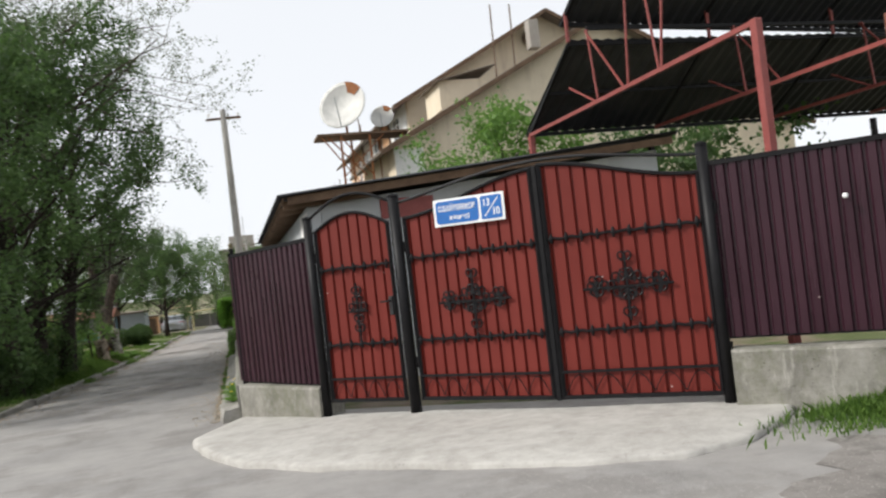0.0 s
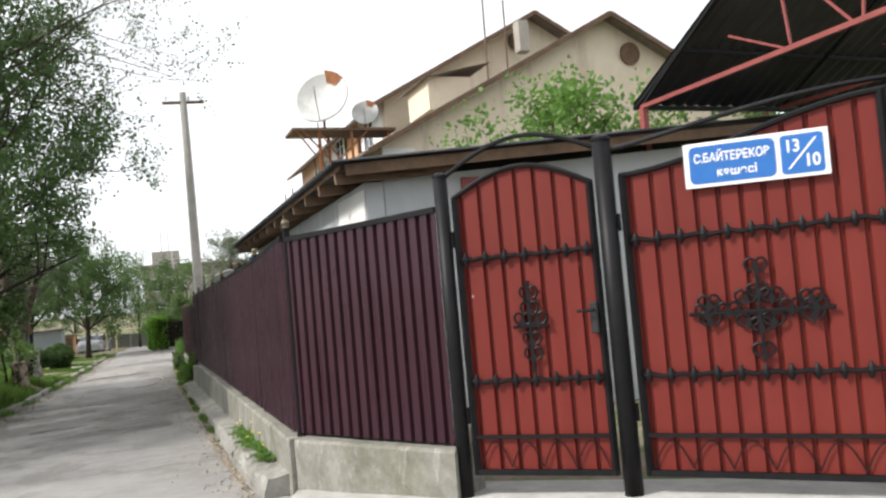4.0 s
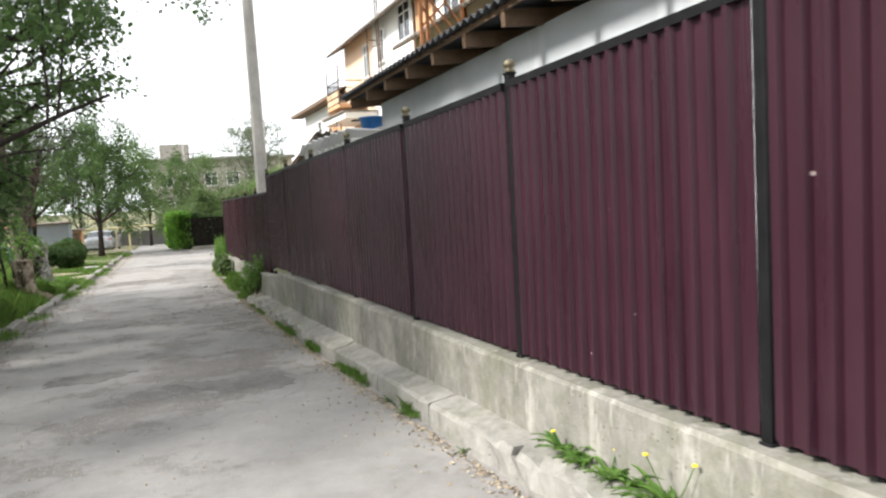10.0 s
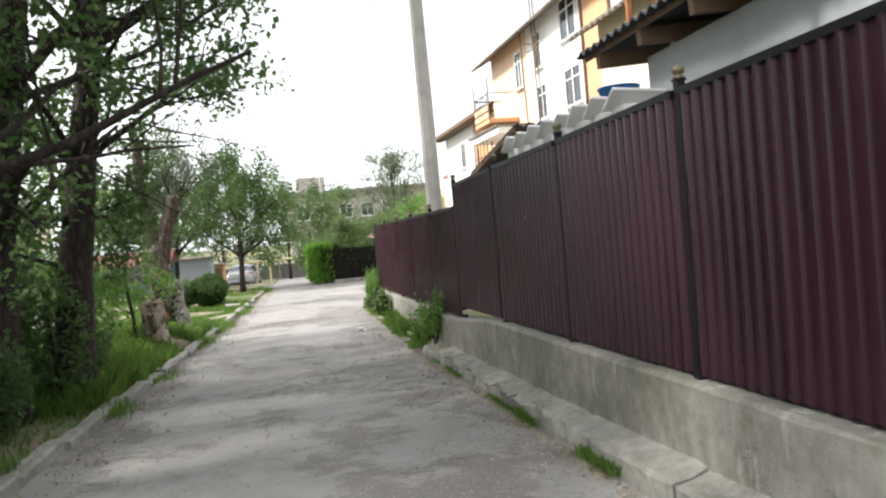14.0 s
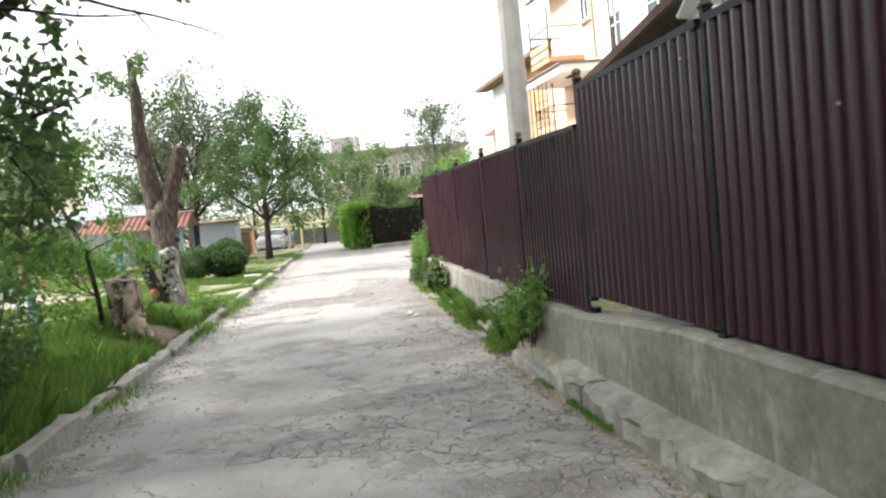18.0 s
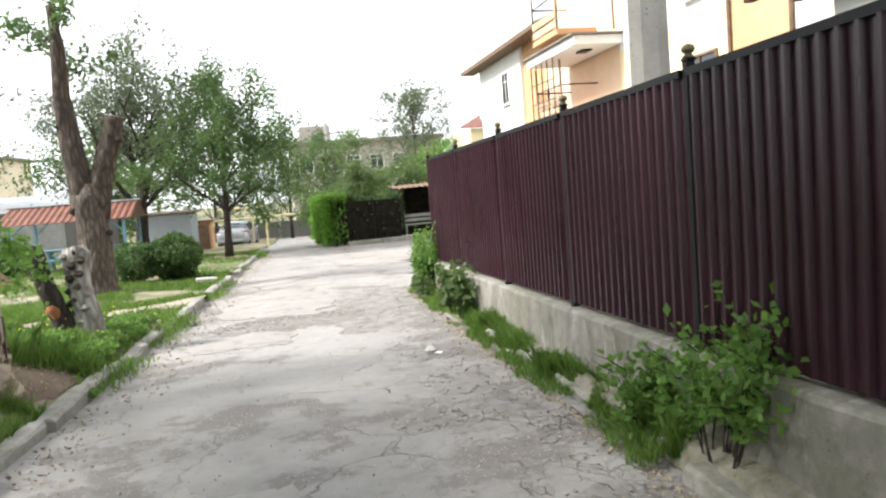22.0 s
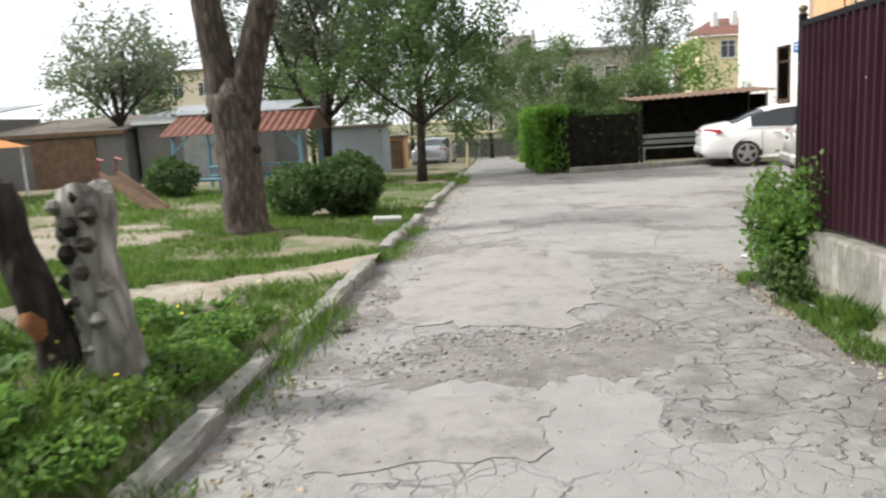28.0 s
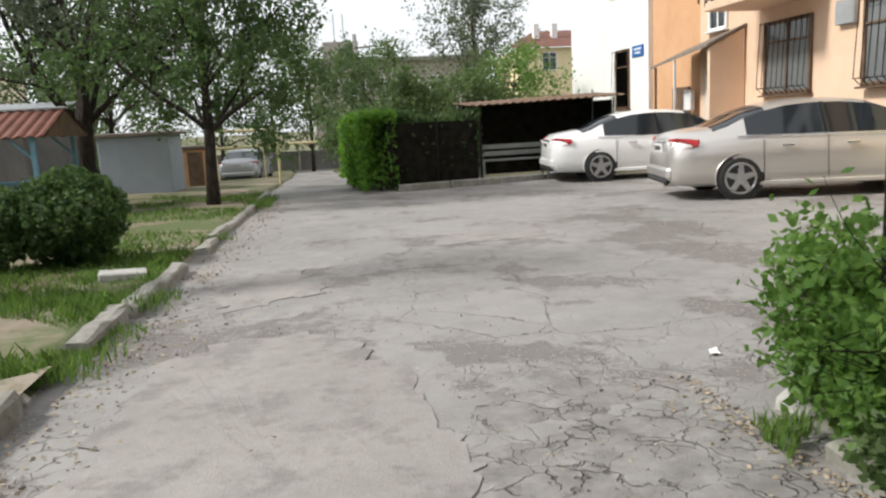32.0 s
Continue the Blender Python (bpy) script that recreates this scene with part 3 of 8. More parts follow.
def right_edge(y):
    """Where the asphalt ends on the fence side."""
    if y < 9.7:
        return 0.0 + (9.7 - y) * 1.0
    if y < 32.35:
        return -0.20 + max(0, y - 23) * 0.024
    if y < 46.6:
        return min(11.0, -0.2 + (y - 32.35) * 9)
    return -0.55 if y > 48 else 2.0


def soil_z(x, y):
    """Height of the ground sheet on the garden side."""
    a = left_edge(y) - x
    bank = 0.24 * min(1, max(0, (a - 0.06) / 0.6)) ** 0.8 * min(1, max(0, (7.0 - a - 4.0) / 2.0)) * min(1, max(0, (y - 23.5) / 2.0)) * min(1, max(0, (31.4 - y) / 1.2))
    return ground_z(y) + 0.06 + 0.05 * noise.noise((x * 0.35, y * 0.35, 0)) + min(0.10, 0.012 * a) + bank


def build_ground():
    xs = [-700, -300, -150, -80, -50, -35] + list(np.arange(-28, -8, 0.7)) + list(np.arange(-8, -2.4, 0.1)) + list(np.arange(-2.0, 14.1, 0.7)) + [18, 24, 35, 50, 80, 150, 300, 700]
    ys = [-700, -300, -150, -80, -40, -20] + list(np.arange(-12, 22, 0.5)) + list(np.arange(22, 36, 0.2)) + list(np.arange(36, 62.1, 0.5)) + [68, 76, 90, 120, 200, 400, 900]
    s, rows = Shape(), []
    for y in ys:
        row = []
        for x in xs:
            z = ground_z(y)
            if x < left_edge(y) - 0.05:
                z = soil_z(x, y)
            elif x > right_edge(y) + 0.1:
                z += 0.05
            else:
                z -= 0.12
            row.append((x, y, z))
        rows.append(row)
    s.sheet(rows)
    setting("ground", s, EARTH, "trodden bare earth with patches of thin grass", "ground", smooth=True)


def road_z(x, y):
    return ground_z(y) + 0.018 * noise.noise((x * 0.5, y * 0.5, 3)) + 0.008 * noise.noise((x * 1.9, y * 1.9, 7))


def build_road():
    s, rows = Shape(), []
    for y in list(np.arange(-14, 62, 0.4)) + [65, 70, 80]:
        a, b = left_edge(y) - 0.08, right_edge(y)
        rows.append([(a + (b - a) * k / 26, y, road_z(a + (b - a) * k / 26, y)) for k in range(27)])
    s.sheet(rows)
    setting("road", s, ASPHALT, "old cracked grey asphalt lane with worn patches", "road", smooth=True)


def kerb_stone_mesh(name, length, seed):
    """A kerb block along y, worn and chipped at its upper edges."""
    rnd = random.Random(seed)
    s, prof = Shape(), [(-0.08, -0.16), (-0.08, 0.085), (-0.055, 0.12), (0.055, 0.125), (0.08, 0.10), (0.08, -0.16)]
    rows = []
    for k in range(6):
        y = -length / 2 + length * k / 5
        row = []
        for x, z in prof:
            w = 0.0 if z < 0 else 0.014
            row.append((x + rnd.uniform(-w, w), y + rnd.uniform(-0.01, 0.01), z + rnd.uniform(-w, w * 0.5)))
        rows.append(row)
    s.sheet(rows)
    s.f.append(tuple(range(5, -1, -1)))
    s.f.append(tuple(5 * 6 + k for k in range(6)))
    return s.mesh(name, KERB)


def step_block(y0, y1, seed):
    """One block of the concrete step at the plinth's foot; the first ones are the most crumbled."""
    s, rows = Shape(), []
    n = max(6, int((y1 - y0) / 0.09))
    drop, slide = 0.012 * noise.noise((seed * 3.7, 0, 0)), 0.02 * noise.noise((seed * 5.1, 4, 0))
    for k in range(n + 1):
        y = y0 + (y1 - y0) * k / n
        worn = 0.012 + 0.04 * float(np.interp(y, (12.8, 13.8, 17.2, 18.6), (1, 0, 0, 1)))
        end = 0.012 if k in (0, n) else 0.0
        rise = float(np.interp(y, (9.8, 14, 17, 23), (0.19, 0.195, 0.23, 0.19)))
        row = []
        for j, (x, z) in enumerate(((-0.262, -0.15), (-0.266, 0.05), (-0.262, 0.135), (-0.240, 0.160), (-0.15, 0.172), (-0.06, 0.5 * (0.172 + rise)), (0.01, rise), (0.01, -0.1))):
            w = worn if 1 <= j <= 4 else 0.006
            dx = w * (noise.noise((y * 6, j * 1.3, seed)) + 0.6 * noise.noise((y * 17, j * 2.1, seed)))
            dz = w * (noise.noise((y * 5, j * 1.7, seed + 40)) + 0.5 * noise.noise((y * 15, j, seed + 40))) if z > 0.06 else 0
            row.append((x + slide + dx + (end if j < 4 else 0), y, ground_z(y) + z + drop + dz - (end if 2 < j < 7 else 0)))
        rows.append(row)
    s.sheet(rows)
    s.f.append(tuple(range(7, -1, -1)))
    s.f.append(tuple(8 * n + k for k in range(8)))
    return s


def build_kerbs():
    left = empty("kerb_left", "line of worn concrete kerb stones beside the garden", "kerb", kind="structure")
    right = empty("kerb_right", "low worn concrete kerb stones along the plinth", "kerb", kind="structure")
    meshes = [kerb_stone_mesh("kerb_stone", 0.97, k) for k in range(7)]
    rnd = random.Random(5)
    y, k = -2.0, 0
    while y < 46.6:
        if not (12 < y < 12.8 or 37.9 < y < 38.9 or 33.4 < y < 34.1):
            ob = part("kerb_stone", meshes[k % 7], None, left)
            x0 = left_edge(y)
            ob.matrix_basis = pose(x0 - 0.02 + rnd.uniform(-0.025, 0.025), y, ground_z(y) + rnd.uniform(-0.045, 0.01), rnd.uniform(-1.2, 1.2), rnd.uniform(-4, 4), rnd.uniform(-2.5, 2.5) - 2.8)
        y, k = y + 1.0, k + 1
    y, k = 9.85, 0
    while y < 22.9:
        length = rnd.uniform(0.8, 1.5)
        part("kerb_stone", step_block(y, min(y + length, 23.0) - 0.012, k), KERB, right, "broad concrete step block")
        y, k = y + length, k + 1
    y = 23.5
    while y < 31.9:
        if not (24.4 < y < 25.3 or 27.6 < y < 29.2):
            ob = part("kerb_stone", meshes[k % 7], None, right)
            ob.matrix_basis = pose(-0.16 + rnd.uniform(-0.03, 0.03) + (y - 23) * 0.024, y, ground_z(y) + rnd.uniform(-0.015, 0.02) - 0.055, rnd.uniform(-1, 1) - 2, rnd.uniform(-5, 5), rnd.uniform(-2.5, 2.5) + 180)
        y, k = y + 1.0, k + 1
    s = Shape()
    rows = [[(-0.19 + (y - 23) * 0.024, y, ground_z(y) - 0.05), (-0.15 + (y - 23) * 0.024, y, ground_z(y) + 0.11), (-0.10 + (y - 23) * 0.02, y, ground_z(y) + 0.13 + 0.02 * noise.noise((0, y, 0))), (-0.02 + (y - 23) * 0.016, y, ground_z(y) + 0.15 + 0.03 * noise.noise((1, y * 2, 0)))] for y in np.arange(22.9, 32.3, 0.35)]
    s.sheet(rows)
    setting("verge_strip", s, VERGE, "broken concrete strip between kerb and plinth", "pavement", smooth=True)


build_ground()
build_road()
build_kerbs()

def road_mend(points, lift, mat, label, rough=0.06):
    """A mend in the road with a ragged edge, a little proud of it."""
    n = len(points)
    cx, cy = sum(p[0] for p in points) / n, sum(p[1] for p in points) / n
    edge = []
    for k, (x, y) in enumerate(points):
        x2, y2 = points[(k + 1) % n]
        for j in range(16):
            px, py = x + (x2 - x) * j / 16, y + (y2 - y) * j / 16
            wx = noise.noise((px * 3, py * 3, 2)) + 0.6 * noise.noise((px * 9, py * 9, 5)) + 0.35 * noise.noise((px * 25, py * 25, 5))
            wy = noise.noise((px * 3, py * 3, 8)) + 0.6 * noise.noise((px * 9, py * 9, 11)) + 0.35 * noise.noise((px * 25, py * 25, 1))
            edge.append((px + (0.05 + rough) * wx, py + (0.05 + rough) * wy))
    rows = []
    for f, up in ((1.0, -0.01), (0.995, 0.4 * lift + 0.001), (0.7, 0.4 * lift + 0.003), (0.35, 0.4 * lift + 0.004), (0.0004, 0.4 * lift + 0.004)):
        ring = [(cx + (x - cx) * f, cy + (y - cy) * f) for x, y in edge + edge[:1]]
        rows.append([(x, y, road_z(x, y) + up) for x, y in ring])
    setting("road_mend", Shape().sheet(rows), mat, label, "road", smooth=False)


road_mend([(-1.5, 29.3), (-0.75, 29.0), (-0.42, 29.8), (-0.3, 31.2), (-0.2, 32.3), (-0.3, 33.1), (-0.75, 33.4), (-1.2, 32.9), (-1.3, 32.0), (-1.35, 31.2), (-1.15, 30.3)], 0.001, CRAZED, "asphalt broken into a net of small plates", 0.25)
road_mend([(-0.95, 25.2), (-0.5, 25.0), (-0.42, 26.2), (-0.6, 27.1), (-1.0, 26.8), (-1.3, 26.0)], 0.001, CRAZED, "asphalt broken into a net of small plates", 0.25)
road_mend([(-3.0, 31.5), (-2.6, 31.2), (-2.2, 31.06), (-1.83, 31.2), (-1.42, 31.75), (-1.33, 32.4), (-1.5, 33.6), (-1.9, 34.6), (-2.9, 34.3)], 0.020, MEND_PALE, "pale smooth asphalt mend with a broken edge", 0.14)
road_mend([(-3.25, 29.5), (-3.1, 28.9), (-2.1, 29.05), (-1.95, 29.7), (-2.6, 29.75)], 0.012, MEND_PALE, "small pale asphalt mend")
road_mend([(-3.0, 29.95), (-2.3, 30.0), (-1.4, 30.1), (-0.9, 30.6), (-1.2, 31.4), (-1.7, 30.95), (-2.6, 30.85)], 0.003, MEND_STONY, "stretch of crumbled stony asphalt", 0.25)
road_mend([(-0.31, 23.27), (-0.35, 21.94), (-0.45, 21.09), (-1.66, 21.63), (-2.87, 22.25), (-2.61, 22.58), (-2.34, 22.83), (-2.06, 23.03), (-1.8, 23.64), (-1.3, 23.98), (-0.96, 24.23), (-0.53, 24.14)], 0.004, CRAZED, "gravelly crazed asphalt beside the kerb", 0.3)
road_mend([(-1.8, 16.9), (-1.3, 16.0), (-0.7, 16.4), (-0.8, 16.9)], 0.008, MEND_DARK, "dark asphalt mend", 0.12)
road_mend([(-2.9, 18.3), (-2.9, 17.6), (-2.2, 17.7), (-2.15, 18.1)], 0.008, MEND_DARK, "dark asphalt mend", 0.12)
road_mend([(-1.84, 23.29), (-1.86, 24.2), (-2.23, 24.85), (-2.76, 24.89), (-2.98, 24.19), (-2.81, 23.37), (-2.41, 22.93), (-2.06, 22.97)], 0.006, MEND_PALE, "pale smooth asphalt mend", 0.15)
road_mend([(-1.32, 25.75), (-1.38, 25.45), (-1.0, 25.4), (-0.95, 25.65)], 0.002, MEND_DARK, "shallow dark pothole", 0.28)
road_mend([(-0.85, 27.75), (-0.8, 27.45), (-0.35, 27.5), (-0.4, 27.75)], 0.002, MEND_DARK, "shallow dark pothole", 0.28)
road_mend([(-2.9, 36.6), (-2.6, 35.4), (-1.9, 35.8), (-2.0, 37.0)], 0.012, MEND_PALE, "pale asphalt mend", 0.15)
road_mend([(-0.6, 38.5), (-0.5, 37.9), (0.9, 38.0), (0.8, 38.6)], 0.010, MEND_PALE, "pale asphalt mend", 0.15)
road_mend([(2.2, 7.6 - 4.6), (1.2, 2.2), (3.4, 0.6), (5.8, 2.4), (4.6, 4.0), (3.6, 4.1)], 0.006, MEND_STONY, "stony asphalt before the apron", 0.2)

# concrete apron before the gates
s = Shape()
_apron = [(-0.55, 8.55), (-0.35, 7.5), (0.0, 6.75), (0.55, 6.1), (1.15, 5.6), (1.7, 5.1), (2.15, 4.72), (2.75, 4.42), (3.3, 4.5), (3.8, 4.75), (4.3, 5.15), (4.62, 5.75), (4.1, 6.2), (0.8, 9.2), (0.0, 9.7)]
_top = []
for k, (x, y) in enumerate(_apron):
    x2, y2 = _apron[(k + 1) % len(_apron)]
    for j in range(4):
        f = j / 4
        px, py = x + (x2 - x) * f, y + (y2 - y) * f
        if k < 11:
            px += 0.05 * noise.noise((px * 3, py * 3, 1))
            py += 0.05 * noise.noise((px * 3, py * 3, 9))
        _top.append((px, py))
_n = len(_top)
_c = (sum(p[0] for p in _top) / _n, sum(p[1] for p in _top) / _n)
_rings = []
for f, lift in ((1.0, -0.05), (1.0, 0.035), (0.97, 0.05), (0.7, 0.07), (0.35, 0.075), (0.0004, 0.075)):
    ring = [(_c[0] + (x - _c[0]) * f, _c[1] + (y - _c[1]) * f) for x, y in _top]
    _rings.append([(x, y, ground_z(y) + lift + 0.03 * max(0, (y - 5) / 5) + 0.012 * noise.noise((x, y, 0))) for x, y in ring + ring[:1]])
s.sheet(_rings)
setting("apron_slab", s, SLAB, "pale poured concrete apron with a ragged broken edge", "pavement", smooth=True)


# ---------------------------------------------------------------- plinths
def wall_run(name, points, thick, front, mat, label):
    """A low wall along points (x, y, bottom, top); front: metres it stands out to the left of the way."""
    s = Shape()
    rows = []
    fine = []
    for (x0, y0, b0, t0), (x1, y1, b1, t1) in zip(points, points[1:]):
        n = max(2, int(math.hypot(x1 - x0, y1 - y0) / 0.3))
        fine += [tuple(u + (v - u) * k / n for u, v in zip((x0, y0, b0, t0), (x1, y1, b1, t1))) for k in range(n)]
    fine.append(points[-1])
    for i, (x, y, b, t) in enumerate(fine):
        x2, y2 = fine[min(i + 1, len(fine) - 1)][:2]
        x1, y1 = fine[max(i - 1, 0)][:2]
        d = Vector((x2 - x1, y2 - y1, 0)).normalized()
        nrm = Vector((-d.y, d.x, 0))
        def at(off, z, j):
            w = 0.022
            q = Vector((x, y, z)) + nrm * (off + w * noise.noise((x * 2.3, y * 2.3, z * 4 + j)))
            q.z += 0.012 * noise.noise((x * 2, y * 2, 5 + j)) if z > b + 0.02 else 0
            return tuple(q)
        rows.append([at(front, b, 0), at(front, b + (t - b) * 0.5, 1), at(front, t - 0.02, 2), at(front - 0.02, t, 3), at(front - thick + 0.02, t, 4), at(front - thick, t - 0.02, 5), at(front - thick, b, 6)])
    s.sheet(rows)
    s.f.append(tuple(range(6, -1, -1)))
    m = (len(rows) - 1) * 7
    s.f.append(tuple(m + k for k in range(7)))
    return setting(name, s, mat, label, "wall")


# the fence line: corner post, high run, step down, low run, end
def fence_x(y):
    return 0.05 if y < 22.6 else 0.05 + (y - 22.6) * 0.016


def rail_low(y):
    return 0.31 - (y - 9.79) * 0.0185 if y < 22.62 else -0.05 - (y - 22.6) * 0.021


def rail_top(y):
    if y < 22.62:
        return float(np.interp(y, (9.79, 11.6, 15.3, 20.7, 22.6), (1.90, 1.80, 1.71, 1.62, 1.57)))
    return 1.305 - (y - 22.6) * 0.0085


WICKET_L, WICKET_R, GATE_R = (0.905, 8.40), (1.74, 7.665), (3.985, 5.525)
GATE_M = (2.855, 6.50)
wall_run("plinth_street", [(fence_x(y), y, ground_z(y) - 0.15, rail_low(y) - 0.03) for y in (9.72, 12, 15, 18, 21, 22.66)], 0.3, 0.10, PLINTH, "stained grey concrete plinth under the fence")
wall_run("plinth_street_low", [(fence_x(y), y, ground_z(y) - 0.15, rail_low(y) - 0.04) for y in (22.67, 25, 28, 30, 32.25)], 0.3, 0.09, PLINTH, "lower run of weathered concrete plinth with white lime traces")
wall_run("plinth_corner", [(0.90, 8.42, -0.3, 0.285), (0.12, 9.58, -0.35, 0.285), (0.05, 9.70, -0.35, 0.285)], 0.34, 0.08, PLINTH, "short pitted concrete plinth at the corner")
wall_run("plinth_gate_side", [(8.2, 1.45, -0.2, 0.50), (5.1, 4.46, -0.2, 0.50), (4.03, 5.48, -0.2, 0.50)], 0.3, 0.12, PLINTH, "chipped concrete plinth with a whitewashed end")
# ---------------------------------------------------------------- profiled steel fences
def profile(length, pitch, ridge, depth):
    """Stations along a sheet and how far each stands out."""
    out, x = [(0.0, 0.0)], pitch * 0.5
    while x < length - ridge:
        out += [(x - ridge, 0.0), (x - ridge * 0.45, depth), (x + ridge * 0.45, depth), (x + ridge, 0.0)]
        x += pitch
    out.append((length, 0.0))
    return out


def sheet_panel(p, q, low, high, pitch=0.098, ridge=0.024, depth=0.028, arch=None, flip=1):
    """A profiled sheet from p to q; low and high give the heights at both ends; arch(f) lifts the top."""
    d = Vector((q[0] - p[0], q[1] - p[1], 0))
    length = d.length
    d.normalize()
    n = Vector((d.y, -d.x, 0)) * flip
    rows = [[], [], [], []]
    for s0, o in profile(length, pitch, ridge, depth):
        f = s0 / length
        base = Vector((p[0], p[1], 0)) + d * s0
        zt = high[0] + (high[1] - high[0]) * f + (arch(f) if arch else 0)
        zb = low[0] + (low[1] - low[0]) * f
        rows[0].append(tuple(base + n * o + Vector((0, 0, zb))))
        rows[1].append(tuple(base + n * o + Vector((0, 0, zt))))
        rows[2].append(tuple(base + n * (o - 0.003) + Vector((0, 0, zt))))
        rows[3].append(tuple(base + n * (o - 0.003) + Vector((0, 0, zb))))
    if flip < 0:
        rows = [r[::-1] for r in rows]
    return Shape().sheet(rows[::-1]), n


def fence_run(name, label):
    return empty(name, label, "fence")


def fence_panel(run, p, q, low, high, flip=1):
    s, n = sheet_panel(p, q, low, high, 0.102, 0.023, -0.027, flip=flip)
    panel = part("panel", s, PLUM, run, "plum-coloured profiled steel sheet")
    for name, zz, back in (("top_rail", high, -0.008), ("bottom_rail", low, -0.05 * flip)):
        off = n * back
        a, b = Vector((p[0], p[1], zz[0])) + off, Vector((q[0], q[1], zz[1])) + off
        part(name, Shape().bar(a, b, 0.045, 0.04), BLACK, panel, "black steel rail")
    return panel


_finial = Shape().lathe([(0.028, 0.0), (0.034, 0.008), (0.018, 0.02), (0.03, 0.03), (0.036, 0.045), (0.030, 0.062), (0.012, 0.072)], n=12).mesh("finial", BRASS, True)


def fence_post(run, x, y, low, high, w=0.06, finial=True, turn=0.0):
    m = pose(x, y, low, 0, 0, turn)
    post = part("post", Shape().box(0, 0, (high - low) / 2, w, w, high - low, m, 0.006), BLACK, run, "black square steel post")
    part("foot_plate", Shape().box(0, 0, 0.0, w * 1.25, w * 1.25, 0.03, m, 0.005), BLACK, post)
    if finial:
        part("collar", Shape().box(0, 0, high - low + 0.006, w * 1.2, w * 1.2, 0.014, m, 0.003), BLACK, post)
        f = part("finial", _finial, None, post, "dull brass ball finial")
        f.matrix_basis = m @ pose(0, 0, high - low + 0.012)
    return post


HIGH = [9.79, 11.62, 13.47, 15.27, 17.13, 18.93, 20.72, 22.55]
LOW = [22.55, 24.33, 26.15, 28.0, 30.02, 32.05]
street = fence_run("street_fence", "long plum profiled steel fence with black posts on the plinth")
lower = fence_run("lower_street_fence", "lower stretch of plum steel fence beyond the step")
for run, line in ((HIGH, street), (LOW, lower)):
    for a, b in zip(run, run[1:]):
        y0, y1 = a + 0.035, b - 0.035
        k0, k1 = (min(max(v, 9.79), 22.6) if run is HIGH else max(v, 22.64) for v in (y0, y1))
        fence_panel(line, (fence_x(y1), y1), (fence_x(y0), y0), (rail_low(k1), rail_low(k0)), (rail_top(k1), rail_top(k0)), flip=-1)
for y in HIGH:
    big = y < 10
    fence_post(street, fence_x(y) + (0.02 if big else 0.012), y, rail_low(min(y, 22.6)) - 0.03, rail_top(min(y, 22.6)) + 0.06, 0.05)
for y in LOW[1:]:
    fence_post(lower, fence_x(y) + 0.012, y, rail_low(y) - 0.03, rail_top(y) + 0.06, 0.05)
# the return of the fence beside the parking place
back_run = fence_run("return_fence", "plum steel fence turning away behind the parking place")
fence_panel(back_run, (fence_x(32.05) + 0.04, 32.08), (4.0, 33.2), (-0.25, -0.25), (1.23, 1.23), flip=-1)
fence_panel(back_run, (4.04, 33.22), (8.2, 34.4), (-0.25, -0.25), (1.23, 1.23), flip=-1)
fence_post(back_run, 4.02, 33.21, -0.3, 1.3)
wall_run("plinth_return", [(0.2, 32.2, -1.0, -0.27), (4.0, 33.3, -1.0, -0.27), (8.2, 34.5, -1.0, -0.27)], 0.3, 0.1, PLINTH, "concrete plinth at the end of the fence")
# panel between the corner post and the wicket, and the fence beyond the gates
corner_run = fence_run("corner_fence", "single plum steel fence panel between corner post and wicket")
fence_panel(corner_run, (0.065, 9.768), (0.87, 8.46), (0.31, 0.31), (1.88, 1.93), flip=1)
side_run = fence_run("gate_side_fence", "plum steel fence beside the red gates on a plinth")
_a, _b, _c2, _d2 = (4.005, 5.508), (5.12, 4.43), (6.62, 2.97), (8.15, 1.5)
for p, q in ((_a, _b), (_b, _c2), (_c2, _d2)):
    fence_panel(side_run, p, q, (0.60, 0.60), (2.08, 2.08), flip=1)
for p in (_b, _c2, _d2):
    fence_post(side_run, p[0] + 0.03, p[1] + 0.03, 0.47, 2.05, finial=False, turn=45)

e = empty("fence_lamp", "small white lamp on the plum fence beside the gates", "lamp", (4.70, 4.78, 1.66), -45)
part("bracket", Shape().box(0, -0.02, 0, 0.02, 0.08, 0.02, b=0.005), BLACK, e)
part("head", Shape().lathe([(0.008, -0.014), (0.02, -0.01), (0.023, 0.005), (0.014, 0.015)], pose(0.0, -0.065, 0, 80, 0, 20), 12), WHITE_PAINT, e, smooth=True)

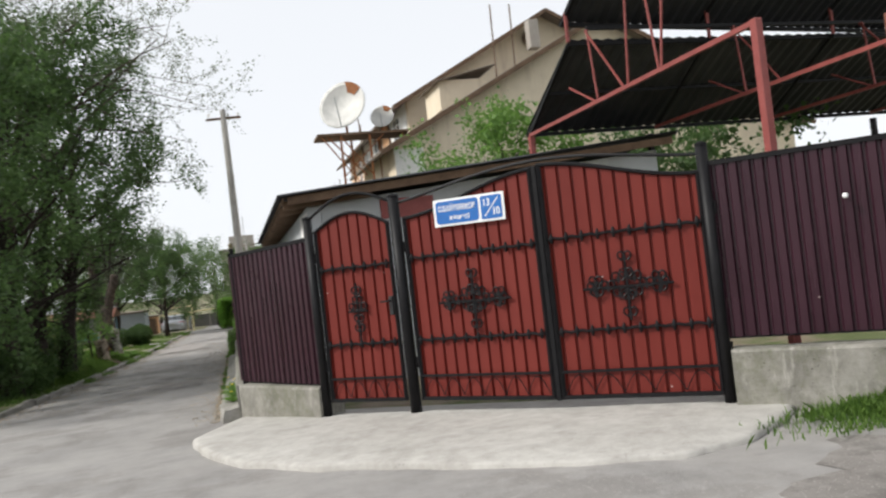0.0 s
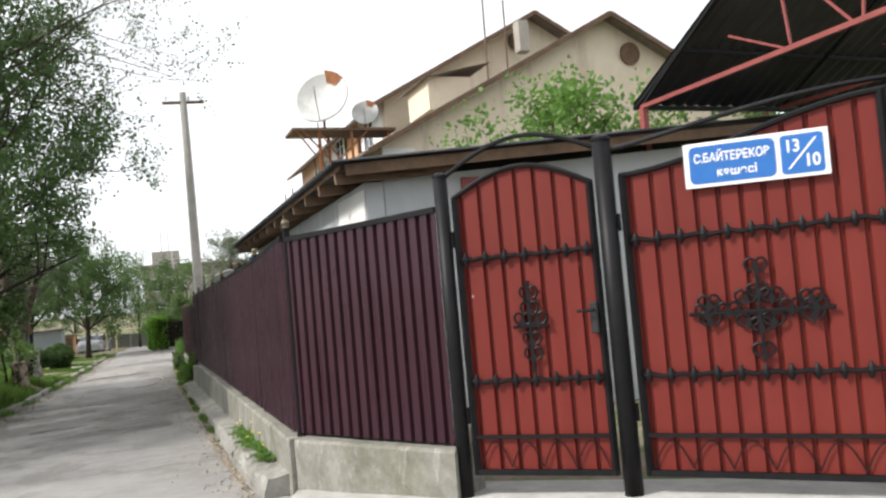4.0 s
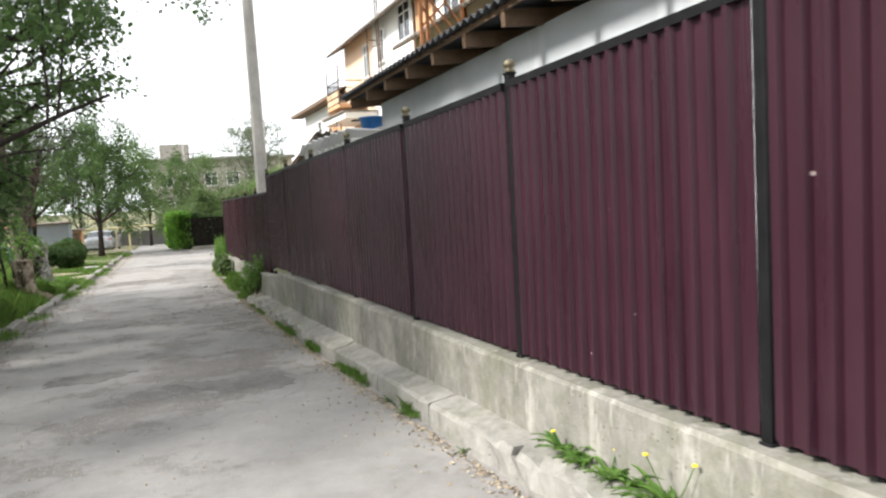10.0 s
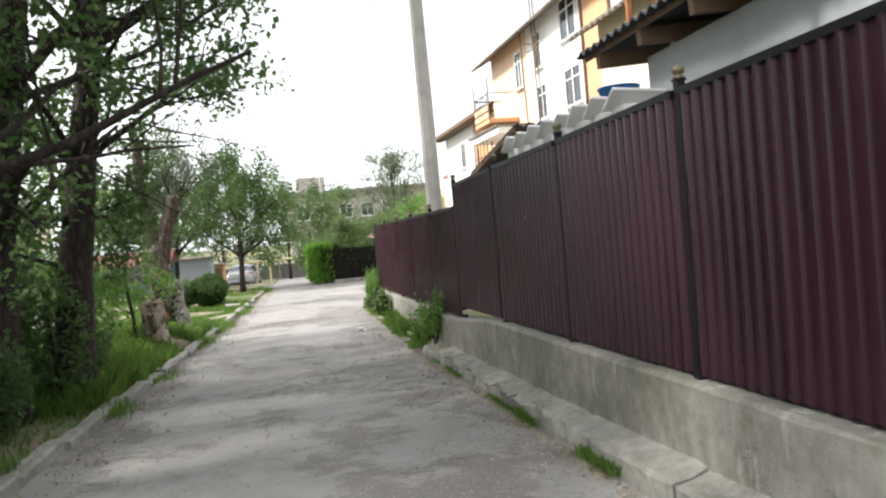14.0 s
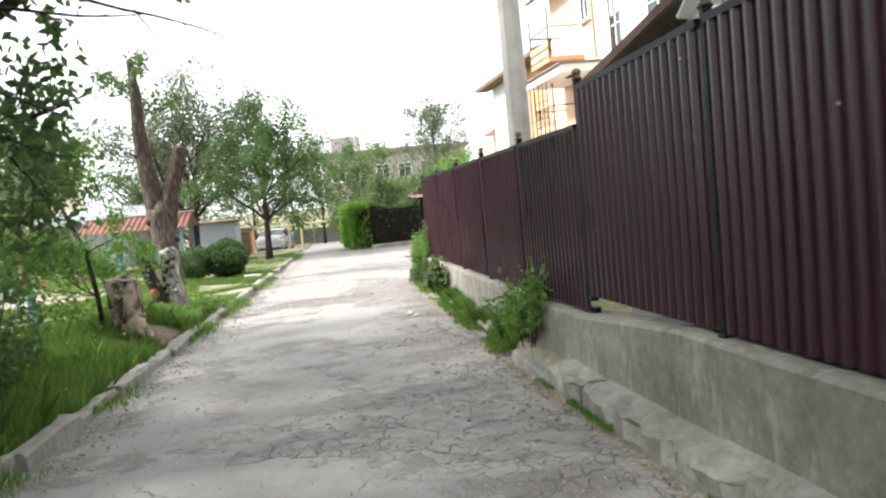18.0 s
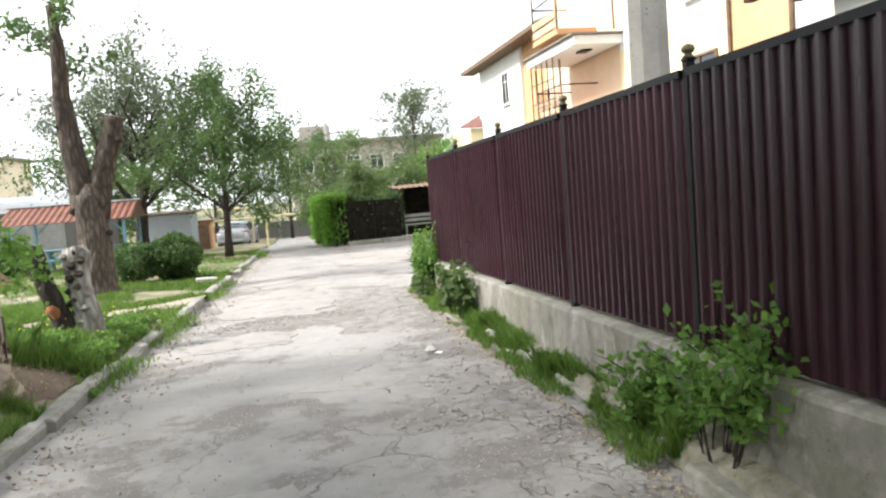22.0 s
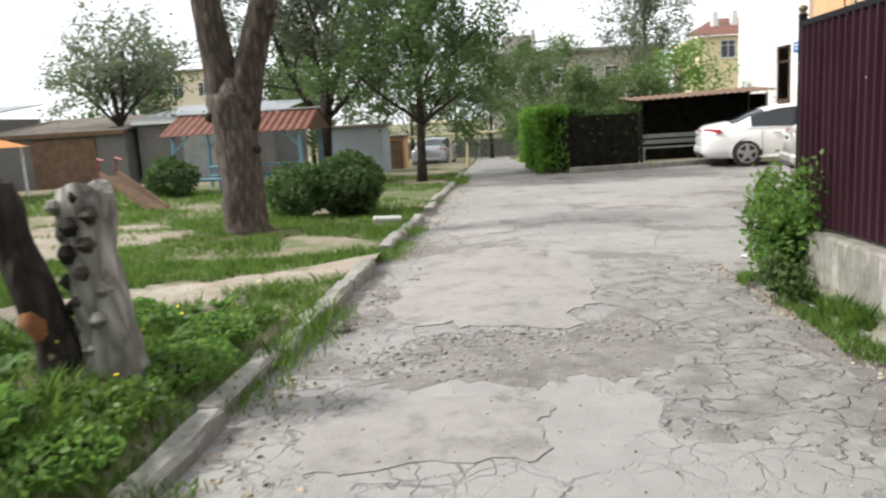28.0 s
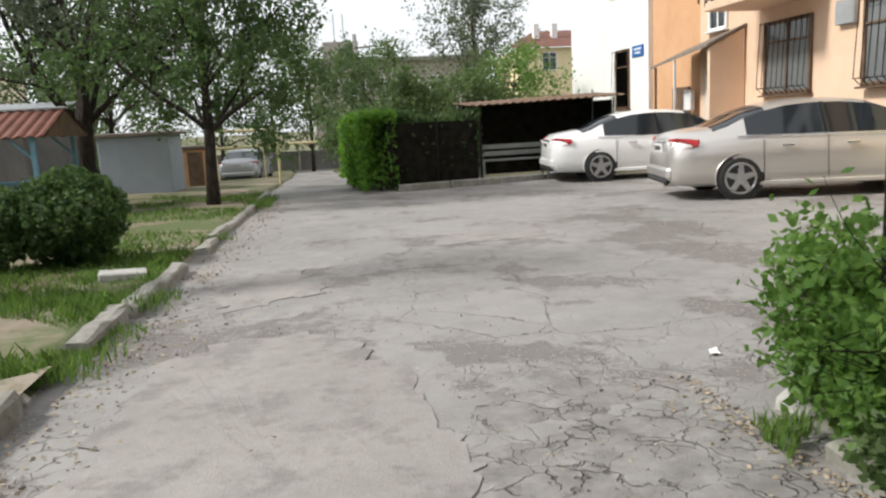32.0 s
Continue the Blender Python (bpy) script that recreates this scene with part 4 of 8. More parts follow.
# ---------------------------------------------------------------- the red gates
def gate_leaf(name, p, q, low, high, arch, label, cross, strip=True, handle=False):
    """A leaf of the gate: red profiled sheet, black frame, rails with small knots, a forged cross of scrolls."""
    e = empty(name, label, "gate", (p[0], p[1], low))
    d = Vector((q[0] - p[0], q[1] - p[1], 0))
    w = d.length
    d.normalize()
    n = Vector((d.y, -d.x, 0))

    def W(x, z, o=0.0):
        return d * x + n * o + Vector((0, 0, z))

    h = high - low
    s, _ = sheet_panel((0, 0), (d.x * w, d.y * w), (0.02, 0.02), (h, h), 0.128, 0.016, -0.026, arch)
    part("sheet", s, RED, e)
    frame_pts = [W(w * k / 16, h + (arch(k / 16) if arch else 0), 0.012) for k in range(17)]
    part("top_bar", Shape().tube(frame_pts, 0.018, 6), BLACK, e)
    for x, z1 in ((0.0, h + arch(0)), (w, h + arch(1))):
        part("stile", Shape().bar(W(x + (0.018 if x == 0 else -0.018), 0, 0.012), W(x + (0.018 if x == 0 else -0.018), z1, 0.012), 0.036), BLACK, e)
    part("bottom_bar", Shape().bar(W(0, 0.015, 0.012), W(w, 0.015, 0.012), 0.036), BLACK, e)
    part("lower_bar", Shape().bar(W(0.03, 0.25, 0.02), W(w - 0.03, 0.25, 0.02), 0.022), BLACK, e)
    # forged scroll strip at the foot
    if strip:
        m = max(3, round(w / 0.27))
        for k in range(m):
            x0, x1 = 0.05 + (w - 0.1) * k / m, 0.05 + (w - 0.1) * (k + 1) / m
            pts = [W(x0 + (x1 - x0) * j / 8, 0.05 + 0.17 * abs(math.sin(math.pi * j / 8)), 0.022) for j in range(9)]
            part("foot_scroll", Shape().tube(pts, 0.0045, 5), BLACK, e)
    # two ornamental rails: a twisted bar with knots on each ridge
    for z in (0.62, h - 0.42):
        part("ornament_rail", Shape().tube([W(0.04 + (w - 0.08) * k / 24, z + 0.008 * math.sin(k * 2.1), 0.024) for k in range(25)], 0.014, 6), BLACK, e)
        m = max(4, round(w / 0.14))
        for k in range(m):
            x = 0.07 + (w - 0.14) * k / (m - 1)
            part("knot", Shape().lathe([(0.006, -0.05), (0.017, -0.022), (0.021, 0.0), (0.017, 0.022), (0.006, 0.05)], Matrix.Translation(W(x, z, 0.026)), 8), BLACK, e)
    # the forged cross in the middle
    cx, cz = w * 0.5, h * 0.52
    arms = [(0, 0.10), (0, -0.10)] + ([(0.17, 0), (-0.17, 0), (0, 0.25), (0, -0.25), (0.30, 0.0), (-0.30, 0.0)] if cross else [(0, 0.2), (0, -0.2)])
    part("cross_bar", Shape().tube([W(cx, cz - 0.30, 0.03), W(cx, cz + 0.30, 0.03)], 0.012, 6), BLACK, e)
    part("cross_bar", Shape().tube([W(cx - (0.40 if cross else 0.12), cz, 0.03), W(cx + (0.40 if cross else 0.12), cz, 0.03)], 0.012, 6), BLACK, e)
    spots = arms + ([(0.28, 0.05), (0.28, -0.05), (-0.28, 0.05), (-0.28, -0.05), (0.07, 0.07), (-0.07, 0.07), (0.07, -0.07), (-0.07, -0.07)] if cross else [(0.05, 0.03), (-0.05, 0.03)])
    for ax, az in spots:
        for sgn in (-1, 1):
            pts = []
            for j in range(15):
                a = j / 14 * 4.6
                r = 0.052 * (1 - 0.8 * j / 14)
                pts.append(W(cx + ax + sgn * (0.02 + r * math.sin(a)), cz + az + 0.035 - r * math.cos(a), 0.03))
            part("scroll", Shape().tube(pts, 0.009, 5), BLACK, e)
        leaf = [W(cx + ax, cz + az - 0.045, 0.034), W(cx + ax + 0.02, cz + az, 0.034), W(cx + ax, cz + az + 0.045, 0.034), W(cx + ax - 0.02, cz + az, 0.034)]
        part("forged_leaf", Shape().prism(leaf, n * 0.008), BLACK, e)
    if handle:
        part("lock_case", Shape().box(0, 0, 0, 0.05, 0.03, 0.2, Matrix.Translation(W(w - 0.06, 1.0, 0.03)) @ pose(0, 0, 0, 0, 0, math.degrees(math.atan2(d.y, d.x))), 0.008), TRIM_BLACK, e)
        part("lever", Shape().tube([W(w - 0.06, 1.05, 0.04), W(w - 0.06, 1.05, 0.085), W(w - 0.16, 1.05, 0.085)], 0.01, 7), BLACK, e, "black lever handle")
    return e


_low = 0.115
gate_leaf("wicket_gate", (WICKET_L[0] + 0.06, WICKET_L[1] - 0.05), (WICKET_R[0] - 0.06, WICKET_R[1] + 0.05), _low, 1.98, lambda f: 0.17 * math.sin(math.pi * f), "red profiled steel wicket gate with an arched top and black scrollwork", False, handle=True)


def _rise(f):
    f = min(max(f, 0), 1)
    return 0.28 * f * f * (3 - 2 * f)


gate_leaf("gate_leaf", (WICKET_R[0] + 0.07, WICKET_R[1] - 0.065), (GATE_M[0] - 0.02, GATE_M[1] + 0.02), _low, 2.00, _rise, "red steel gate leaf rising to the middle, black forged cross", True)
gate_leaf("gate_leaf", (GATE_M[0] + 0.02, GATE_M[1] - 0.02), (GATE_R[0] - 0.02, GATE_R[1] + 0.02), _low, 2.02, lambda f: _rise(1 - f), "red steel gate leaf falling to its post, black forged cross", True)
for (x, y), top, r in ((WICKET_L, 2.14, 0.05), (WICKET_R, 2.24, 0.06), (GATE_R, 2.24, 0.05)):
    e = empty("gate_post", "round black steel gate post", "post", (x, y, -0.1), group="gate posts")
    part("tube", Shape().tube([(0, 0, 0), (0, 0, top + 0.1)], r, 14), BLACK, e, smooth=True)
    part("cap", Shape().lathe([(r * 1.08, 0), (r * 1.08, 0.02), (r * 0.5, 0.035)], Matrix.Translation((0, 0, top + 0.1)), 14), BLACK, e)
    for z in (0.55, 1.75):
        part("hinge", Shape().tube([(r * 0.8, -r * 0.75, z), (r * 0.8, -r * 0.75, z + 0.11)], 0.014, 8), BLACK, e)
# the middle stile and the arch over the wicket
e = empty("gate_mullion", "black steel stile where the two gate leaves meet", "post", (GATE_M[0], GATE_M[1], 0.1))
part("bar", Shape().box(0, 0, 1.1, 0.05, 0.05, 2.2, pose(0, 0, 0, 0, 0, 43), 0.006), BLACK, e)
e = empty("gate_arch", "thin black steel arch over the wicket gate", "gate", (WICKET_L[0], WICKET_L[1], 2.1))
_v = Vector((WICKET_R[0] - WICKET_L[0], WICKET_R[1] - WICKET_L[1], 0))
part("arch_tube", Shape().tube([_v * (k / 16) + Vector((0, 0, 0.02 + 0.06 * k / 16 + 0.2 * math.sin(math.pi * k / 16))) for k in range(17)], 0.016, 7), BLACK, e)
e = empty("gate_arch", "black steel arched bars over the double gate", "gate", (WICKET_R[0], WICKET_R[1], 2.15))
_v = Vector((GATE_R[0] - WICKET_R[0], GATE_R[1] - WICKET_R[1], 0))
part("arch_tube", Shape().tube([_v * (k / 24) + Vector((0, 0, 0.02 + 0.19 * math.sin(math.pi * k / 24) ** 1.3)) for k in range(25)], 0.016, 7), BLACK, e)

# the address plate
_u = Vector((1.115, -1.165, 0)).normalized()
_n = Vector((_u.y, -_u.x, 0))
_turn = math.degrees(math.atan2(_u.y, _u.x))
sign = empty("address_sign", "blue and white street address plate on the red gate", "sign", tuple(Vector((2.36, 7.02, 1.985)) + _n * 0.04), _turn)
_tilt = pose(0, 0, 0, 0, 0.8, 0)
part("plate", Shape().box(0, 0, 0, 0.79, 0.008, 0.27, _tilt, 0.002), WHITE_PAINT, sign, "white enamel plate")


def rounded(cx, w, h, r, y0, y1):
    pts = []
    for sx, sz, a0 in ((1, 1, 0), (-1, 1, 90), (-1, -1, 180), (1, -1, 270)):
        for j in range(5):
            a = radians(a0 + 22.5 * j)
            pts.append((cx + sx * (w / 2 - r) + r * math.cos(a), y0, sz * (h / 2 - r) + r * math.sin(a)))
    return Shape().prism(pts, (0, y1 - y0, 0), _tilt)


part("blue_field", rounded(-0.125, 0.48, 0.225, 0.035, -0.004, -0.008), SIGN_BLUE, sign)
part("blue_field", rounded(0.255, 0.225, 0.225, 0.02, -0.004, -0.008), SIGN_BLUE, sign)
part("slash", Shape().bar(_tilt @ Vector((0.18, -0.0095, -0.085)), _tilt @ Vector((0.33, -0.0095, 0.085)), 0.003, 0.010), WHITE_PAINT, sign)


def lettering(text, size, x, z, parent, mat, y=-0.0095, squash=1.0):
    cu = bpy.data.curves.new("lettering", "FONT")
    cu.body, cu.size, cu.extrude, cu.align_x, cu.align_y = text, size, 0.0012, "CENTER", "CENTER"
    cu.offset = size * 0.018
    cu.materials.append(mat)
    ob = new("lettering", cu)
    ob.parent = parent
    ob.matrix_basis = _tilt @ pose(x, y, z, 90, 0, 0) @ Matrix.Diagonal((squash, 1, 1, 1))
    return ob


lettering("С.БАЙТЕРЕКОВ", 0.074, -0.125, 0.036, sign, WHITE_PAINT, squash=0.76)
lettering("көшесі", 0.068, -0.10, -0.055, sign, WHITE_PAINT)
lettering("13", 0.10, 0.205, 0.045, sign, WHITE_PAINT, squash=0.85)
lettering("10", 0.10, 0.305, -0.045, sign, WHITE_PAINT, squash=0.85)
# ---------------------------------------------------------------- shed behind the fence
def corrugated(p, q, r, pitch=0.15, depth=0.025, thick=0.012):
    """A wavy roof sheet: p to q along the waves' crossing, p to r along the fall."""
    p, q, r = Vector(p), Vector(q), Vector(r)
    u, v = q - p, r - p
    n = u.cross(v).normalized()
    if n.z < 0:
        n = -n
    m = max(4, int(u.length / pitch * 4))
    rows = [[], [], [], []]
    for k in range(m + 1):
        o = n * depth * math.sin(2 * math.pi * k * u.length / m / pitch)
        a = p + u * (k / m) + o
        rows[0].append(tuple(a))
        rows[1].append(tuple(a + v))
        rows[2].append(tuple(a + v - n * thick))
        rows[3].append(tuple(a - n * thick))
    rows.append(rows[0])
    return Shape().sheet(rows)


def window_parts(parent, m, w, h, mat_frame=WHITE_PAINT, bars=False, panes=2, glass=GLASS):
    """A window in the plane x-z of pose m, its outside at -y."""
    win = part("window", Shape().box(0, 0.02, 0, w, 0.04, h, m), glass, parent)
    for x, z, sx, sz in ((-w / 2, 0, 0.07, h + 0.07), (w / 2, 0, 0.07, h + 0.07), (0, h / 2, w, 0.07), (0, -h / 2, w, 0.07)):
        part("frame_bar", Shape().box(x, -0.015, z, sx, 0.06, sz, m, 0.008), mat_frame, win)
    for k in range(1, panes):
        part("glazing_bar", Shape().box(-w / 2 + w * k / panes, -0.01, 0, 0.05, 0.05, h - 0.07, m, 0.006), mat_frame, win)
    part("glazing_bar", Shape().box(0, -0.01, h * 0.22, w - 0.07, 0.05, 0.04, m, 0.006), mat_frame, win)
    part("sill", Shape().box(0, -0.06, -h / 2 - 0.055, w + 0.16, 0.14, 0.035, m, 0.008), mat_frame, win)
    if bars:
        k, n = 0, max(5, int(w / 0.16))
        for k in range(n + 1):
            x = -w / 2 - 0.03 + (w + 0.06) * k / n
            pts = [m @ Vector(q) for q in ((x, -0.03, -h / 2 - 0.03), (x, -0.19, -h / 2 + 0.12), (x, -0.16, 0), (x, -0.12, h / 2 + 0.03))]
            part("grille_bar", Shape().tube(pts, 0.009, 5), BLACK, win)
        for z, o in ((-h / 2 + 0.1, -0.185), (h / 2, -0.125)):
            part("grille_rail", Shape().tube([m @ Vector((-w / 2 - 0.05, o, z)), m @ Vector((w / 2 + 0.05, o, z))], 0.011, 5), BLACK, win)
    return win


def facing(x, y, z, dx, dy):
    """Pose whose -y looks along (dx, dy)."""
    return pose(x, y, z, 0, 0, math.degrees(math.atan2(dy, dx)) + 90)


shed = empty("shed", "long grey-rendered shed with an overhanging corrugated roof", "shed", (1.2, 11.3, -0.4))
_o = Matrix.Translation((-1.2, -11.3, 0.4))


def loc(shape, m=_o):
    shape.v = [tuple(m @ Vector(v)) for v in shape.v]
    return shape


part("wall", loc(Shape().prism([(1.22, 11.3, -0.5), (1.22, 11.3, 2.55), (1.22, 19.6, 2.41), (1.22, 19.6, -0.8)], (0.2, 0, 0))), GREY_WALL, shed, "grey cement wall with pale lime smears")
part("wall", loc(Shape().prism([(1.43, 11.3, -0.5), (7.2, 11.3, -0.5), (7.2, 11.3, 3.0), (1.43, 11.3, 2.57)], (0, 0.2, 0))), GREY_WALL, shed)
part("wall", loc(Shape().box(4.3, 19.5, 0.9, 5.7, 0.2, 3.4)), GREY_WALL, shed)
part("whitewash", loc(Shape().box(1.208, 11.9, 2.05, 0.012, 1.15, 0.85)), WHITE_WALL, shed, "bright whitewashed end of the wall")
part("roof_sheet", loc(corrugated((0.78, 10.85, 2.70), (0.78, 20.15, 2.56), (7.4, 10.85, 3.22))), ROOF_DARK, shed, "dark weathered corrugated roof")
part("fascia", loc(Shape().bar((0.92, 10.93, 2.63), (7.3, 10.93, 3.10), 0.025, 0.12)), WOOD, shed)
part("fascia", loc(Shape().bar((0.86, 10.95, 2.655), (0.86, 20.1, 2.52), 0.02, 0.05)), WOOD, shed)
for k in range(12):
    y = 11.15 + k * 0.79
    z = 2.60 - (y - 11) * 0.0152
    part("rafter", loc(Shape().bar((0.86, y, z - 0.02), (2.2, y, z + 0.08), 0.07, 0.13)), WOOD, shed, "brown rafter end under the eaves")
part("red_shutter", loc(Shape().box(2.75, 11.28, 2.42, 0.85, 0.03, 0.30, b=0.01)), TRUSS, shed, "dark red shutter")

# ---------------------------------------------------------------- small white outbuilding with a slate roof and a row of capped boxes
hut = empty("outbuilding", "small whitewashed outbuilding under a dark corrugated sheet roof", "shed", (1.6, 23.0, -0.7))
_h = Matrix.Translation((-1.6, -23.0, 0.7))
part("wall", loc(Shape().prism([(1.25, 19.75, -0.8), (1.25, 19.75, 2.12), (1.25, 22.6, 2.15), (1.25, 24.7, 1.85), (1.25, 24.7, -0.8)], (0.15, 0, 0)), _h), WHITE_WALL, hut)
part("wall", loc(Shape().box(2.6, 24.6, 0.5, 2.4, 0.15, 2.5), _h), WHITE_WALL, hut)
part("roof_sheet", loc(corrugated((0.95, 25.1, 1.90), (3.9, 25.1, 2.0), (0.98, 22.75, 2.31), 0.16, 0.03), _h), SLATE, hut, "dark grey corrugated asbestos roof")
part("verge_board", loc(Shape().bar((0.97, 25.07, 1.86), (0.99, 22.8, 2.26), 0.03, 0.08), _h), WOOD, hut)
for k in range(3):
    part("rafter_end", loc(Shape().box(1.0 + 0.35 * k, 25.05, 1.85, 0.06, 0.2, 0.07), _h), WOOD, hut)
for k in range(8):
    y = 18.95 + 0.40 * k
    z = 1.90
    e = empty("capped_box", "white box under a tilted grey sheet lid, above the fence", "box", (0.75, y, z - 0.6), group="row of capped boxes")
    part("body", Shape().box(0, 0, 0.30, 0.34, 0.24, 0.60, b=0.012), WHITE_WALL, e)
    part("stand", Shape().box(0, 0, -0.75, 0.3, 0.3, 1.5, b=0.012), PLINTH, e)
    part("lid", Shape().box(0, 0, 0, 0.46, 0.25, 0.03, pose(-0.02, 0.0, 0.64, -34 - 4 * (k % 3), 4, 0), 0.006), WHITE_WALL, e, "tilted pale tin lid")
tub = Shape().lathe([(0.15, 0), (0.16, 0.01), (0.20, 0.17), (0.215, 0.18), (0.215, 0.2), (0.195, 0.2), (0.18, 0.16)], n=20)
BLUE_PLASTIC = Nodes("blue_plastic", 0.35).done((0.015, 0.16, 0.48))
e = thing("water_tub", tub, BLUE_PLASTIC, "blue plastic tub standing on the outbuilding wall", "tub", pose(1.36, 20.5, 2.125), smooth=True)

# ---------------------------------------------------------------- carport behind the gates
port = empty("carport", "open carport of dark sheet roofs on red steel trusses and posts", "carport", (6.5, 7.5, 0))
_p = Matrix.Translation((-6.5, -7.5, 0))
roofs = ((5.0, 11.62, 3.50, 9.72, 4.46), (5.0, 9.92, 4.79, 7.0, 6.25))


def port_roof(x0, ya, za, yb, zb, name, label, turn):
    """A sheet roof that rises from its eave at ya to its edge at yb, and runs off towards +x."""
    run = 18.0
    part(name, loc(corrugated((x0, ya, za), (x0 + run, ya + turn * run, za), (x0, yb, zb), 0.20, 0.016), _p), ROOF_DARK, port, label)
    part("verge_bar", loc(Shape().bar((x0 + 0.03, ya, za - 0.05), (x0 + 0.03, yb, zb - 0.05), 0.04, 0.06), _p), BLACK, port)
    part("eave_bar", loc(Shape().bar((x0, ya - 0.02, za - 0.05), (x0 + run, ya - 0.02 + turn * run, za - 0.05), 0.05, 0.06), _p), BLACK, port)
    part("edge_bar", loc(Shape().bar((x0, yb, zb - 0.06), (x0 + run, yb + turn * run, zb - 0.06), 0.05, 0.06), _p), BLACK, port)


port_roof(*roofs[0], "lower_roof", "dark roof sheets seen from below", 0.02)
port_roof(*roofs[1], "upper_roof", "dark grey roof sheets seen from below", 0.12)
for k, x in enumerate((5.0, 7.35, 9.65, 12.0, 14.4, 17.0)):
    # each truss: a level bottom chord, rafters under both roofs, web bars between
    lo0, lo1 = Vector((x, 11.45, 3.42)), Vector((x - 0.08, 5.77, 3.38))
    truss = part("truss", loc(Shape().bar(lo0, lo1, 0.045, 0.05), _p), TRUSS, port, "red painted steel truss")
    ridge = Vector((x, 9.72, 4.42))
    part("rafter", loc(Shape().bar(lo0, ridge, 0.035), _p), BLACK, truss)
    part("rafter", loc(Shape().bar((x, 9.9, 4.72), (x, 7.0, 6.17), 0.035), _p), BLACK, truss)
    part("upright", loc(Shape().bar(ridge, (x, 9.72, 4.84), 0.04), _p), TRUSS, truss)
    for a, b in ((9.1, (9.85, 3.80)), (9.05, (9.15, 4.42)), (8.35, (9.2, 4.42)), (8.25, (7.95, 5.66)), (7.55, (7.85, 5.72)), (7.5, (6.95, 6.10)))[:6 if k == 0 else 3]:
        part("web_bar", loc(Shape().bar((x, a, 3.42), (x, b[0], b[1]), 0.022), _p), TRUSS, truss)
for y, z in ((9.72, 4.40), (10.7, 3.92), (9.15, 4.44), (7.9, 5.70), (7.05, 6.12)):
    part("purlin", loc(Shape().bar((5.0, y, z), (22.5, y + 0.25, z), 0.04, 0.05), _p), BLACK, port)
part("post", loc(Shape().box(4.90, 5.77, 1.70, 0.085, 0.085, 3.40, b=0.008), _p), TRUSS, port, "red painted steel post")
part("post", loc(Shape().box(6.05, 5.35, 1.65, 0.13, 0.13, 3.3, b=0.008), _p), RUST_ROOF, port, "brown painted steel post")
part("post", loc(Shape().box(5.0, 11.42, 1.7, 0.09, 0.09, 3.4, b=0.006), _p), TRUSS, port, "red painted steel post")
for x in (7.2, 9.65, 12.0):
    part("post", loc(Shape().box(x, 11.42, 1.6, 0.09, 0.09, 3.4, b=0.006), _p), BLACK, port, "dark steel post")
e = thing("teal_roof", corrugated((10.2, 8.6, 1.9), (14.5, 4.6, 1.95), (11.2, 10.0, 3.0), 0.2, 0.02), TEAL, "far neighbouring roof of teal sheets beyond the carport", "roof")
e = thing("neighbour_wall", Shape().box(0, 0, 0, 8.0, 0.25, 3.2, pose(11.6, 7.6, 0.8, 0, 0, -40)), CREAM_WALL, "plain rendered neighbour wall under the teal roof", "wall")

# ---------------------------------------------------------------- the tall cream and orange apartment building
def gable_block(e, inv, x0, x1, y0, y1, base, eave, ridge_x, ridge, mats, over=0.55):
    """Walls with a gable towards -y and a pitched roof with eaves."""
    gm, sm = mats
    part("gable_wall", loc(Shape().prism([(x0, y0, base), (x1, y0, base), (x1, y0, eave), (ridge_x, y0, ridge), (x0, y0, eave)], (0, 0.3, 0)), inv), gm, e)
    part("side_wall", loc(Shape().box(x0 + 0.15, (y0 + 0.3 + y1) / 2, (base + eave) / 2, 0.3, y1 - y0 - 0.3, eave - base), inv), sm, e)
    part("far_wall", loc(Shape().box((x0 + x1) / 2, y1 - 0.1, (base + eave) / 2, x1 - x0 - 0.6, 0.2, eave - base), inv), sm, e)
    sl = (ridge - eave) / (ridge_x - x0)
    for xa, sg in ((x0, -1), (x1, 1)):
        lo = Vector((xa + sg * over, 0, eave - sl * over + 0.04))
        p = Vector((lo.x, y0 - over, lo.z))
        q = Vector((lo.x, y1 + over, lo.z))
        r = Vector((ridge_x, y0 - over, ridge + 0.06))
        part("roof_slope", loc(corrugated(p, q, r, 0.3, 0.03, 0.05), inv), SLATE, e, "weathered brown corrugated roof")
        part("verge_board", loc(Shape().bar(p - Vector((0, 0, 0.07)), r - Vector((0, 0, 0.07)), 0.05, 0.16), inv), WOOD, e)


apt = empty("apartment_building", "old cream and orange apartment building with stepped gables", "building", (10, 30, -0.9))
_b = Matrix.Translation((-10, -30, 0.9))
gable_block(apt, _b, 5.6, 21.5, 24.2, 30.0, -1.2, 5.55, 13.55, 9.62, (CREAM_WALL, CREAM_WALL))
gable_block(apt, _b, 7.7, 20.4, 30.0, 45.8, -1.6, 8.35, 14.05, 11.75, (CREAM_WALL, PEACH_WALL), 0.75)
part("end_wall_plaster", loc(Shape().box(6.1, 24.19, 4.2, 1.0, 0.012, 2.4), _b), WHITE_WALL, apt, "patch of white plaster")
part("roof_lantern", loc(Shape().box(8.9, 27.2, 7.6, 1.8, 2.0, 1.1), _b), CREAM_WALL, apt)
part("lantern_roof", loc(corrugated((7.8, 25.9, 8.05), (7.8, 28.5, 8.05), (10.2, 25.9, 8.6), 0.25, 0.02), _b), SLATE, apt)
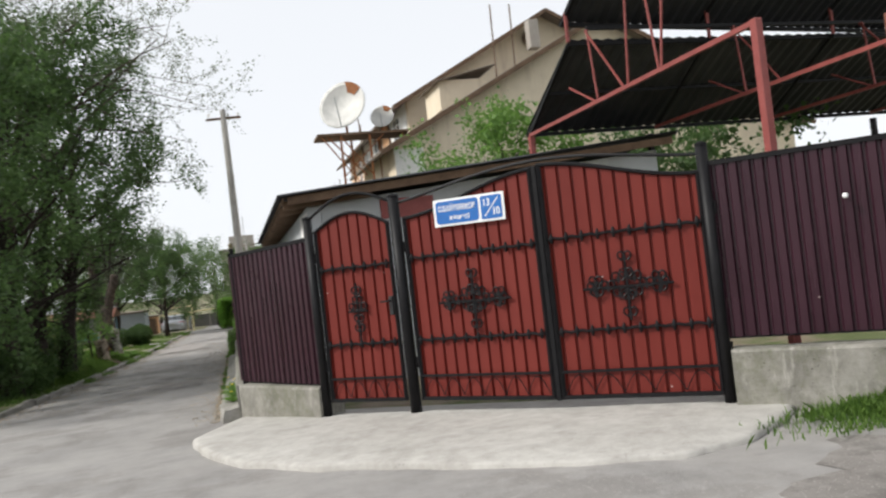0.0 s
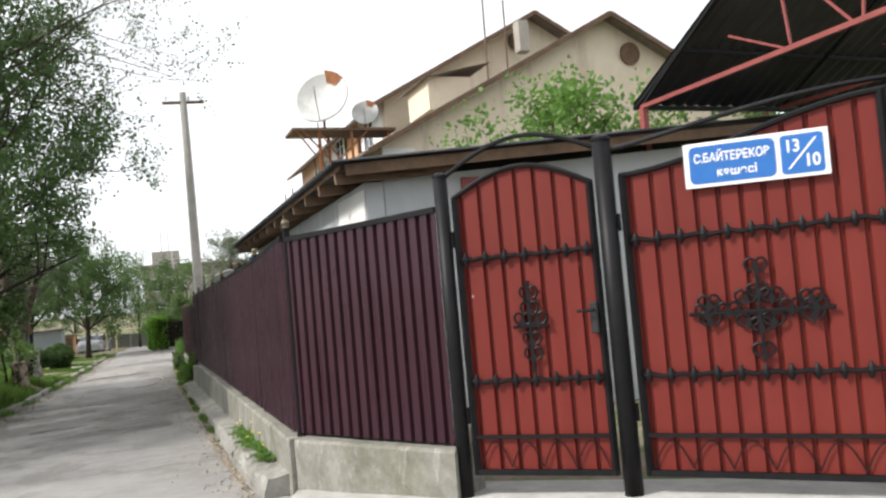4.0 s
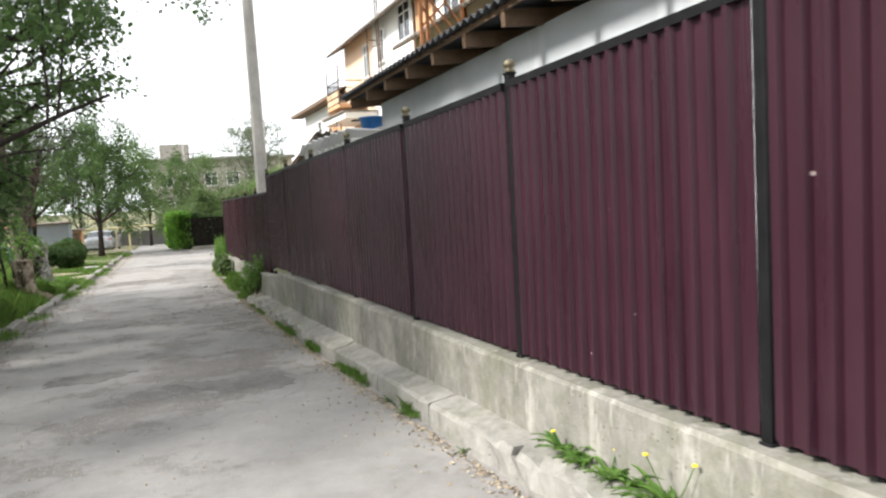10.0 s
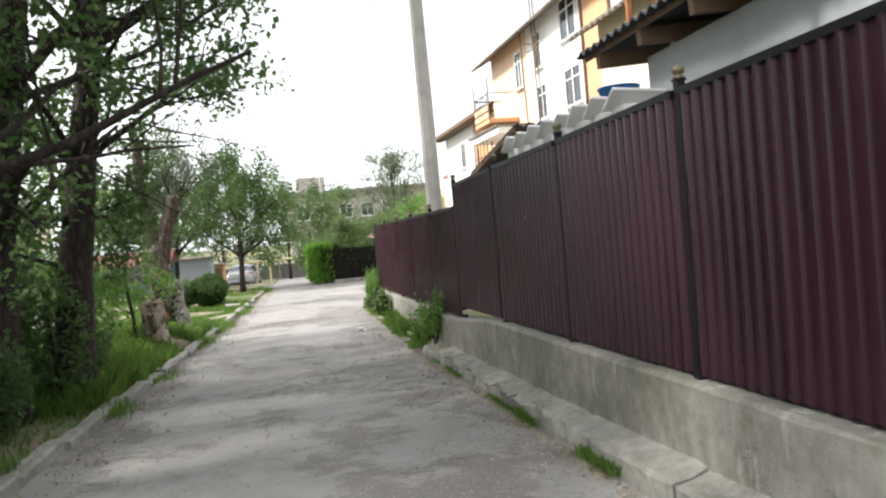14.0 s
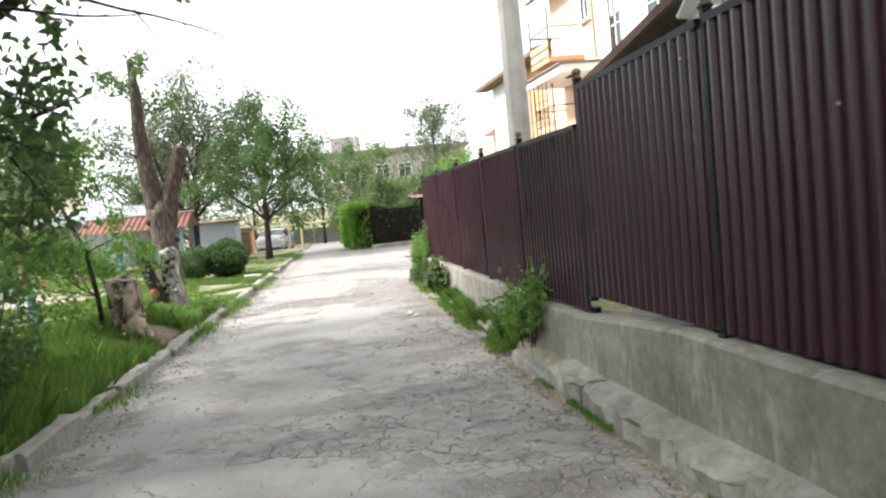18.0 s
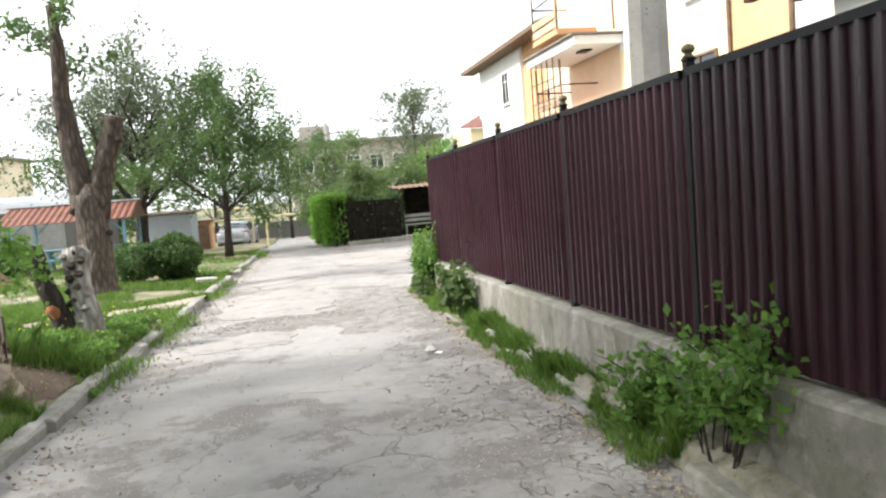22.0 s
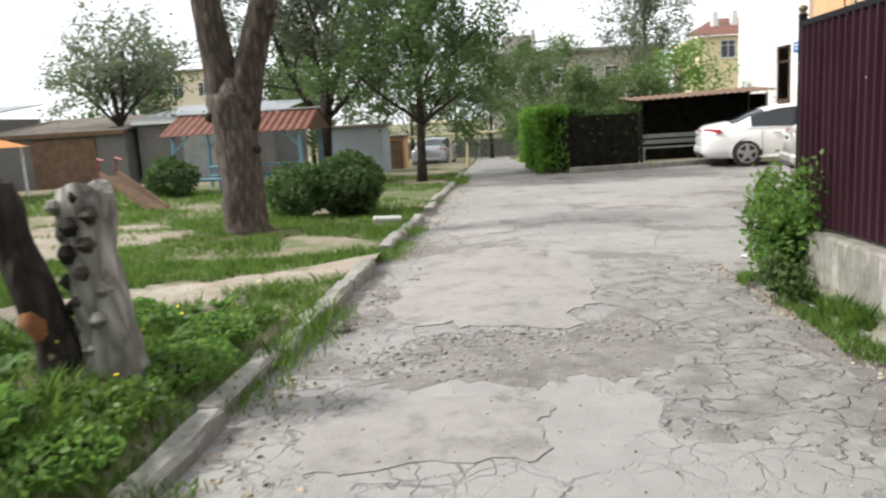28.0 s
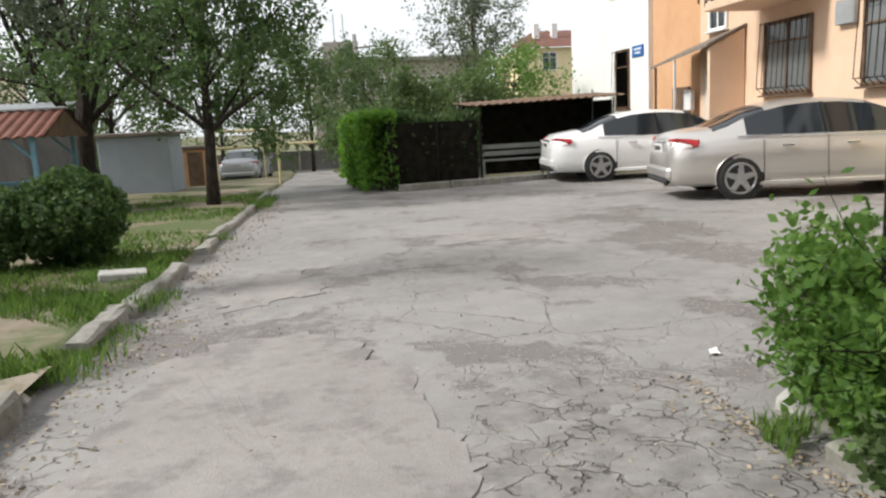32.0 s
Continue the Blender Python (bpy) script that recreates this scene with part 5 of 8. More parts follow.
for x, z in ((14.5, 8.45), (13.5, 10.75)):
    y = 24.2 if z < 9 else 30.0
    ring = part("round_window", loc(Shape().lathe([(0.30, 0), (0.38, 0.0), (0.38, 0.06), (0.30, 0.06)], Matrix.Translation((x, y - 0.05, z)) @ pose(0, 0, 0, 90, 0, 0), 20), _b), WOOD, apt, "small round attic window")
    part("pane", loc(Shape().lathe([(0.29, 0), (0.29, 0.02)], Matrix.Translation((x, y - 0.012, z)) @ pose(0, 0, 0, 90, 0, 0), 20), _b), GLASS, ring)
part("chimney", loc(Shape().box(13.2, 29.0, 10.6, 0.45, 0.45, 1.2, b=0.02), _b), FAR_WALL, apt)
for x in (10.6, 11.4):
    part("aerial", loc(Shape().tube([(x, 27, 8.0), (x + 0.05, 27, 11.2)], 0.03, 6), _b), WOOD, apt)
# street front of the building: painted panels, windows, a stack of balconies
for y0, y1, z0, z1, mat in ((30.3, 33.5, -1.6, 8.3, WHITE_WALL), (33.5, 35.4, -1.6, 8.3, ORANGE_WALL), (35.4, 40.8, 4.2, 8.3, WHITE_WALL), (35.4, 40.8, -1.6, 4.2, YELLOW_WALL)):
    part("front_panel", loc(Shape().box(7.67, (y0 + y1) / 2, (z0 + z1) / 2, 0.06, y1 - y0, z1 - z0), _b), mat, apt)
for y, z, w, h, wood in ((36.6, 8.0 - 0.45, 1.35, 1.35, 0), (36.5, 5.3, 1.35, 1.2, 0), (36.7, 2.75, 1.4, 1.2, 1), (42.0, 7.0, 0.75, 1.4, 0), (39.6, 7.2, 0.8, 1.3, 0), (39.4, 5.3, 0.9, 1.2, 0), (32.0, 5.4, 1.3, 1.3, 0), (32.0, 7.4, 1.3, 1.2, 0), (46.2, 2.95, 0.72, 1.25, 0)):
    window_parts(apt, _b @ facing(7.63 if y < 40.8 else 7.68, y, z, -1, 0), w, h, WOOD if wood else WHITE_PAINT)
for y, z in ((43.6, 1.47), (40.65, 1.5)):
    window_parts(apt, _b @ facing(7.62 if y < 40.8 else 7.68, y, z, -1, 0), 1.45, 1.4, WOOD, True, 2, GLASS_PALE)
part("base_course", loc(Shape().box(7.64, 43.3, -1.05, 0.12, 5.0, 1.1), _b), ORANGE_WALL, apt)
part("wall_box", loc(Shape().box(7.64, 41.88, 2.08, 0.12, 0.48, 0.42, b=0.01), _b), TIN, apt)
BALCONY_FRONT = mat_varied("patterned_stone_front", (0.40, 0.27, 0.17), (0.66, 0.50, 0.34), 4, 0.9)
for z, mat, tall in ((2.58, PEACH_WALL, 0.85), (5.15, ORANGE_WALL, 0.95)):
    slab = part("balcony", loc(Shape().box(7.05, 43.5, z, 1.25, 2.2, 0.18, b=0.02), _b), mat, apt, "balcony with a patterned front and thin metal rail")
    for k in range(7):
        for j in range(2):
            part("front_stone", loc(Shape().box(6.44, 42.58 + 0.305 * k, z + 0.24 + 0.29 * j, 0.06, 0.27, 0.25, b=0.03), _b), BALCONY_FRONT, slab)
    for k in range(12):
        part("baluster", loc(Shape().tube([(6.45, 42.45 + 2.1 * k / 11, z + 0.08), (6.45, 42.45 + 2.1 * k / 11, z + tall + 0.15)], 0.014, 5), _b), BLACK, slab)
    part("rail", loc(Shape().tube([(7.65, 42.43, z + tall + 0.15), (6.45, 42.43, z + tall + 0.15), (6.45, 44.57, z + tall + 0.15), (7.65, 44.57, z + tall + 0.15)], 0.022, 6), _b), BLACK, slab)
    for sy in (42.43, 44.57):
        part("corner_post", loc(Shape().bar((6.45, sy, z), (6.45, sy, z + 1.75), 0.05), _b), WOOD, slab)
roofing = part("balcony_roof", loc(Shape().prism([(6.2, 40.6, 4.42), (7.64, 40.6, 4.42), (7.64, 44.7, 4.42), (6.2, 44.7, 4.42)], (0, 0, 0.24)), _b), WHITE_WALL, apt, "white slab over the lower balcony")
part("slab_cap", loc(Shape().box(6.9, 42.65, 4.70, 1.6, 4.3, 0.05), _b), SLATE, roofing)
part("soffit_lamp", loc(Shape().box(6.9, 41.6, 4.39, 0.3, 0.5, 0.05, b=0.01), _b), BLACK, roofing)
for k in range(5):
    part("lattice_bar", loc(Shape().tube([(6.3, 42.6 + 0.5 * k, 2.66), (6.3, 42.6 + 0.5 * k, 4.42)], 0.02, 5), _b), BLACK, roofing)
for z in (3.2, 3.8):
    part("lattice_rail", loc(Shape().tube([(6.3, 42.5, z), (6.3, 44.65, z)], 0.018, 5), _b), BLACK, roofing)
for y, z0, z1 in ((39.3, 4.6, 9.6), (39.0, 5.8, 9.2), (40.6, 4.8, 8.2)):
    part("aerial_mast", loc(Shape().tube([(7.4, y, z0), (7.3, y - 0.1, z1)], 0.03, 6), _b), WOOD, apt)
part("aerial", loc(Shape().bar((7.35, 38.7, 7.1), (7.35, 39.9, 7.2), 0.03), _b), WOOD, apt)
part("aerial", loc(Shape().bar((7.0, 39.25, 7.35), (7.7, 39.25, 7.35), 0.03), _b), WOOD, apt)
for y in (33.45, 35.45):
    part("downpipe", loc(Shape().tube([(7.6, y, -0.8), (7.58, y, 8.1)], 0.05, 7), _b), WOOD, apt)

# ---------------------------------------------------------------- dish stand beside the cream gable
stand = empty("dish_stand", "rusty scaffold platform on the roof that carries two dishes", "stand", (5.0, 26.0, 5.0))
_s = Matrix.Translation((-5.0, -26.0, -5.0))
part("platform", loc(Shape().box(4.9, 26.0, 6.25, 3.2, 1.2, 0.08), _s), WOOD, stand)
for x, y in ((4.1, 25.5), (4.6, 26.4), (5.1, 25.5), (5.6, 26.4), (6.3, 25.6)):
    part("leg", loc(Shape().bar((x, y, 4.2), (x, y, 6.25), 0.07), _s), RUST, stand)
for a, b in (((3.4, 25.5, 6.25), (4.6, 25.5, 4.6)), ((3.6, 25.5, 6.25), (4.9, 25.6, 4.8)), ((4.1, 25.5, 4.8), (5.6, 25.5, 6.2)), ((5.1, 25.5, 4.8), (4.1, 25.5, 6.2))):
    part("brace", loc(Shape().bar(a, b, 0.04), _s), RUST, stand)


def dish(at, r, aim, label):
    e = empty("satellite_dish", label, "satellite dish", at)
    m = Vector(aim).to_track_quat("Z", "Y").to_matrix().to_4x4()
    prof = [(r * k / 8, 0.28 * r * (k / 8) ** 2) for k in range(1, 9)]
    part("reflector", Shape().lathe(prof + [(r * k / 8 - 0.001, 0.28 * r * (k / 8) ** 2 - 0.03) for k in range(8, 0, -1)], m, 28), DISH, e, smooth=True)
    part("feed_arm", Shape().tube([m @ Vector((0, -r * 0.95, 0.25 * r)), m @ Vector((0, 0, r * 0.9))], 0.02, 6), TIN, e)
    part("mast", Shape().tube([(0, 0.15, -0.2), (0, 0.15, -r * 1.15)], 0.04, 8), RUST, e)
    rows = [[tuple(m @ Vector((r * f * math.cos(a), r * f * math.sin(a), 0.28 * r * f * f + 0.015))) for a in np.linspace(0.75 - 0.25 * (f - 0.6), 1.35 + 0.35 * (f - 0.6), 9)] for f in (0.6, 0.7, 0.8, 0.9, 0.99)]
    part("rust_patch", Shape().sheet(rows), RUST, e, "rust-brown patch at the rim")
    return e


dish((4.45, 26.0, 7.28), 0.88, (-0.55, -0.80, 0.30), "large weathered white satellite dish with a rusty patch")
dish((5.75, 26.0, 6.85), 0.42, (-0.4, -0.85, 0.3), "small white satellite dish on the platform")

# ---------------------------------------------------------------- white and orange house by the parking place
house = empty("house", "two-storey white and orange house beside the parking place", "house", (9, 51, -0.9))
_q = Matrix.Translation((-9, -51, 0.9))


def front(y0, y1, z0, z1, mat, x=7.7, name="front_wall", label="", thick=0.3):
    return part(name, loc(Shape().box(x + thick / 2, (y0 + y1) / 2, (z0 + z1) / 2, thick, y1 - y0, z1 - z0), _q), mat, house, label)


front(49.9, 56.1, -1.7, 6.4, WHITE_WALL, 7.7, label="white rendered wall")
front(47.05, 49.9, -1.6, 6.4, ORANGE_WALL, 7.84, label="orange rendered wall")
front(45.8, 47.05, -1.6, 6.4, PEACH_WALL, 7.7, label="peach rendered wall")
front(49.9, 56.1, -1.7, -0.62, PLINTH, 7.65, "base_course", thick=0.05)
part("side_wall", loc(Shape().box(12.0, 55.95, 2.35, 8.2, 0.3, 8.1), _q), WHITE_WALL, house)
part("roof_slope", loc(corrugated((7.0, 45.9, 6.2), (7.0, 57.0, 6.2), (12.5, 45.9, 8.6), 0.3, 0.03, 0.05), _q), SLATE, house, "dark brown corrugated roof with a wide overhang")
part("eaves_board", loc(Shape().bar((7.03, 45.9, 6.12), (7.03, 57.0, 6.12), 0.04, 0.14), _q), WOOD, house)
part("verge_board", loc(Shape().bar((7.0, 57.0, 6.13), (12.5, 57.0, 8.5), 0.04, 0.16), _q), WOOD, house)
part("soffit", loc(Shape().box(7.37, 51.4, 6.08, 0.64, 11.1, 0.03), _q), WOOD, house)


def on_front(y, z, x=7.7):
    return _q @ facing(x, y, z, -1, 0)


window_parts(house, on_front(51.65, 1.5), 0.95, 1.7, WOOD, True, 1)
window_parts(house, on_front(52.0, 4.75), 0.9, 1.3)
m = on_front(50.55, 2.25, 7.68)
part("house_plate", Shape().box(0, 0, 0, 0.75, 0.02, 0.32, m, 0.004), SIGN_BLUE, house, "small blue house number plate")
for z, w in ((0.06, 0.5), (-0.05, 0.38)):
    part("plate_line", Shape().box(0, -0.012, z, w, 0.003, 0.05, m), WHITE_PAINT, house)
# porch with its canopy
m = on_front(47.6, 0, 7.7)
part("door_leaf", Shape().box(1.15, -0.02, 0.15, 0.55, 0.05, 2.3, m, 0.01), WHITE_PAINT, house, "white entrance door, partly open")
# black sheet put in for the unlit opening beside the leaf
part("door_dark", Shape().box(1.50, -0.055, 0.15, 0.42, 0.02, 2.2, m, 0.004), TRIM_BLACK, house)
part("side_door", Shape().box(-0.6, 0.10, 0.05, 0.9, 0.04, 2.1, m, 0.01), WOOD, house, "brown boarded door")
canopy = part("canopy", Shape().prism([m @ Vector(v) for v in ((-0.15, -0.95, 1.56), (2.55, -0.95, 1.84), (2.55, -0.02, 2.26), (-0.15, -0.02, 1.95))], (0, 0, 0.05)), SLATE, house, "sloping sheet canopy over the entrance")
for x in (0.0, 1.0):
    part("canopy_post", Shape().bar(m @ Vector((x, -0.9, -0.95)), m @ Vector((x, -0.9, 1.58 + 0.10 * x)), 0.045), WHITE_PAINT if x > 0 else WOOD, canopy)
part("porch_wall", Shape().prism([m @ Vector(v) for v in ((2.4, -0.85, -1.2), (2.4, -0.02, -1.2), (2.4, -0.02, 2.22), (2.4, -0.85, 1.84))], m.to_3x3() @ Vector((0.1, 0, 0))), PEACH_WALL, house)
part("letter_box", Shape().box(0.15, -0.08, 0.75, 0.35, 0.12, 0.5, m, 0.01), WHITE_PAINT, house)

# ---------------------------------------------------------------- far buildings
far = empty("far_building", "flat-roofed grey concrete building beyond the trees", "building", (4, 96, -1))
_f = Matrix.Translation((-4, -96, 1))
part("wall", loc(Shape().box(6.5, 99, 1.6, 15, 7, 8.4), _f), FAR_WALL, far)
part("roof_slab", loc(Shape().box(6.5, 98.8, 5.95, 15.6, 7.8, 0.35, b=0.03), _f), PLINTH, far)
part("penthouse", loc(Shape().box(1.6, 98, 6.9, 3.0, 3.0, 1.6), _f), FAR_WALL, far)
for k in range(6):
    for z in (1.0, 3.8):
        window_parts(far, _f @ facing(0.5 + 2.3 * k, 95.48, z, 0, -1), 1.3, 1.4)
for x in (1.2, 2.0):
    part("mast", loc(Shape().tube([(x, 98, 7.5), (x, 98, 10.2)], 0.05, 6), _f), TIN, far)
rr = empty("far_house", "cream house with a dark red roof and white chimneys", "house", (20, 92, -1))
_r = Matrix.Translation((-20, -92, 1))
part("wall", loc(Shape().box(23.2, 95, 1.8, 14.4, 8, 8.6), _r), YELLOW_WALL, rr)
part("roof", loc(Shape().prism([(14.9, 90.4, 6.1), (31, 90.4, 6.1), (31, 95, 7.75), (18.4, 95, 7.75)], (0, 0.2, 0.15)), _r), RUST_ROOF, rr, "dark red sheet roof")
for x in (17.9, 19.5):
    part("chimney", loc(Shape().box(x, 93, 7.5, 0.5, 0.5, 1.5, b=0.03), _r), WHITE_WALL, rr)
window_parts(rr, _r @ facing(18.4, 90.98, 5.0, 0, -1), 1.2, 1.4)
lh = empty("far_house", "tan two-storey block behind the garages", "house", (-34, 110, -1))
_l = Matrix.Translation((19, -80, 1))
part("wall", loc(Shape().box(-19, 80, 2.3, 9, 8, 9.4), _l), CREAM_WALL, lh)
part("roof", loc(Shape().box(-19, 80, 7.15, 10, 9, 0.3, b=0.04), _l), SLATE, lh)
for k in range(3):
    window_parts(lh, _l @ facing(-21.8 + 2.8 * k, 75.98, 5.2, 0, -1), 1.2, 1.4)
    window_parts(lh, _l @ facing(-21.8 + 2.8 * k, 75.98, 2.2, 0, -1), 1.2, 1.4)
# ---------------------------------------------------------------- trees, bushes, grass
def leaf_mesh(name, pts, size, mat, rng, flat=0.0, long=1.7):
    """Many small leaf quads (a folded rhombus each) about the points."""
    pts = np.asarray(pts, float)
    n = len(pts)
    sz = size * rng.uniform(0.6, 1.25, n)[:, None]
    a = rng.normal(size=(n, 3))
    a[:, 2] *= 1 - flat
    a /= np.linalg.norm(a, axis=1)[:, None]
    b = np.cross(a, rng.normal(size=(n, 3)))
    b /= np.linalg.norm(b, axis=1)[:, None]
    v = np.empty((n, 4, 3))
    v[:, 0] = pts - a * sz * long / 2
    v[:, 1] = pts + b * sz / 2
    v[:, 2] = pts + a * sz * long / 2
    v[:, 3] = pts - b * sz / 2
    me = bpy.data.meshes.new(name)
    me.vertices.add(4 * n)
    me.vertices.foreach_set("co", v.ravel())
    me.loops.add(4 * n)
    me.loops.foreach_set("vertex_index", np.arange(4 * n, dtype=np.int32))
    me.polygons.add(n)
    me.polygons.foreach_set("loop_start", np.arange(0, 4 * n, 4, dtype=np.int32))
    me.materials.append(mat)
    me.update(calc_edges=True)
    me.validate()
    return me


def branch(s, rnd, at, way, length, r, level, tips, gravity=0.0, n=6, kids=3, wob=0.18):
    """A bent limb and, from it, smaller ones; tips gathers places for leaves."""
    p, d = Vector(at), Vector(way).normalized()
    pts, rad = [p.copy()], [r]
    for k in range(n):
        d = (d + Vector((rnd.uniform(-1, 1), rnd.uniform(-1, 1), rnd.uniform(-0.7, 0.9))) * wob + Vector((0, 0, -gravity))).normalized()
        p = p + d * (length / n)
        pts.append(p.copy())
        rad.append(r * (1 - 0.72 * (k + 1) / n))
    s.tube(pts, rad, 7 if r > 0.05 else (5 if r > 0.015 else 3), caps=False)
    if level == 0:
        tips.extend(tuple(q) for q in pts[1:])
        tips.extend(tuple(pts[k].lerp(pts[k + 1], 0.5)) for k in range(1, n))
        return
    if level == 1:
        tips.extend(tuple(q) for q in pts[3:])
    for k in range(kids):
        f = 0.3 + 0.7 * (k + rnd.random()) / kids
        i = min(int(f * n), n - 1)
        q = pts[i].lerp(pts[i + 1], f * n - i)
        along = (pts[i + 1] - pts[i]).normalized()
        side = along.orthogonal().normalized()
        side.rotate(Matrix.Rotation(rnd.uniform(0, 6.28), 3, along))
        w = (along * rnd.uniform(0.45, 0.9) + side * rnd.uniform(0.6, 1.0)).normalized()
        branch(s, rnd, q, w, length * rnd.uniform(0.45, 0.68), max(0.004, r * (1 - 0.6 * f) * 0.55), level - 1, tips, gravity, max(4, n - 1), kids, wob)


def tree(name, base, trunk, limbs, leaf, size, count, spread, label, bark=BARK, seed=1, levels=2, kids=3, gravity=0.02, flat=0.0, wob=0.18, clear=False):
    """trunk: points and radii from the base; limbs: (start index, way, length, radius)."""
    rnd, rng = random.Random(seed), np.random.default_rng(seed)
    e = empty(name, label, "tree", base)
    s = Shape()
    pts = [Vector(p[:3]) for p in trunk]
    s.tube(pts, [p[3] for p in trunk], 12)
    part("trunk", s, bark, e, smooth=True)
    tips = []
    for i, way, length, r in limbs:
        s2 = Shape()
        branch(s2, rnd, pts[i], way, length, r, levels, tips, gravity, 6, kids, wob)
        part("limb", s2, bark, e, smooth=True)
    t = np.array(tips)
    pick = t[rng.integers(0, len(t), count)] + rng.normal(size=(count, 3)) * spread
    if clear:
        # no leaves hang low over the lane
        x, z = pick[:, 0] + base[0], pick[:, 2] + base[2]
        pick = pick[(x < -3.5) | (z > 2.5 + 0.35 * (x + 3.5))]
    part("crown", leaf_mesh("crown", pick, size, leaf, rng, flat), None, e)
    return e


def ring_limbs(i, n, length, r, rise, seed, start=0.0):
    rnd = random.Random(seed)
    return [(i, (math.cos(start + 6.283 * k / n + rnd.uniform(-0.3, 0.3)), math.sin(start + 6.283 * k / n + rnd.uniform(-0.3, 0.3)), rise * rnd.uniform(0.7, 1.3)), length * rnd.uniform(0.8, 1.2), r * rnd.uniform(0.8, 1.1)) for k in range(n)]


def gz(x, y):
    return soil_z(x, y) if x < left_edge(y) - 0.05 else ground_z(y) + 0.05


# old elms at the garden side of the lane
tree("elm_tree", (-4.58, 23.0, gz(-4.6, 23.0) - 0.1), [(0, 0, 0, 0.32), (0.03, 0, 0.5, 0.22), (0.12, 0.03, 1.6, 0.19), (0.30, 0.0, 2.8, 0.165), (0.5, 0.1, 4.2, 0.13), (0.6, 0.1, 5.6, 0.10), (0.7, 0.1, 7.2, 0.06)],
     ring_limbs(6, 5, 2.2, 0.04, 0.9, 6) + ring_limbs(3, 6, 2.3, 0.05, 0.85, 3, 0.2) + ring_limbs(4, 6, 2.9, 0.06, 0.55, 4, 0.6) + ring_limbs(5, 5, 2.2, 0.05, 1.0, 5) + [(2, (-0.8, -0.3, 0.4), 1.8, 0.035), (2, (-0.3, 0.8, 0.6), 1.4, 0.03)], LEAF_DARK, 0.055, 27000, 0.12, "tall dark leafy elm leaning over the lane", BARK_DARK, 11, 2, 3, 0.03, clear=True)
tree("elm_tree", (-5.05, 21.9, gz(-5.0, 21.9) - 0.1), [(0, 0, 0, 0.36), (0, 0, 0.6, 0.26), (0.08, 0.1, 2.0, 0.22), (0.3, 0.2, 3.4, 0.18), (0.6, 0.2, 5.2, 0.12), (0.7, 0.2, 7.0, 0.06)],
     ring_limbs(5, 6, 2.4, 0.05, 0.8, 26) + ring_limbs(2, 5, 2.3, 0.07, 0.5, 23) + ring_limbs(3, 6, 2.7, 0.06, 0.6, 24, 0.5) + ring_limbs(4, 5, 2.4, 0.05, 1.0, 25), LEAF_DARK, 0.058, 26000, 0.14, "dense dark elm beside the lane", BARK_DARK, 27, 2, 3, 0.01, clear=True)
tree("elm_tree", (-4.95, 19.1, gz(-4.95, 19.1) - 0.1), [(0, 0, 0, 0.26), (0, 0, 0.6, 0.2), (0.05, 0.1, 2.0, 0.17), (0.0, 0.2, 3.4, 0.14), (0.1, 0.2, 5.2, 0.11), (0.3, 0.2, 6.8, 0.06)],
     ring_limbs(5, 6, 2.3, 0.05, 0.8, 16) + ring_limbs(2, 5, 2.6, 0.07, 0.5, 13) + ring_limbs(3, 6, 2.8, 0.06, 0.6, 14, 0.5) + ring_limbs(4, 5, 2.4, 0.05, 1.0, 15), LEAF_DARK, 0.06, 30000, 0.15, "dense dark elm in the shade", BARK_DARK, 21, 2, 3, 0.01, clear=True)
tree("elm_tree", (-7.4, 25.5, gz(-7, 25) - 0.1), [(0, 0, 0, 0.22), (0, 0, 0.8, 0.17), (0.1, 0.1, 2.2, 0.14), (0.1, 0.2, 3.6, 0.1), (0.1, 0.2, 5.0, 0.06)],
     ring_limbs(2, 4, 2.3, 0.06, 0.6, 33) + ring_limbs(3, 5, 2.2, 0.05, 0.8, 34, 0.5) + ring_limbs(4, 4, 1.9, 0.04, 1.4, 35), LEAF_MID, 0.06, 11000, 0.17, "young elm with a loose crown in the garden", BARK_DARK, 31, 2, 3, 0.03)
tree("elm_tree", (-5.5, 20.6, gz(-5.5, 20.6) - 0.1), [(0, 0, 0, 0.24), (0.05, 0, 1.0, 0.18), (0.2, 0.1, 2.8, 0.15), (0.5, 0.2, 4.8, 0.11), (0.8, 0.3, 6.6, 0.07), (1.0, 0.3, 8.2, 0.04)],
     [(3, (0.8, -0.3, 0.75), 4.4, 0.05), (3, (0.6, 0.6, 0.8), 4.0, 0.05), (4, (0.9, -0.1, 0.5), 4.4, 0.045), (4, (0.5, -0.8, 0.7), 3.6, 0.04), (4, (0.9, 0.4, 0.4), 4.4, 0.04), (5, (0.9, 0.1, 0.6), 3.8, 0.03), (5, (0.9, -0.4, 0.3), 3.8, 0.03)] + ring_limbs(4, 4, 2.8, 0.04, 0.9, 44, 0.5) + ring_limbs(5, 4, 2.2, 0.03, 1.3, 45), LEAF_GREY, 0.045, 9500, 0.08, "half-bare elm with thin grey-green leaves", BARK, 41, 2, 4, 0.0, clear=True)
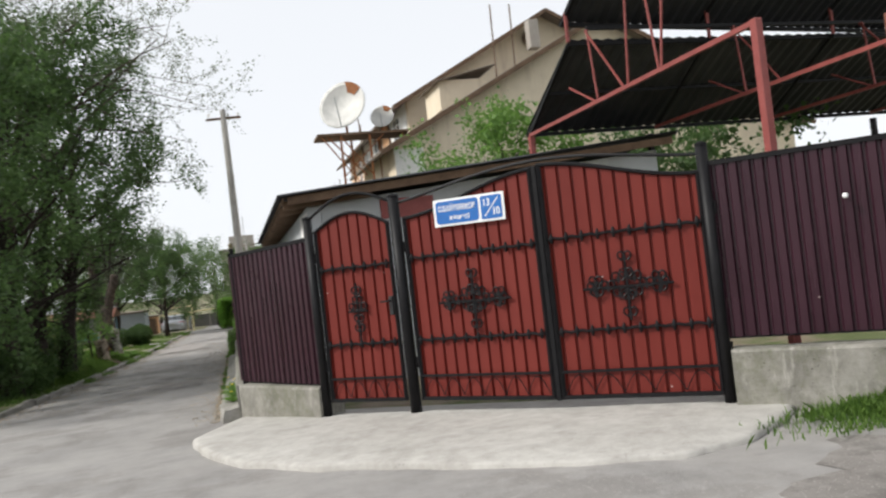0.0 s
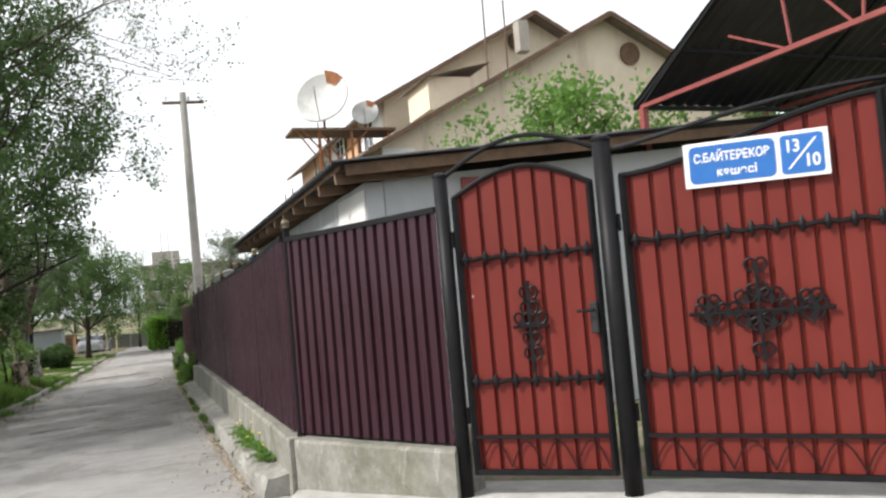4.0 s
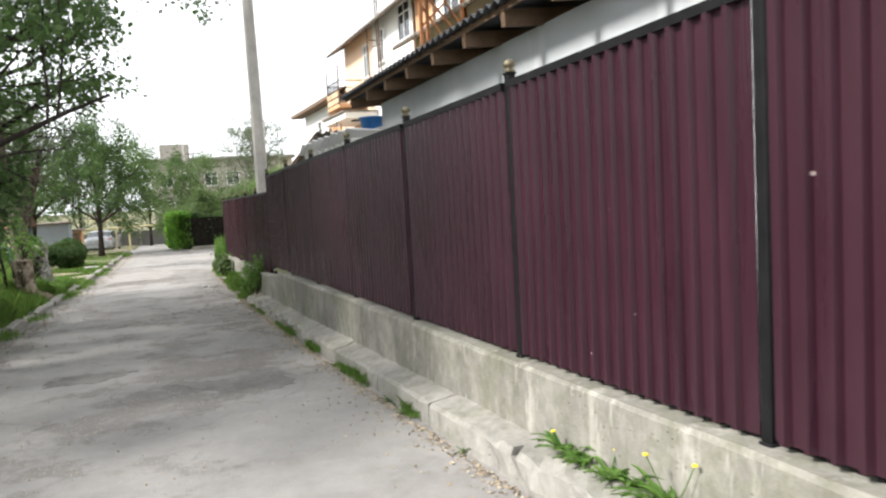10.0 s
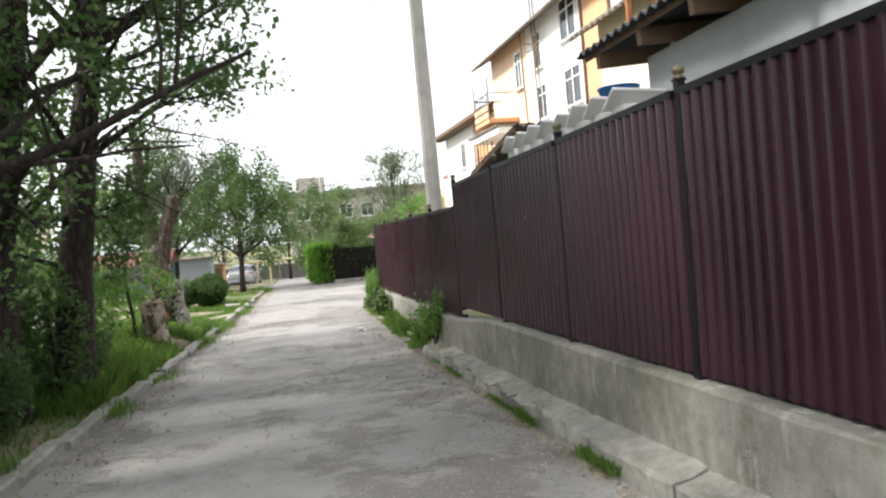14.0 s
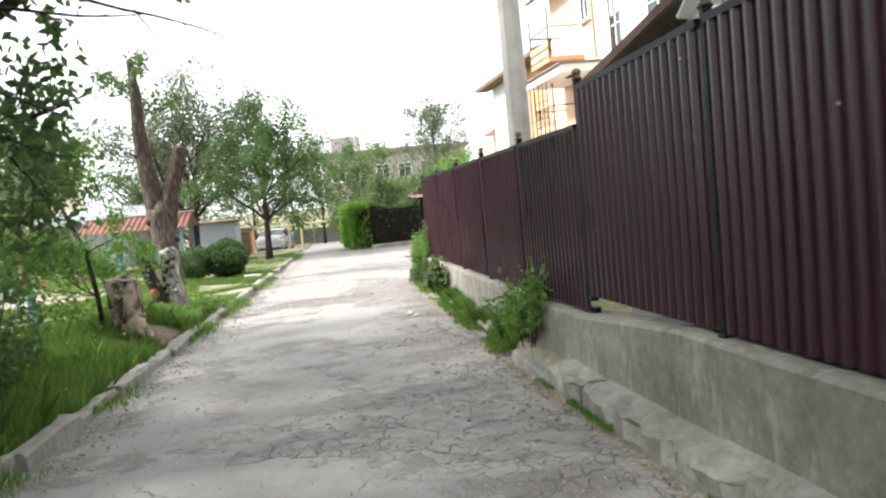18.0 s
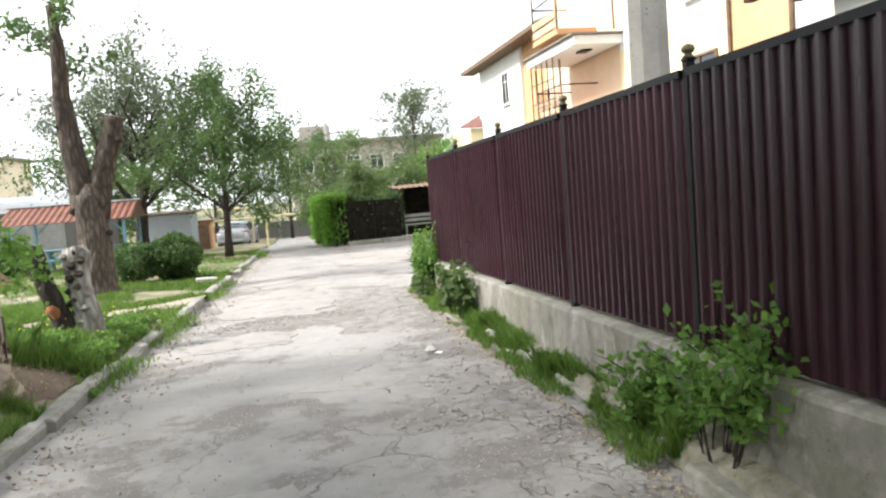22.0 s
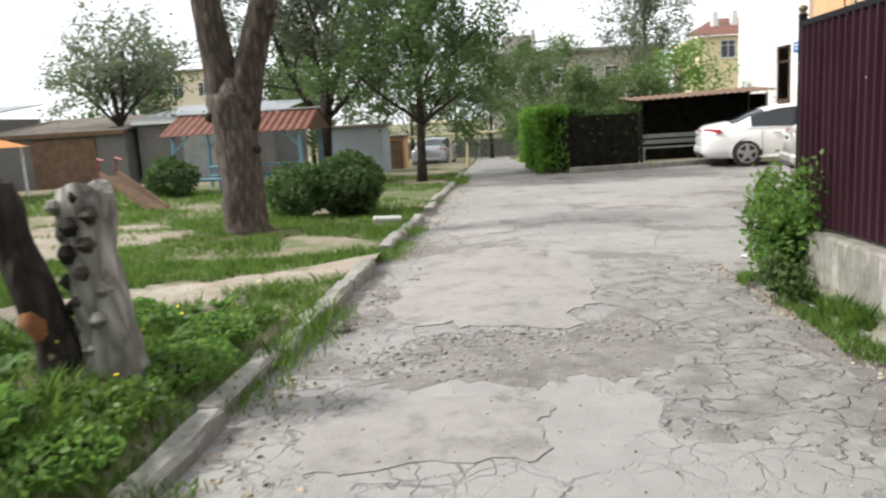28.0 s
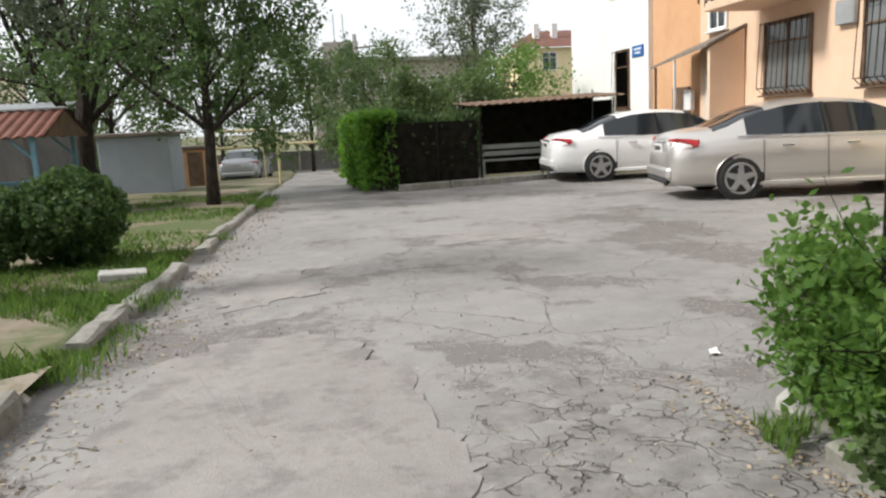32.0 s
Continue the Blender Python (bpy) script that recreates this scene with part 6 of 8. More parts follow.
# added elm, trunk out of view, that throws shade on the fence and lane
tree("elm_tree", (-5.9, 16.0, gz(-5.9, 16.0) - 0.1), [(0, 0, 0, 0.26), (0, 0, 0.6, 0.2), (0.05, 0.1, 1.8, 0.17), (0.0, 0.2, 3.4, 0.14), (0.1, 0.2, 5.2, 0.09)],
     ring_limbs(2, 5, 2.4, 0.07, 0.5, 213) + ring_limbs(3, 6, 2.6, 0.06, 0.5, 214, 0.5) + ring_limbs(4, 6, 2.4, 0.05, 0.6, 215), LEAF_DARK, 0.065, 24000, 0.16, "dark elm added beside the lane to shade the fence", BARK_DARK, 221, 2, 3, 0.01, clear=True)


def rough_log(name, pts, radii, mat, label, category, cut=True, n=16, seed=0, amp=0.12):
    """A standing piece of trunk with a lumpy skin and a broken or sawn top."""
    s = Shape()
    fine, rad = [], []
    for i in range(len(pts) - 1):
        for k in range(5):
            f = k / 5
            fine.append(tuple(a + (b - a) * f for a, b in zip(pts[i], pts[i + 1])))
            rad.append(radii[i] + (radii[i + 1] - radii[i]) * f)
    fine.append(pts[-1])
    rad.append(radii[-1])
    s.tube(fine, rad, n)
    for i, v in enumerate(s.v):
        ring = fine[min(i // n, len(fine) - 1)]
        d = Vector(v) - Vector(ring)
        d.z *= 0.2
        f = amp * noise.noise((v[0] * 5 + seed, v[1] * 5, v[2] * 2.2)) + amp * 0.7 * noise.noise((v[0] * 14 + seed, v[1] * 14, v[2] * 5))
        up = 0.10 * noise.noise((v[0] * 9, v[1] * 9, seed)) if i // n == len(fine) - 1 and cut else 0
        s.v[i] = tuple(Vector(v) + d * f * 2.4 + Vector((0, 0, up)))
    return s


# pollarded old trunk with two cut limbs
pol = empty("pollarded_tree", "thick pollarded tree with two sawn limbs and rough bark", "tree", (-5.55, 36.2, gz(-5.5, 36.2) - 0.1))
part("trunk", rough_log("", [(0, 0, 0), (0, 0, 0.25), (0, 0.02, 0.9), (-0.02, 0.05, 1.5), (-0.03, 0.1, 1.95), (-0.02, 0.1, 2.2)], [0.42, 0.31, 0.27, 0.29, 0.31, 0.16], None, "", "", False, 26, 3, 0.09), BARK, pol, smooth=True)
part("limb", rough_log("", [(-0.06, 0.08, 1.55), (-0.17, 0.15, 2.35), (-0.28, 0.2, 3.1), (-0.36, 0.25, 3.9), (-0.34, 0.3, 4.8), (-0.38, 0.3, 5.6)], [0.25, 0.22, 0.19, 0.16, 0.13, 0.09], None, "", "", False, 20, 12, 0.09), BARK_MID, pol, smooth=True)
part("limb", rough_log("", [(0.05, 0.08, 1.55), (0.22, 0.15, 2.35), (0.42, 0.2, 2.95), (0.56, 0.2, 3.45)], [0.24, 0.21, 0.18, 0.17], None, "", "", False, 20, 14, 0.09), BARK_MID, pol, smooth=True)
part("cut_face", Shape().lathe([(0.165, 0), (0.16, 0.012)], pose(0.57, 0.2, 3.45, 0, 12, 0), 14), CUT_WOOD, pol)
for k, (x, y, z, r) in enumerate(((0.30, -0.12, 1.25, 0.06), (-0.30, -0.1, 1.7, 0.07), (0.62, 0.05, 3.0, 0.06), (-0.45, 0.1, 3.3, 0.05))):
    part("burl", Shape().lathe([(r * 0.4, -r), (r, -r * 0.4), (r * 1.05, r * 0.2), (r * 0.6, r * 0.9)], Matrix.Translation((x, y, z)), 9), BARK_DARK, pol, smooth=True)
_rng = np.random.default_rng(8)
_s, _tips = Shape(), []
for k, (a, l) in enumerate(((0.3, 0.9), (1.4, 0.8), (2.4, 1.0), (4.0, 0.9), (5.2, 0.9))):
    branch(_s, random.Random(k + 60), (-0.34, 0.3, 4.2 + 0.2 * k), (math.cos(a), math.sin(a), 0.7), l, 0.02, 1, _tips, 0.05, 5, 3)
part("shoot", _s, BARK_DARK, pol)
_t = np.array(_tips)
part("shoot_leaves", leaf_mesh("shoot_leaves", _t[_rng.integers(0, len(_t), 900)] + _rng.normal(size=(900, 3)) * 0.08, 0.07, LEAF_DARK, _rng), None, pol)


st = empty("tree_stump", "broad sawn tree stump with peeling bark", "stump", (-4.28, 26.92, gz(-4.28, 26.92) - 0.04))
st.scale = (1.06, 1.06, 0.97)
part("bark", rough_log("", [(0.03, 0, 0), (0.03, 0, 0.15), (0.01, 0, 0.4), (-0.02, 0, 0.76)], [0.20, 0.172, 0.158, 0.168], None, "", "", seed=2, n=30, amp=0.18), BARK_PEEL, st, smooth=True)
part("cut_face", Shape().lathe([(0.16, 0), (0.145, 0.02), (0.09, 0.012), (0.02, 0.02)], pose(-0.02, 0, 0.745, 3, 4, 0), 18), CUT_WOOD, st)
_r = random.Random(31)
for k in range(60):
    a, z = -3.3 + 3.6 * _r.random(), 0.06 + 0.66 * _r.random()
    w, h, o = _r.uniform(0.10, 0.2), _r.uniform(0.04, 0.10), _r.uniform(0.172, 0.188)
    quad = []
    for da, dz in ((-w, -h), (w * 0.9, -h * _r.uniform(0.6, 1)), (w * _r.uniform(0.5, 1), h), (-w * _r.uniform(0.4, 1), h * _r.uniform(0.7, 1.1))):
        quad.append((o * math.cos(a + da) + 0.01 - 0.03 * z, o * math.sin(a + da), max(0.03, min(0.75, z + dz))))
    part("bark_plate", Shape().prism(quad, (-0.05 * math.cos(a), -0.05 * math.sin(a), 0)), (BARK_PEEL, BARK_PEEL, BARK_RED, BARK_MID)[k % 4], st)
bs = empty("broken_trunk", "charred leaning broken trunk with exposed orange wood", "stump", (-4.42, 29.62, gz(-4.42, 29.62) - 0.06))
bs.scale = (1.1, 1.1, 1.0)
part("trunk", rough_log("", [(0, 0, 0), (-0.03, 0, 0.2), (-0.11, 0, 0.55), (-0.17, 0.0, 0.82), (-0.21, 0, 1.06)], [0.15, 0.095, 0.09, 0.085, 0.07], None, "", "", seed=5, amp=0.2), BARK_DARK, bs, smooth=True)
part("bare_wood", rough_log("", [(-0.03, -0.05, 0.16), (-0.07, -0.05, 0.34), (-0.12, -0.05, 0.54)], [0.02, 0.062, 0.02], None, "", "", seed=3, n=12, amp=0.35), RUST, bs, "exposed orange-brown wood", smooth=True)
part("bare_wood", rough_log("", [(0.0, -0.085, 0.1), (-0.01, -0.08, 0.16), (-0.03, -0.075, 0.22)], [0.015, 0.036, 0.012], None, "", "", seed=6, n=9, amp=0.25), CUT_WOOD, bs, smooth=True)
ws = empty("broken_trunk", "pale whitewashed broken trunk with knobbly burls", "stump", (-4.18, 29.72, gz(-4.18, 29.72) - 0.05))
ws.scale = (1.25, 1.25, 1.0)
part("trunk", rough_log("", [(0.0, 0, 0), (0.0, 0, 0.15), (-0.03, 0, 0.5), (-0.05, 0, 1.02)], [0.13, 0.11, 0.105, 0.10], None, "", "", seed=9, amp=0.22, n=26), BARK_WHITE, ws, smooth=True)
for k in range(19):
    a, z = -0.6 - 2.4 * ((k * 0.617 + 0.2) % 1), 0.12 + 0.047 * k
    r = 0.03 + 0.018 * ((k * 0.731) % 1)
    part("burl", rough_log("", [(0, 0, -r), (0, 0, 0), (0, 0, r)], [r * 0.5, r, r * 0.5], None, "", "", False, 9, k * 1.7, 0.3), (BARK_DARK, BARK, BARK_WHITE)[k % 3], ws, smooth=True).matrix_basis = Matrix.Translation((0.10 * math.cos(a) - 0.02 - 0.06 * z, 0.10 * math.sin(a), z))
# sapling by the stump
tree("sapling", (-4.64, 27.2, gz(-4.64, 27.2) - 0.05), [(0, 0, 0, 0.035), (-0.03, 0, 0.5, 0.03), (-0.10, 0, 1.05, 0.026), (-0.36, 0, 1.75, 0.02), (-0.75, 0, 2.25, 0.012)],
     [(1, (-0.8, 0.3, 0.6), 0.8, 0.012), (2, (-0.9, -0.3, 0.3), 1.1, 0.013), (2, (0.8, 0.1, 0.5), 0.6, 0.012), (2, (-0.6, 0.8, 0.3), 0.9, 0.012), (3, (-0.9, 0.2, 0.0), 1.0, 0.011), (3, (0.5, 0.4, 0.5), 0.6, 0.01), (4, (-0.7, 0, 0.8), 0.7, 0.008), (2, (-0.9, -0.5, 0.1), 1.0, 0.011), (1, (-0.9, 0.6, 0.35), 0.9, 0.01), (3, (-0.8, -0.5, -0.1), 0.9, 0.01), (1, (-0.7, -0.6, 0.2), 0.8, 0.01), (2, (0.3, -0.8, 0.3), 0.6, 0.01), (1, (0.2, 0.9, 0.4), 0.7, 0.01), (3, (0.3, -0.6, 0.4), 0.7, 0.01), (4, (-0.2, 0.7, 0.4), 0.7, 0.008)], LEAF_BRIGHT, 0.042, 6200, 0.08, "leaning green sapling beside the stump", BARK_DARK, 51, 2, 3, 0.03)
tree("sapling", (-7.9, 31.4, gz(-8, 31) - 0.05), [(0, 0, 0, 0.04), (0.05, 0, 0.7, 0.035), (0.1, 0, 1.5, 0.02), (0.1, 0, 2.1, 0.012)], ring_limbs(1, 4, 1.0, 0.02, 0.6, 77) + ring_limbs(2, 4, 0.8, 0.014, 0.8, 78), LEAF_MID, 0.06, 1500, 0.1, "thin young tree in the garden", BARK_DARK, 71, 1, 3, 0.02)
# crowns farther along
tree("willow_tree", (-6.6, 47.0, -0.95), [(0, 0, 0, 0.26), (0, 0, 0.9, 0.2), (0.05, 0, 1.7, 0.19), (0.1, 0.1, 2.5, 0.12)],
     ring_limbs(2, 6, 3.4, 0.09, 1.3, 83) + ring_limbs(3, 5, 3.4, 0.08, 1.8, 84, 0.5), LEAF_WILLOW, 0.07, 17000, 0.17, "grey-green willow with several steep stems", BARK_DARK, 81, 2, 4, -0.02)
tree("street_tree", (-3.75, 44.7, -0.93), [(0, 0, 0, 0.15), (0.02, 0, 0.7, 0.11), (0.05, 0, 1.5, 0.10), (0.05, 0, 2.3, 0.07), (0.1, 0, 3.6, 0.04)],
     ring_limbs(2, 6, 2.2, 0.05, 0.7, 93) + ring_limbs(3, 6, 2.2, 0.045, 1.0, 94, 0.5) + ring_limbs(4, 4, 1.6, 0.03, 1.5, 95), LEAF_DARK, 0.065, 17000, 0.15, "young round-crowned tree at the kerb", BARK_DARK, 91, 2, 3, 0.02)
for x, y, h, sd in ((-1.6, 73, 1.3, 1), (-6.6, 74, 1.5, 2), (-8.4, 57, 1.0, 3), (0.9, 76, 1.4, 4), (-10.5, 63, 1.3, 5), (-4.0, 80, 1.6, 6), (2.2, 70, 1.2, 7)):
    tree("street_tree", (x, y, gz(x, y) - 0.1), [(0, 0, 0, 0.13), (0, 0, 1.0 * h, 0.10), (0.05, 0, 2.2 * h, 0.08), (0.1, 0, 3.6 * h, 0.04)], ring_limbs(1, 5, 2.1 * h, 0.05, 0.8, sd) + ring_limbs(2, 6, 2.2 * h, 0.045, 1.0, sd + 9, 0.5) + ring_limbs(3, 4, 1.6 * h, 0.03, 1.5, sd + 19), LEAF_MID if sd % 2 else LEAF_DARK, 0.10, 5500, 0.2, "leafy tree farther along the lane", BARK_DARK, 100 + sd, 2, 3, 0.02)
tree("poplar_tree", (5.0, 60.0, ground_z(60) - 0.1), [(0, 0, 0, 0.2), (0, 0, 1.5, 0.15), (0, 0, 3.0, 0.11), (0, 0, 5.0, 0.06), (0, 0, 6.3, 0.03)], ring_limbs(1, 5, 3.0, 0.05, 2.6, 120) + ring_limbs(2, 6, 2.8, 0.05, 2.8, 121, 0.4) + ring_limbs(3, 5, 1.9, 0.03, 3.0, 122), LEAF_GREY, 0.085, 7000, 0.13, "tall slender silvery tree behind the shelter", BARK, 119, 2, 4, -0.05)
for x, y, w, h, n, leaf, sd in ((1.0, 51.0, 1.3, 2.4, 7000, LEAF_MID, 1), (3.0, 52.5, 1.4, 2.5, 6000, LEAF_MID, 2), (5.2, 55.0, 1.5, 3.8, 5000, LEAF_BRIGHT, 3), (-0.3, 55, 1.1, 1.8, 3000, LEAF_MID, 4)):
    tree("garden_tree", (x, y, ground_z(y) - 0.08), [(0, 0, 0, 0.08), (0, 0, 0.8, 0.07), (0, 0, h * 0.5, 0.05), (0, 0, h * 0.75, 0.03)], ring_limbs(1, 6, w, 0.03, 0.6, sd + 130) + ring_limbs(2, 6, w, 0.03, 0.8, sd + 140, 0.5) + ring_limbs(3, 5, w * 0.7, 0.02, 1.2, sd + 150), leaf, 0.08, n, 0.16, "dense green tree behind the hedge", BARK_DARK, 130 + sd, 2, 3, 0.03)
tree("pollarded_tree", (-14.3, 51.0, gz(-14.3, 51.0) - 0.1), [(0, 0, 0, 0.35), (0, 0, 1.2, 0.32), (0.05, 0, 2.0, 0.36)], ring_limbs(2, 8, 2.6, 0.05, 1.8, 160) + ring_limbs(2, 6, 2.6, 0.05, 3.0, 161), LEAF_GREY, 0.08, 6500, 0.16, "pollarded willow with a brush of thin shoots", BARK_DARK, 159, 1, 4, 0.0)
for x, y, sd in ((-17, 58, 1), (-22, 50, 2), (-12, 62, 3), (-27, 44, 4), (-30, 58, 5)):
    tree("garden_tree", (x, y, gz(x, y) - 0.08), [(0, 0, 0, 0.16), (0, 0, 1.6, 0.12), (0, 0, 3.0, 0.08)], ring_limbs(1, 5, 2.2, 0.06, 0.9, sd + 170) + ring_limbs(2, 6, 2.3, 0.05, 1.2, sd + 180), LEAF_DARK if sd % 2 else LEAF_MID, 0.12, 3500, 0.25, "leafy tree behind the garages", BARK_DARK, 170 + sd, 2, 3, 0.02)
# the tree behind the gates
tree("garden_tree", (5.6, 14.2, -0.3), [(0, 0, 0, 0.09), (0, 0, 1.6, 0.07), (0.1, 0, 2.6, 0.05), (0.1, 0, 3.3, 0.03)], ring_limbs(1, 5, 1.7, 0.03, 0.9, 190) + ring_limbs(2, 6, 1.7, 0.03, 0.9, 191, 0.5) + ring_limbs(3, 5, 1.2, 0.02, 1.3, 192), LEAF_BRIGHT, 0.07, 6000, 0.14, "bright green fruit tree behind the gates", BARK_DARK, 189, 2, 3, 0.02)
tree("garden_tree", (9.0, 13.6, -0.3), [(0, 0, 0, 0.09), (0, 0, 1.4, 0.07), (0.1, 0, 2.2, 0.05)], ring_limbs(1, 5, 1.7, 0.03, 0.7, 195) + ring_limbs(2, 6, 1.6, 0.03, 0.9, 196, 0.5), LEAF_DARK, 0.08, 11000, 0.2, "green tree behind the carport", BARK_DARK, 194, 2, 3, 0.02)


def bush(at, rx, ry, h, count, size, leaf, label, seed, name="bush", low=0.05, twigs=9):
    """A rounded shrub: stems, and leaves thickest near its uneven outside."""
    rng, rnd = np.random.default_rng(seed), random.Random(seed)
    e = empty(name, label, "bush", at)
    for k in range(twigs):
        a, f = rnd.uniform(0, 6.28), rnd.uniform(0.3, 0.85)
        top = (rx * f * math.cos(a), ry * f * math.sin(a), h * rnd.uniform(0.55, 0.95))
        part("stem", Shape().tube([(0.05 * math.cos(a), 0.05 * math.sin(a), -0.05), (top[0] * 0.4, top[1] * 0.4, top[2] * 0.5), top], [0.018, 0.012, 0.004], 5, caps=False), BARK_DARK, e)
    u = rng.normal(size=(count, 3))
    u /= np.linalg.norm(u, axis=1)[:, None]
    lump = np.array([1 + 0.28 * noise.noise((v[0] * 1.7 + seed, v[1] * 1.7, v[2] * 1.7)) + 0.14 * noise.noise((v[0] * 4, v[1] * 4 + seed, v[2] * 4)) for v in u])
    r = lump * rng.uniform(0.45, 1.0, count) ** 0.45
    p = u * r[:, None] * np.array([rx, ry, h * 0.52]) + np.array([0, 0, h * 0.5 + low])
    p = p[p[:, 2] > 0.02]
    part("leaves", leaf_mesh("leaves", p, size, leaf, rng), None, e)
    return e


def shrub(at, n, length, count, size, leaf, label, seed, lean=(0, 0), spread=0.035, wide=0.3):
    """A loose shrub of rising shoots with leaves along them and uneven tips."""
    rng, rnd = np.random.default_rng(seed), random.Random(seed)
    e = empty("bush", label, "bush", at)
    tips = []
    for k in range(n):
        a = rnd.uniform(0, 6.28)
        s = Shape()
        branch(s, rnd, (0.05 * math.cos(a), 0.12 * math.sin(a), -0.03), (0.22 * math.cos(a) + lean[0], 0.45 * math.sin(a) + lean[1], rnd.uniform(0.9, 1.6)), length * rnd.uniform(0.5, 1.1), 0.006, 1, tips, 0.0, 6, 3, 0.12)
        part("stem", s, BARK_DARK, e)
    t = np.array(tips)
    p = t[rng.integers(0, len(t), count)] + rng.normal(size=(count, 3)) * spread
    p = p[(p[:, 2] > 0.01) & (np.abs(p[:, 0]) < wide)]
    part("leaves", leaf_mesh("leaves", p, size, leaf, rng), None, e)
    return e


bush((-4.45, 38.15, -0.8), 0.62, 0.6, 0.95, 8000, 0.045, LEAF_DARK, "clipped rounded green bush at the kerb", 201)
bush((-5.2, 37.95, -0.8), 0.5, 0.45, 0.85, 3000, 0.045, LEAF_DARK, "smaller loose bush with bare stems", 202)
bush((-9.4, 43.0, -0.85), 0.6, 0.6, 0.95, 2500, 0.06, LEAF_DARK, "round dark bush near the slide", 203)
shrub((0.12, 32.0, -0.74), 26, 0.74, 10500, 0.032, LEAF_BRIGHT, "leafy green bush at the end of the fence", 204, (-0.02, -0.02), 0.06, 0.25)
shrub((-0.13, 31.4, -0.72), 10, 0.26, 900, 0.03, LEAF_MID, "low green shoots at the fence foot", 205, (0, 0), 0.035, 0.14)
shrub((-0.10, 23.9, -0.52), 18, 0.66, 1900, 0.034, LEAF_BRIGHT, "green shrub growing against the plinth", 206, (0.0, 0), 0.035, 0.2)
shrub((-0.14, 24.5, -0.58), 12, 0.36, 800, 0.036, LEAF_BRIGHT, "low shrub growing against the plinth", 306, (-0.05, 0), 0.03, 0.16)
shrub((-0.14, 29.2, -0.62), 14, 0.42, 900, 0.06, LEAF_MID, "broad-leaved weed at the plinth", 207, (-0.05, 0), 0.035, 0.16)
for k, (x, y, rx, h, n) in enumerate(((-5.9, 22.9, 1.0, 2.1, 6000), (-6.4, 24.6, 0.9, 1.6, 4000), (-5.7, 18.0, 0.9, 1.6, 5200), (-6.6, 20.5, 1.2, 2.6, 6500), (-6.1, 16.2, 0.8, 1.2, 3500), (-6.8, 14.8, 0.9, 1.2, 3200), (-8.8, 28.0, 0.8, 0.9, 2200), (-10.5, 31.0, 0.8, 1.1, 2000), (-12.0, 35.5, 0.9, 1.2, 2000), (-7.4, 20.5, 1.0, 1.4, 2200), (-4.75, 23.6, 0.42, 1.0, 1500), (-4.6, 22.5, 0.36, 1.5, 1300), (-4.95, 24.7, 0.5, 1.1, 1300), (-4.85, 20.9, 0.5, 1.0, 2000), (-4.8, 19.6, 0.5, 0.9, 2000), (-4.9, 18.2, 0.55, 1.1, 2200), (-5.4, 21.6, 0.6, 1.5, 2200))):
    bush((x, y, gz(x, y) - 0.03), rx, rx, h, n, 0.07 if k < 10 else 0.045, LEAF_DARK if k < 6 or k > 9 else LEAF_MID, "dark undergrowth shrub in the garden" if k < 6 or k > 9 else "loose green shrub in the garden", 210 + k)
_r = random.Random(88)
for x, y, rx, h in ((-4.0, 29.2, 0.30, 0.24), (-3.98, 28.7, 0.26, 0.2), (-4.4, 28.75, 0.28, 0.2), (-3.92, 29.9, 0.28, 0.26), (-4.0, 30.5, 0.30, 0.24), (-4.9, 29.3, 0.35, 0.26), (-4.6, 28.9, 0.25, 0.2), (-4.5, 30.4, 0.33, 0.24), (-3.95, 31.1, 0.26, 0.18), (-5.3, 29.9, 0.4, 0.28), (-5.1, 28.3, 0.38, 0.26), (-4.05, 28.1, 0.2, 0.14), (-5.8, 28.9, 0.42, 0.28), (-4.9, 31.0, 0.3, 0.2), (-3.75, 27.4, 0.14, 0.1), (-5.5, 27.4, 0.4, 0.3)):
    bush((x, y, gz(x, y) - 0.03), rx, rx * _r.uniform(0.8, 1.3), h * _r.uniform(0.65, 1.0), int(1150 * rx * rx / 0.09), 0.03, LEAF_BRIGHT if _r.random() < 0.75 else GRASS, "low mound of leafy green weeds", int(x * -70 + y * 13), "weed_clump", 0.0, 5)
# clipped hedge at the turn of the lane
hedge = empty("hedge", "bright green clipped hedge at the turn", "hedge", (-0.35, 48.5, -0.9))
_g = np.random.default_rng(300)
_n = 14000
_q3 = np.c_[_g.uniform(-0.45, 0.3, _n), _g.uniform(-2.6, 3.0, _n), _g.uniform(0.05, 1.62, _n)]
_edge = _g.integers(0, 3, _n)
_q3[_edge == 0, 0] = -0.45 + _g.normal(size=(_edge == 0).sum()) * 0.06
_q3[_edge == 1, 2] = 1.6 + _g.normal(size=(_edge == 1).sum()) * 0.06
_q3[:, 0] += 0.10 * np.sin(_q3[:, 1] * 2.1)
part("leaves", leaf_mesh("leaves", _q3, 0.075, LEAF_HEDGE, _g), None, hedge)
# same hedge in darker leaves: shade behind the netting is put into their colour
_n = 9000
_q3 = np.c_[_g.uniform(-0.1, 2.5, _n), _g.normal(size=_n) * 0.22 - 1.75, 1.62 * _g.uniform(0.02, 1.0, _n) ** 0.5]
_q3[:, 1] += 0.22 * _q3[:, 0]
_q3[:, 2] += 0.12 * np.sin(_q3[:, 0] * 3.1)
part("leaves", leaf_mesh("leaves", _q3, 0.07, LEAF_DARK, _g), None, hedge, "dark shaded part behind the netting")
for k in range(14):
    y = -2.4 + 0.4 * k
    part("stem", Shape().tube([(0, y, 0), (0.05, y + 0.1, 0.7), (-0.1, y + 0.2, 1.4)], [0.02, 0.015, 0.005], 5, caps=False), BARK_DARK, hedge)


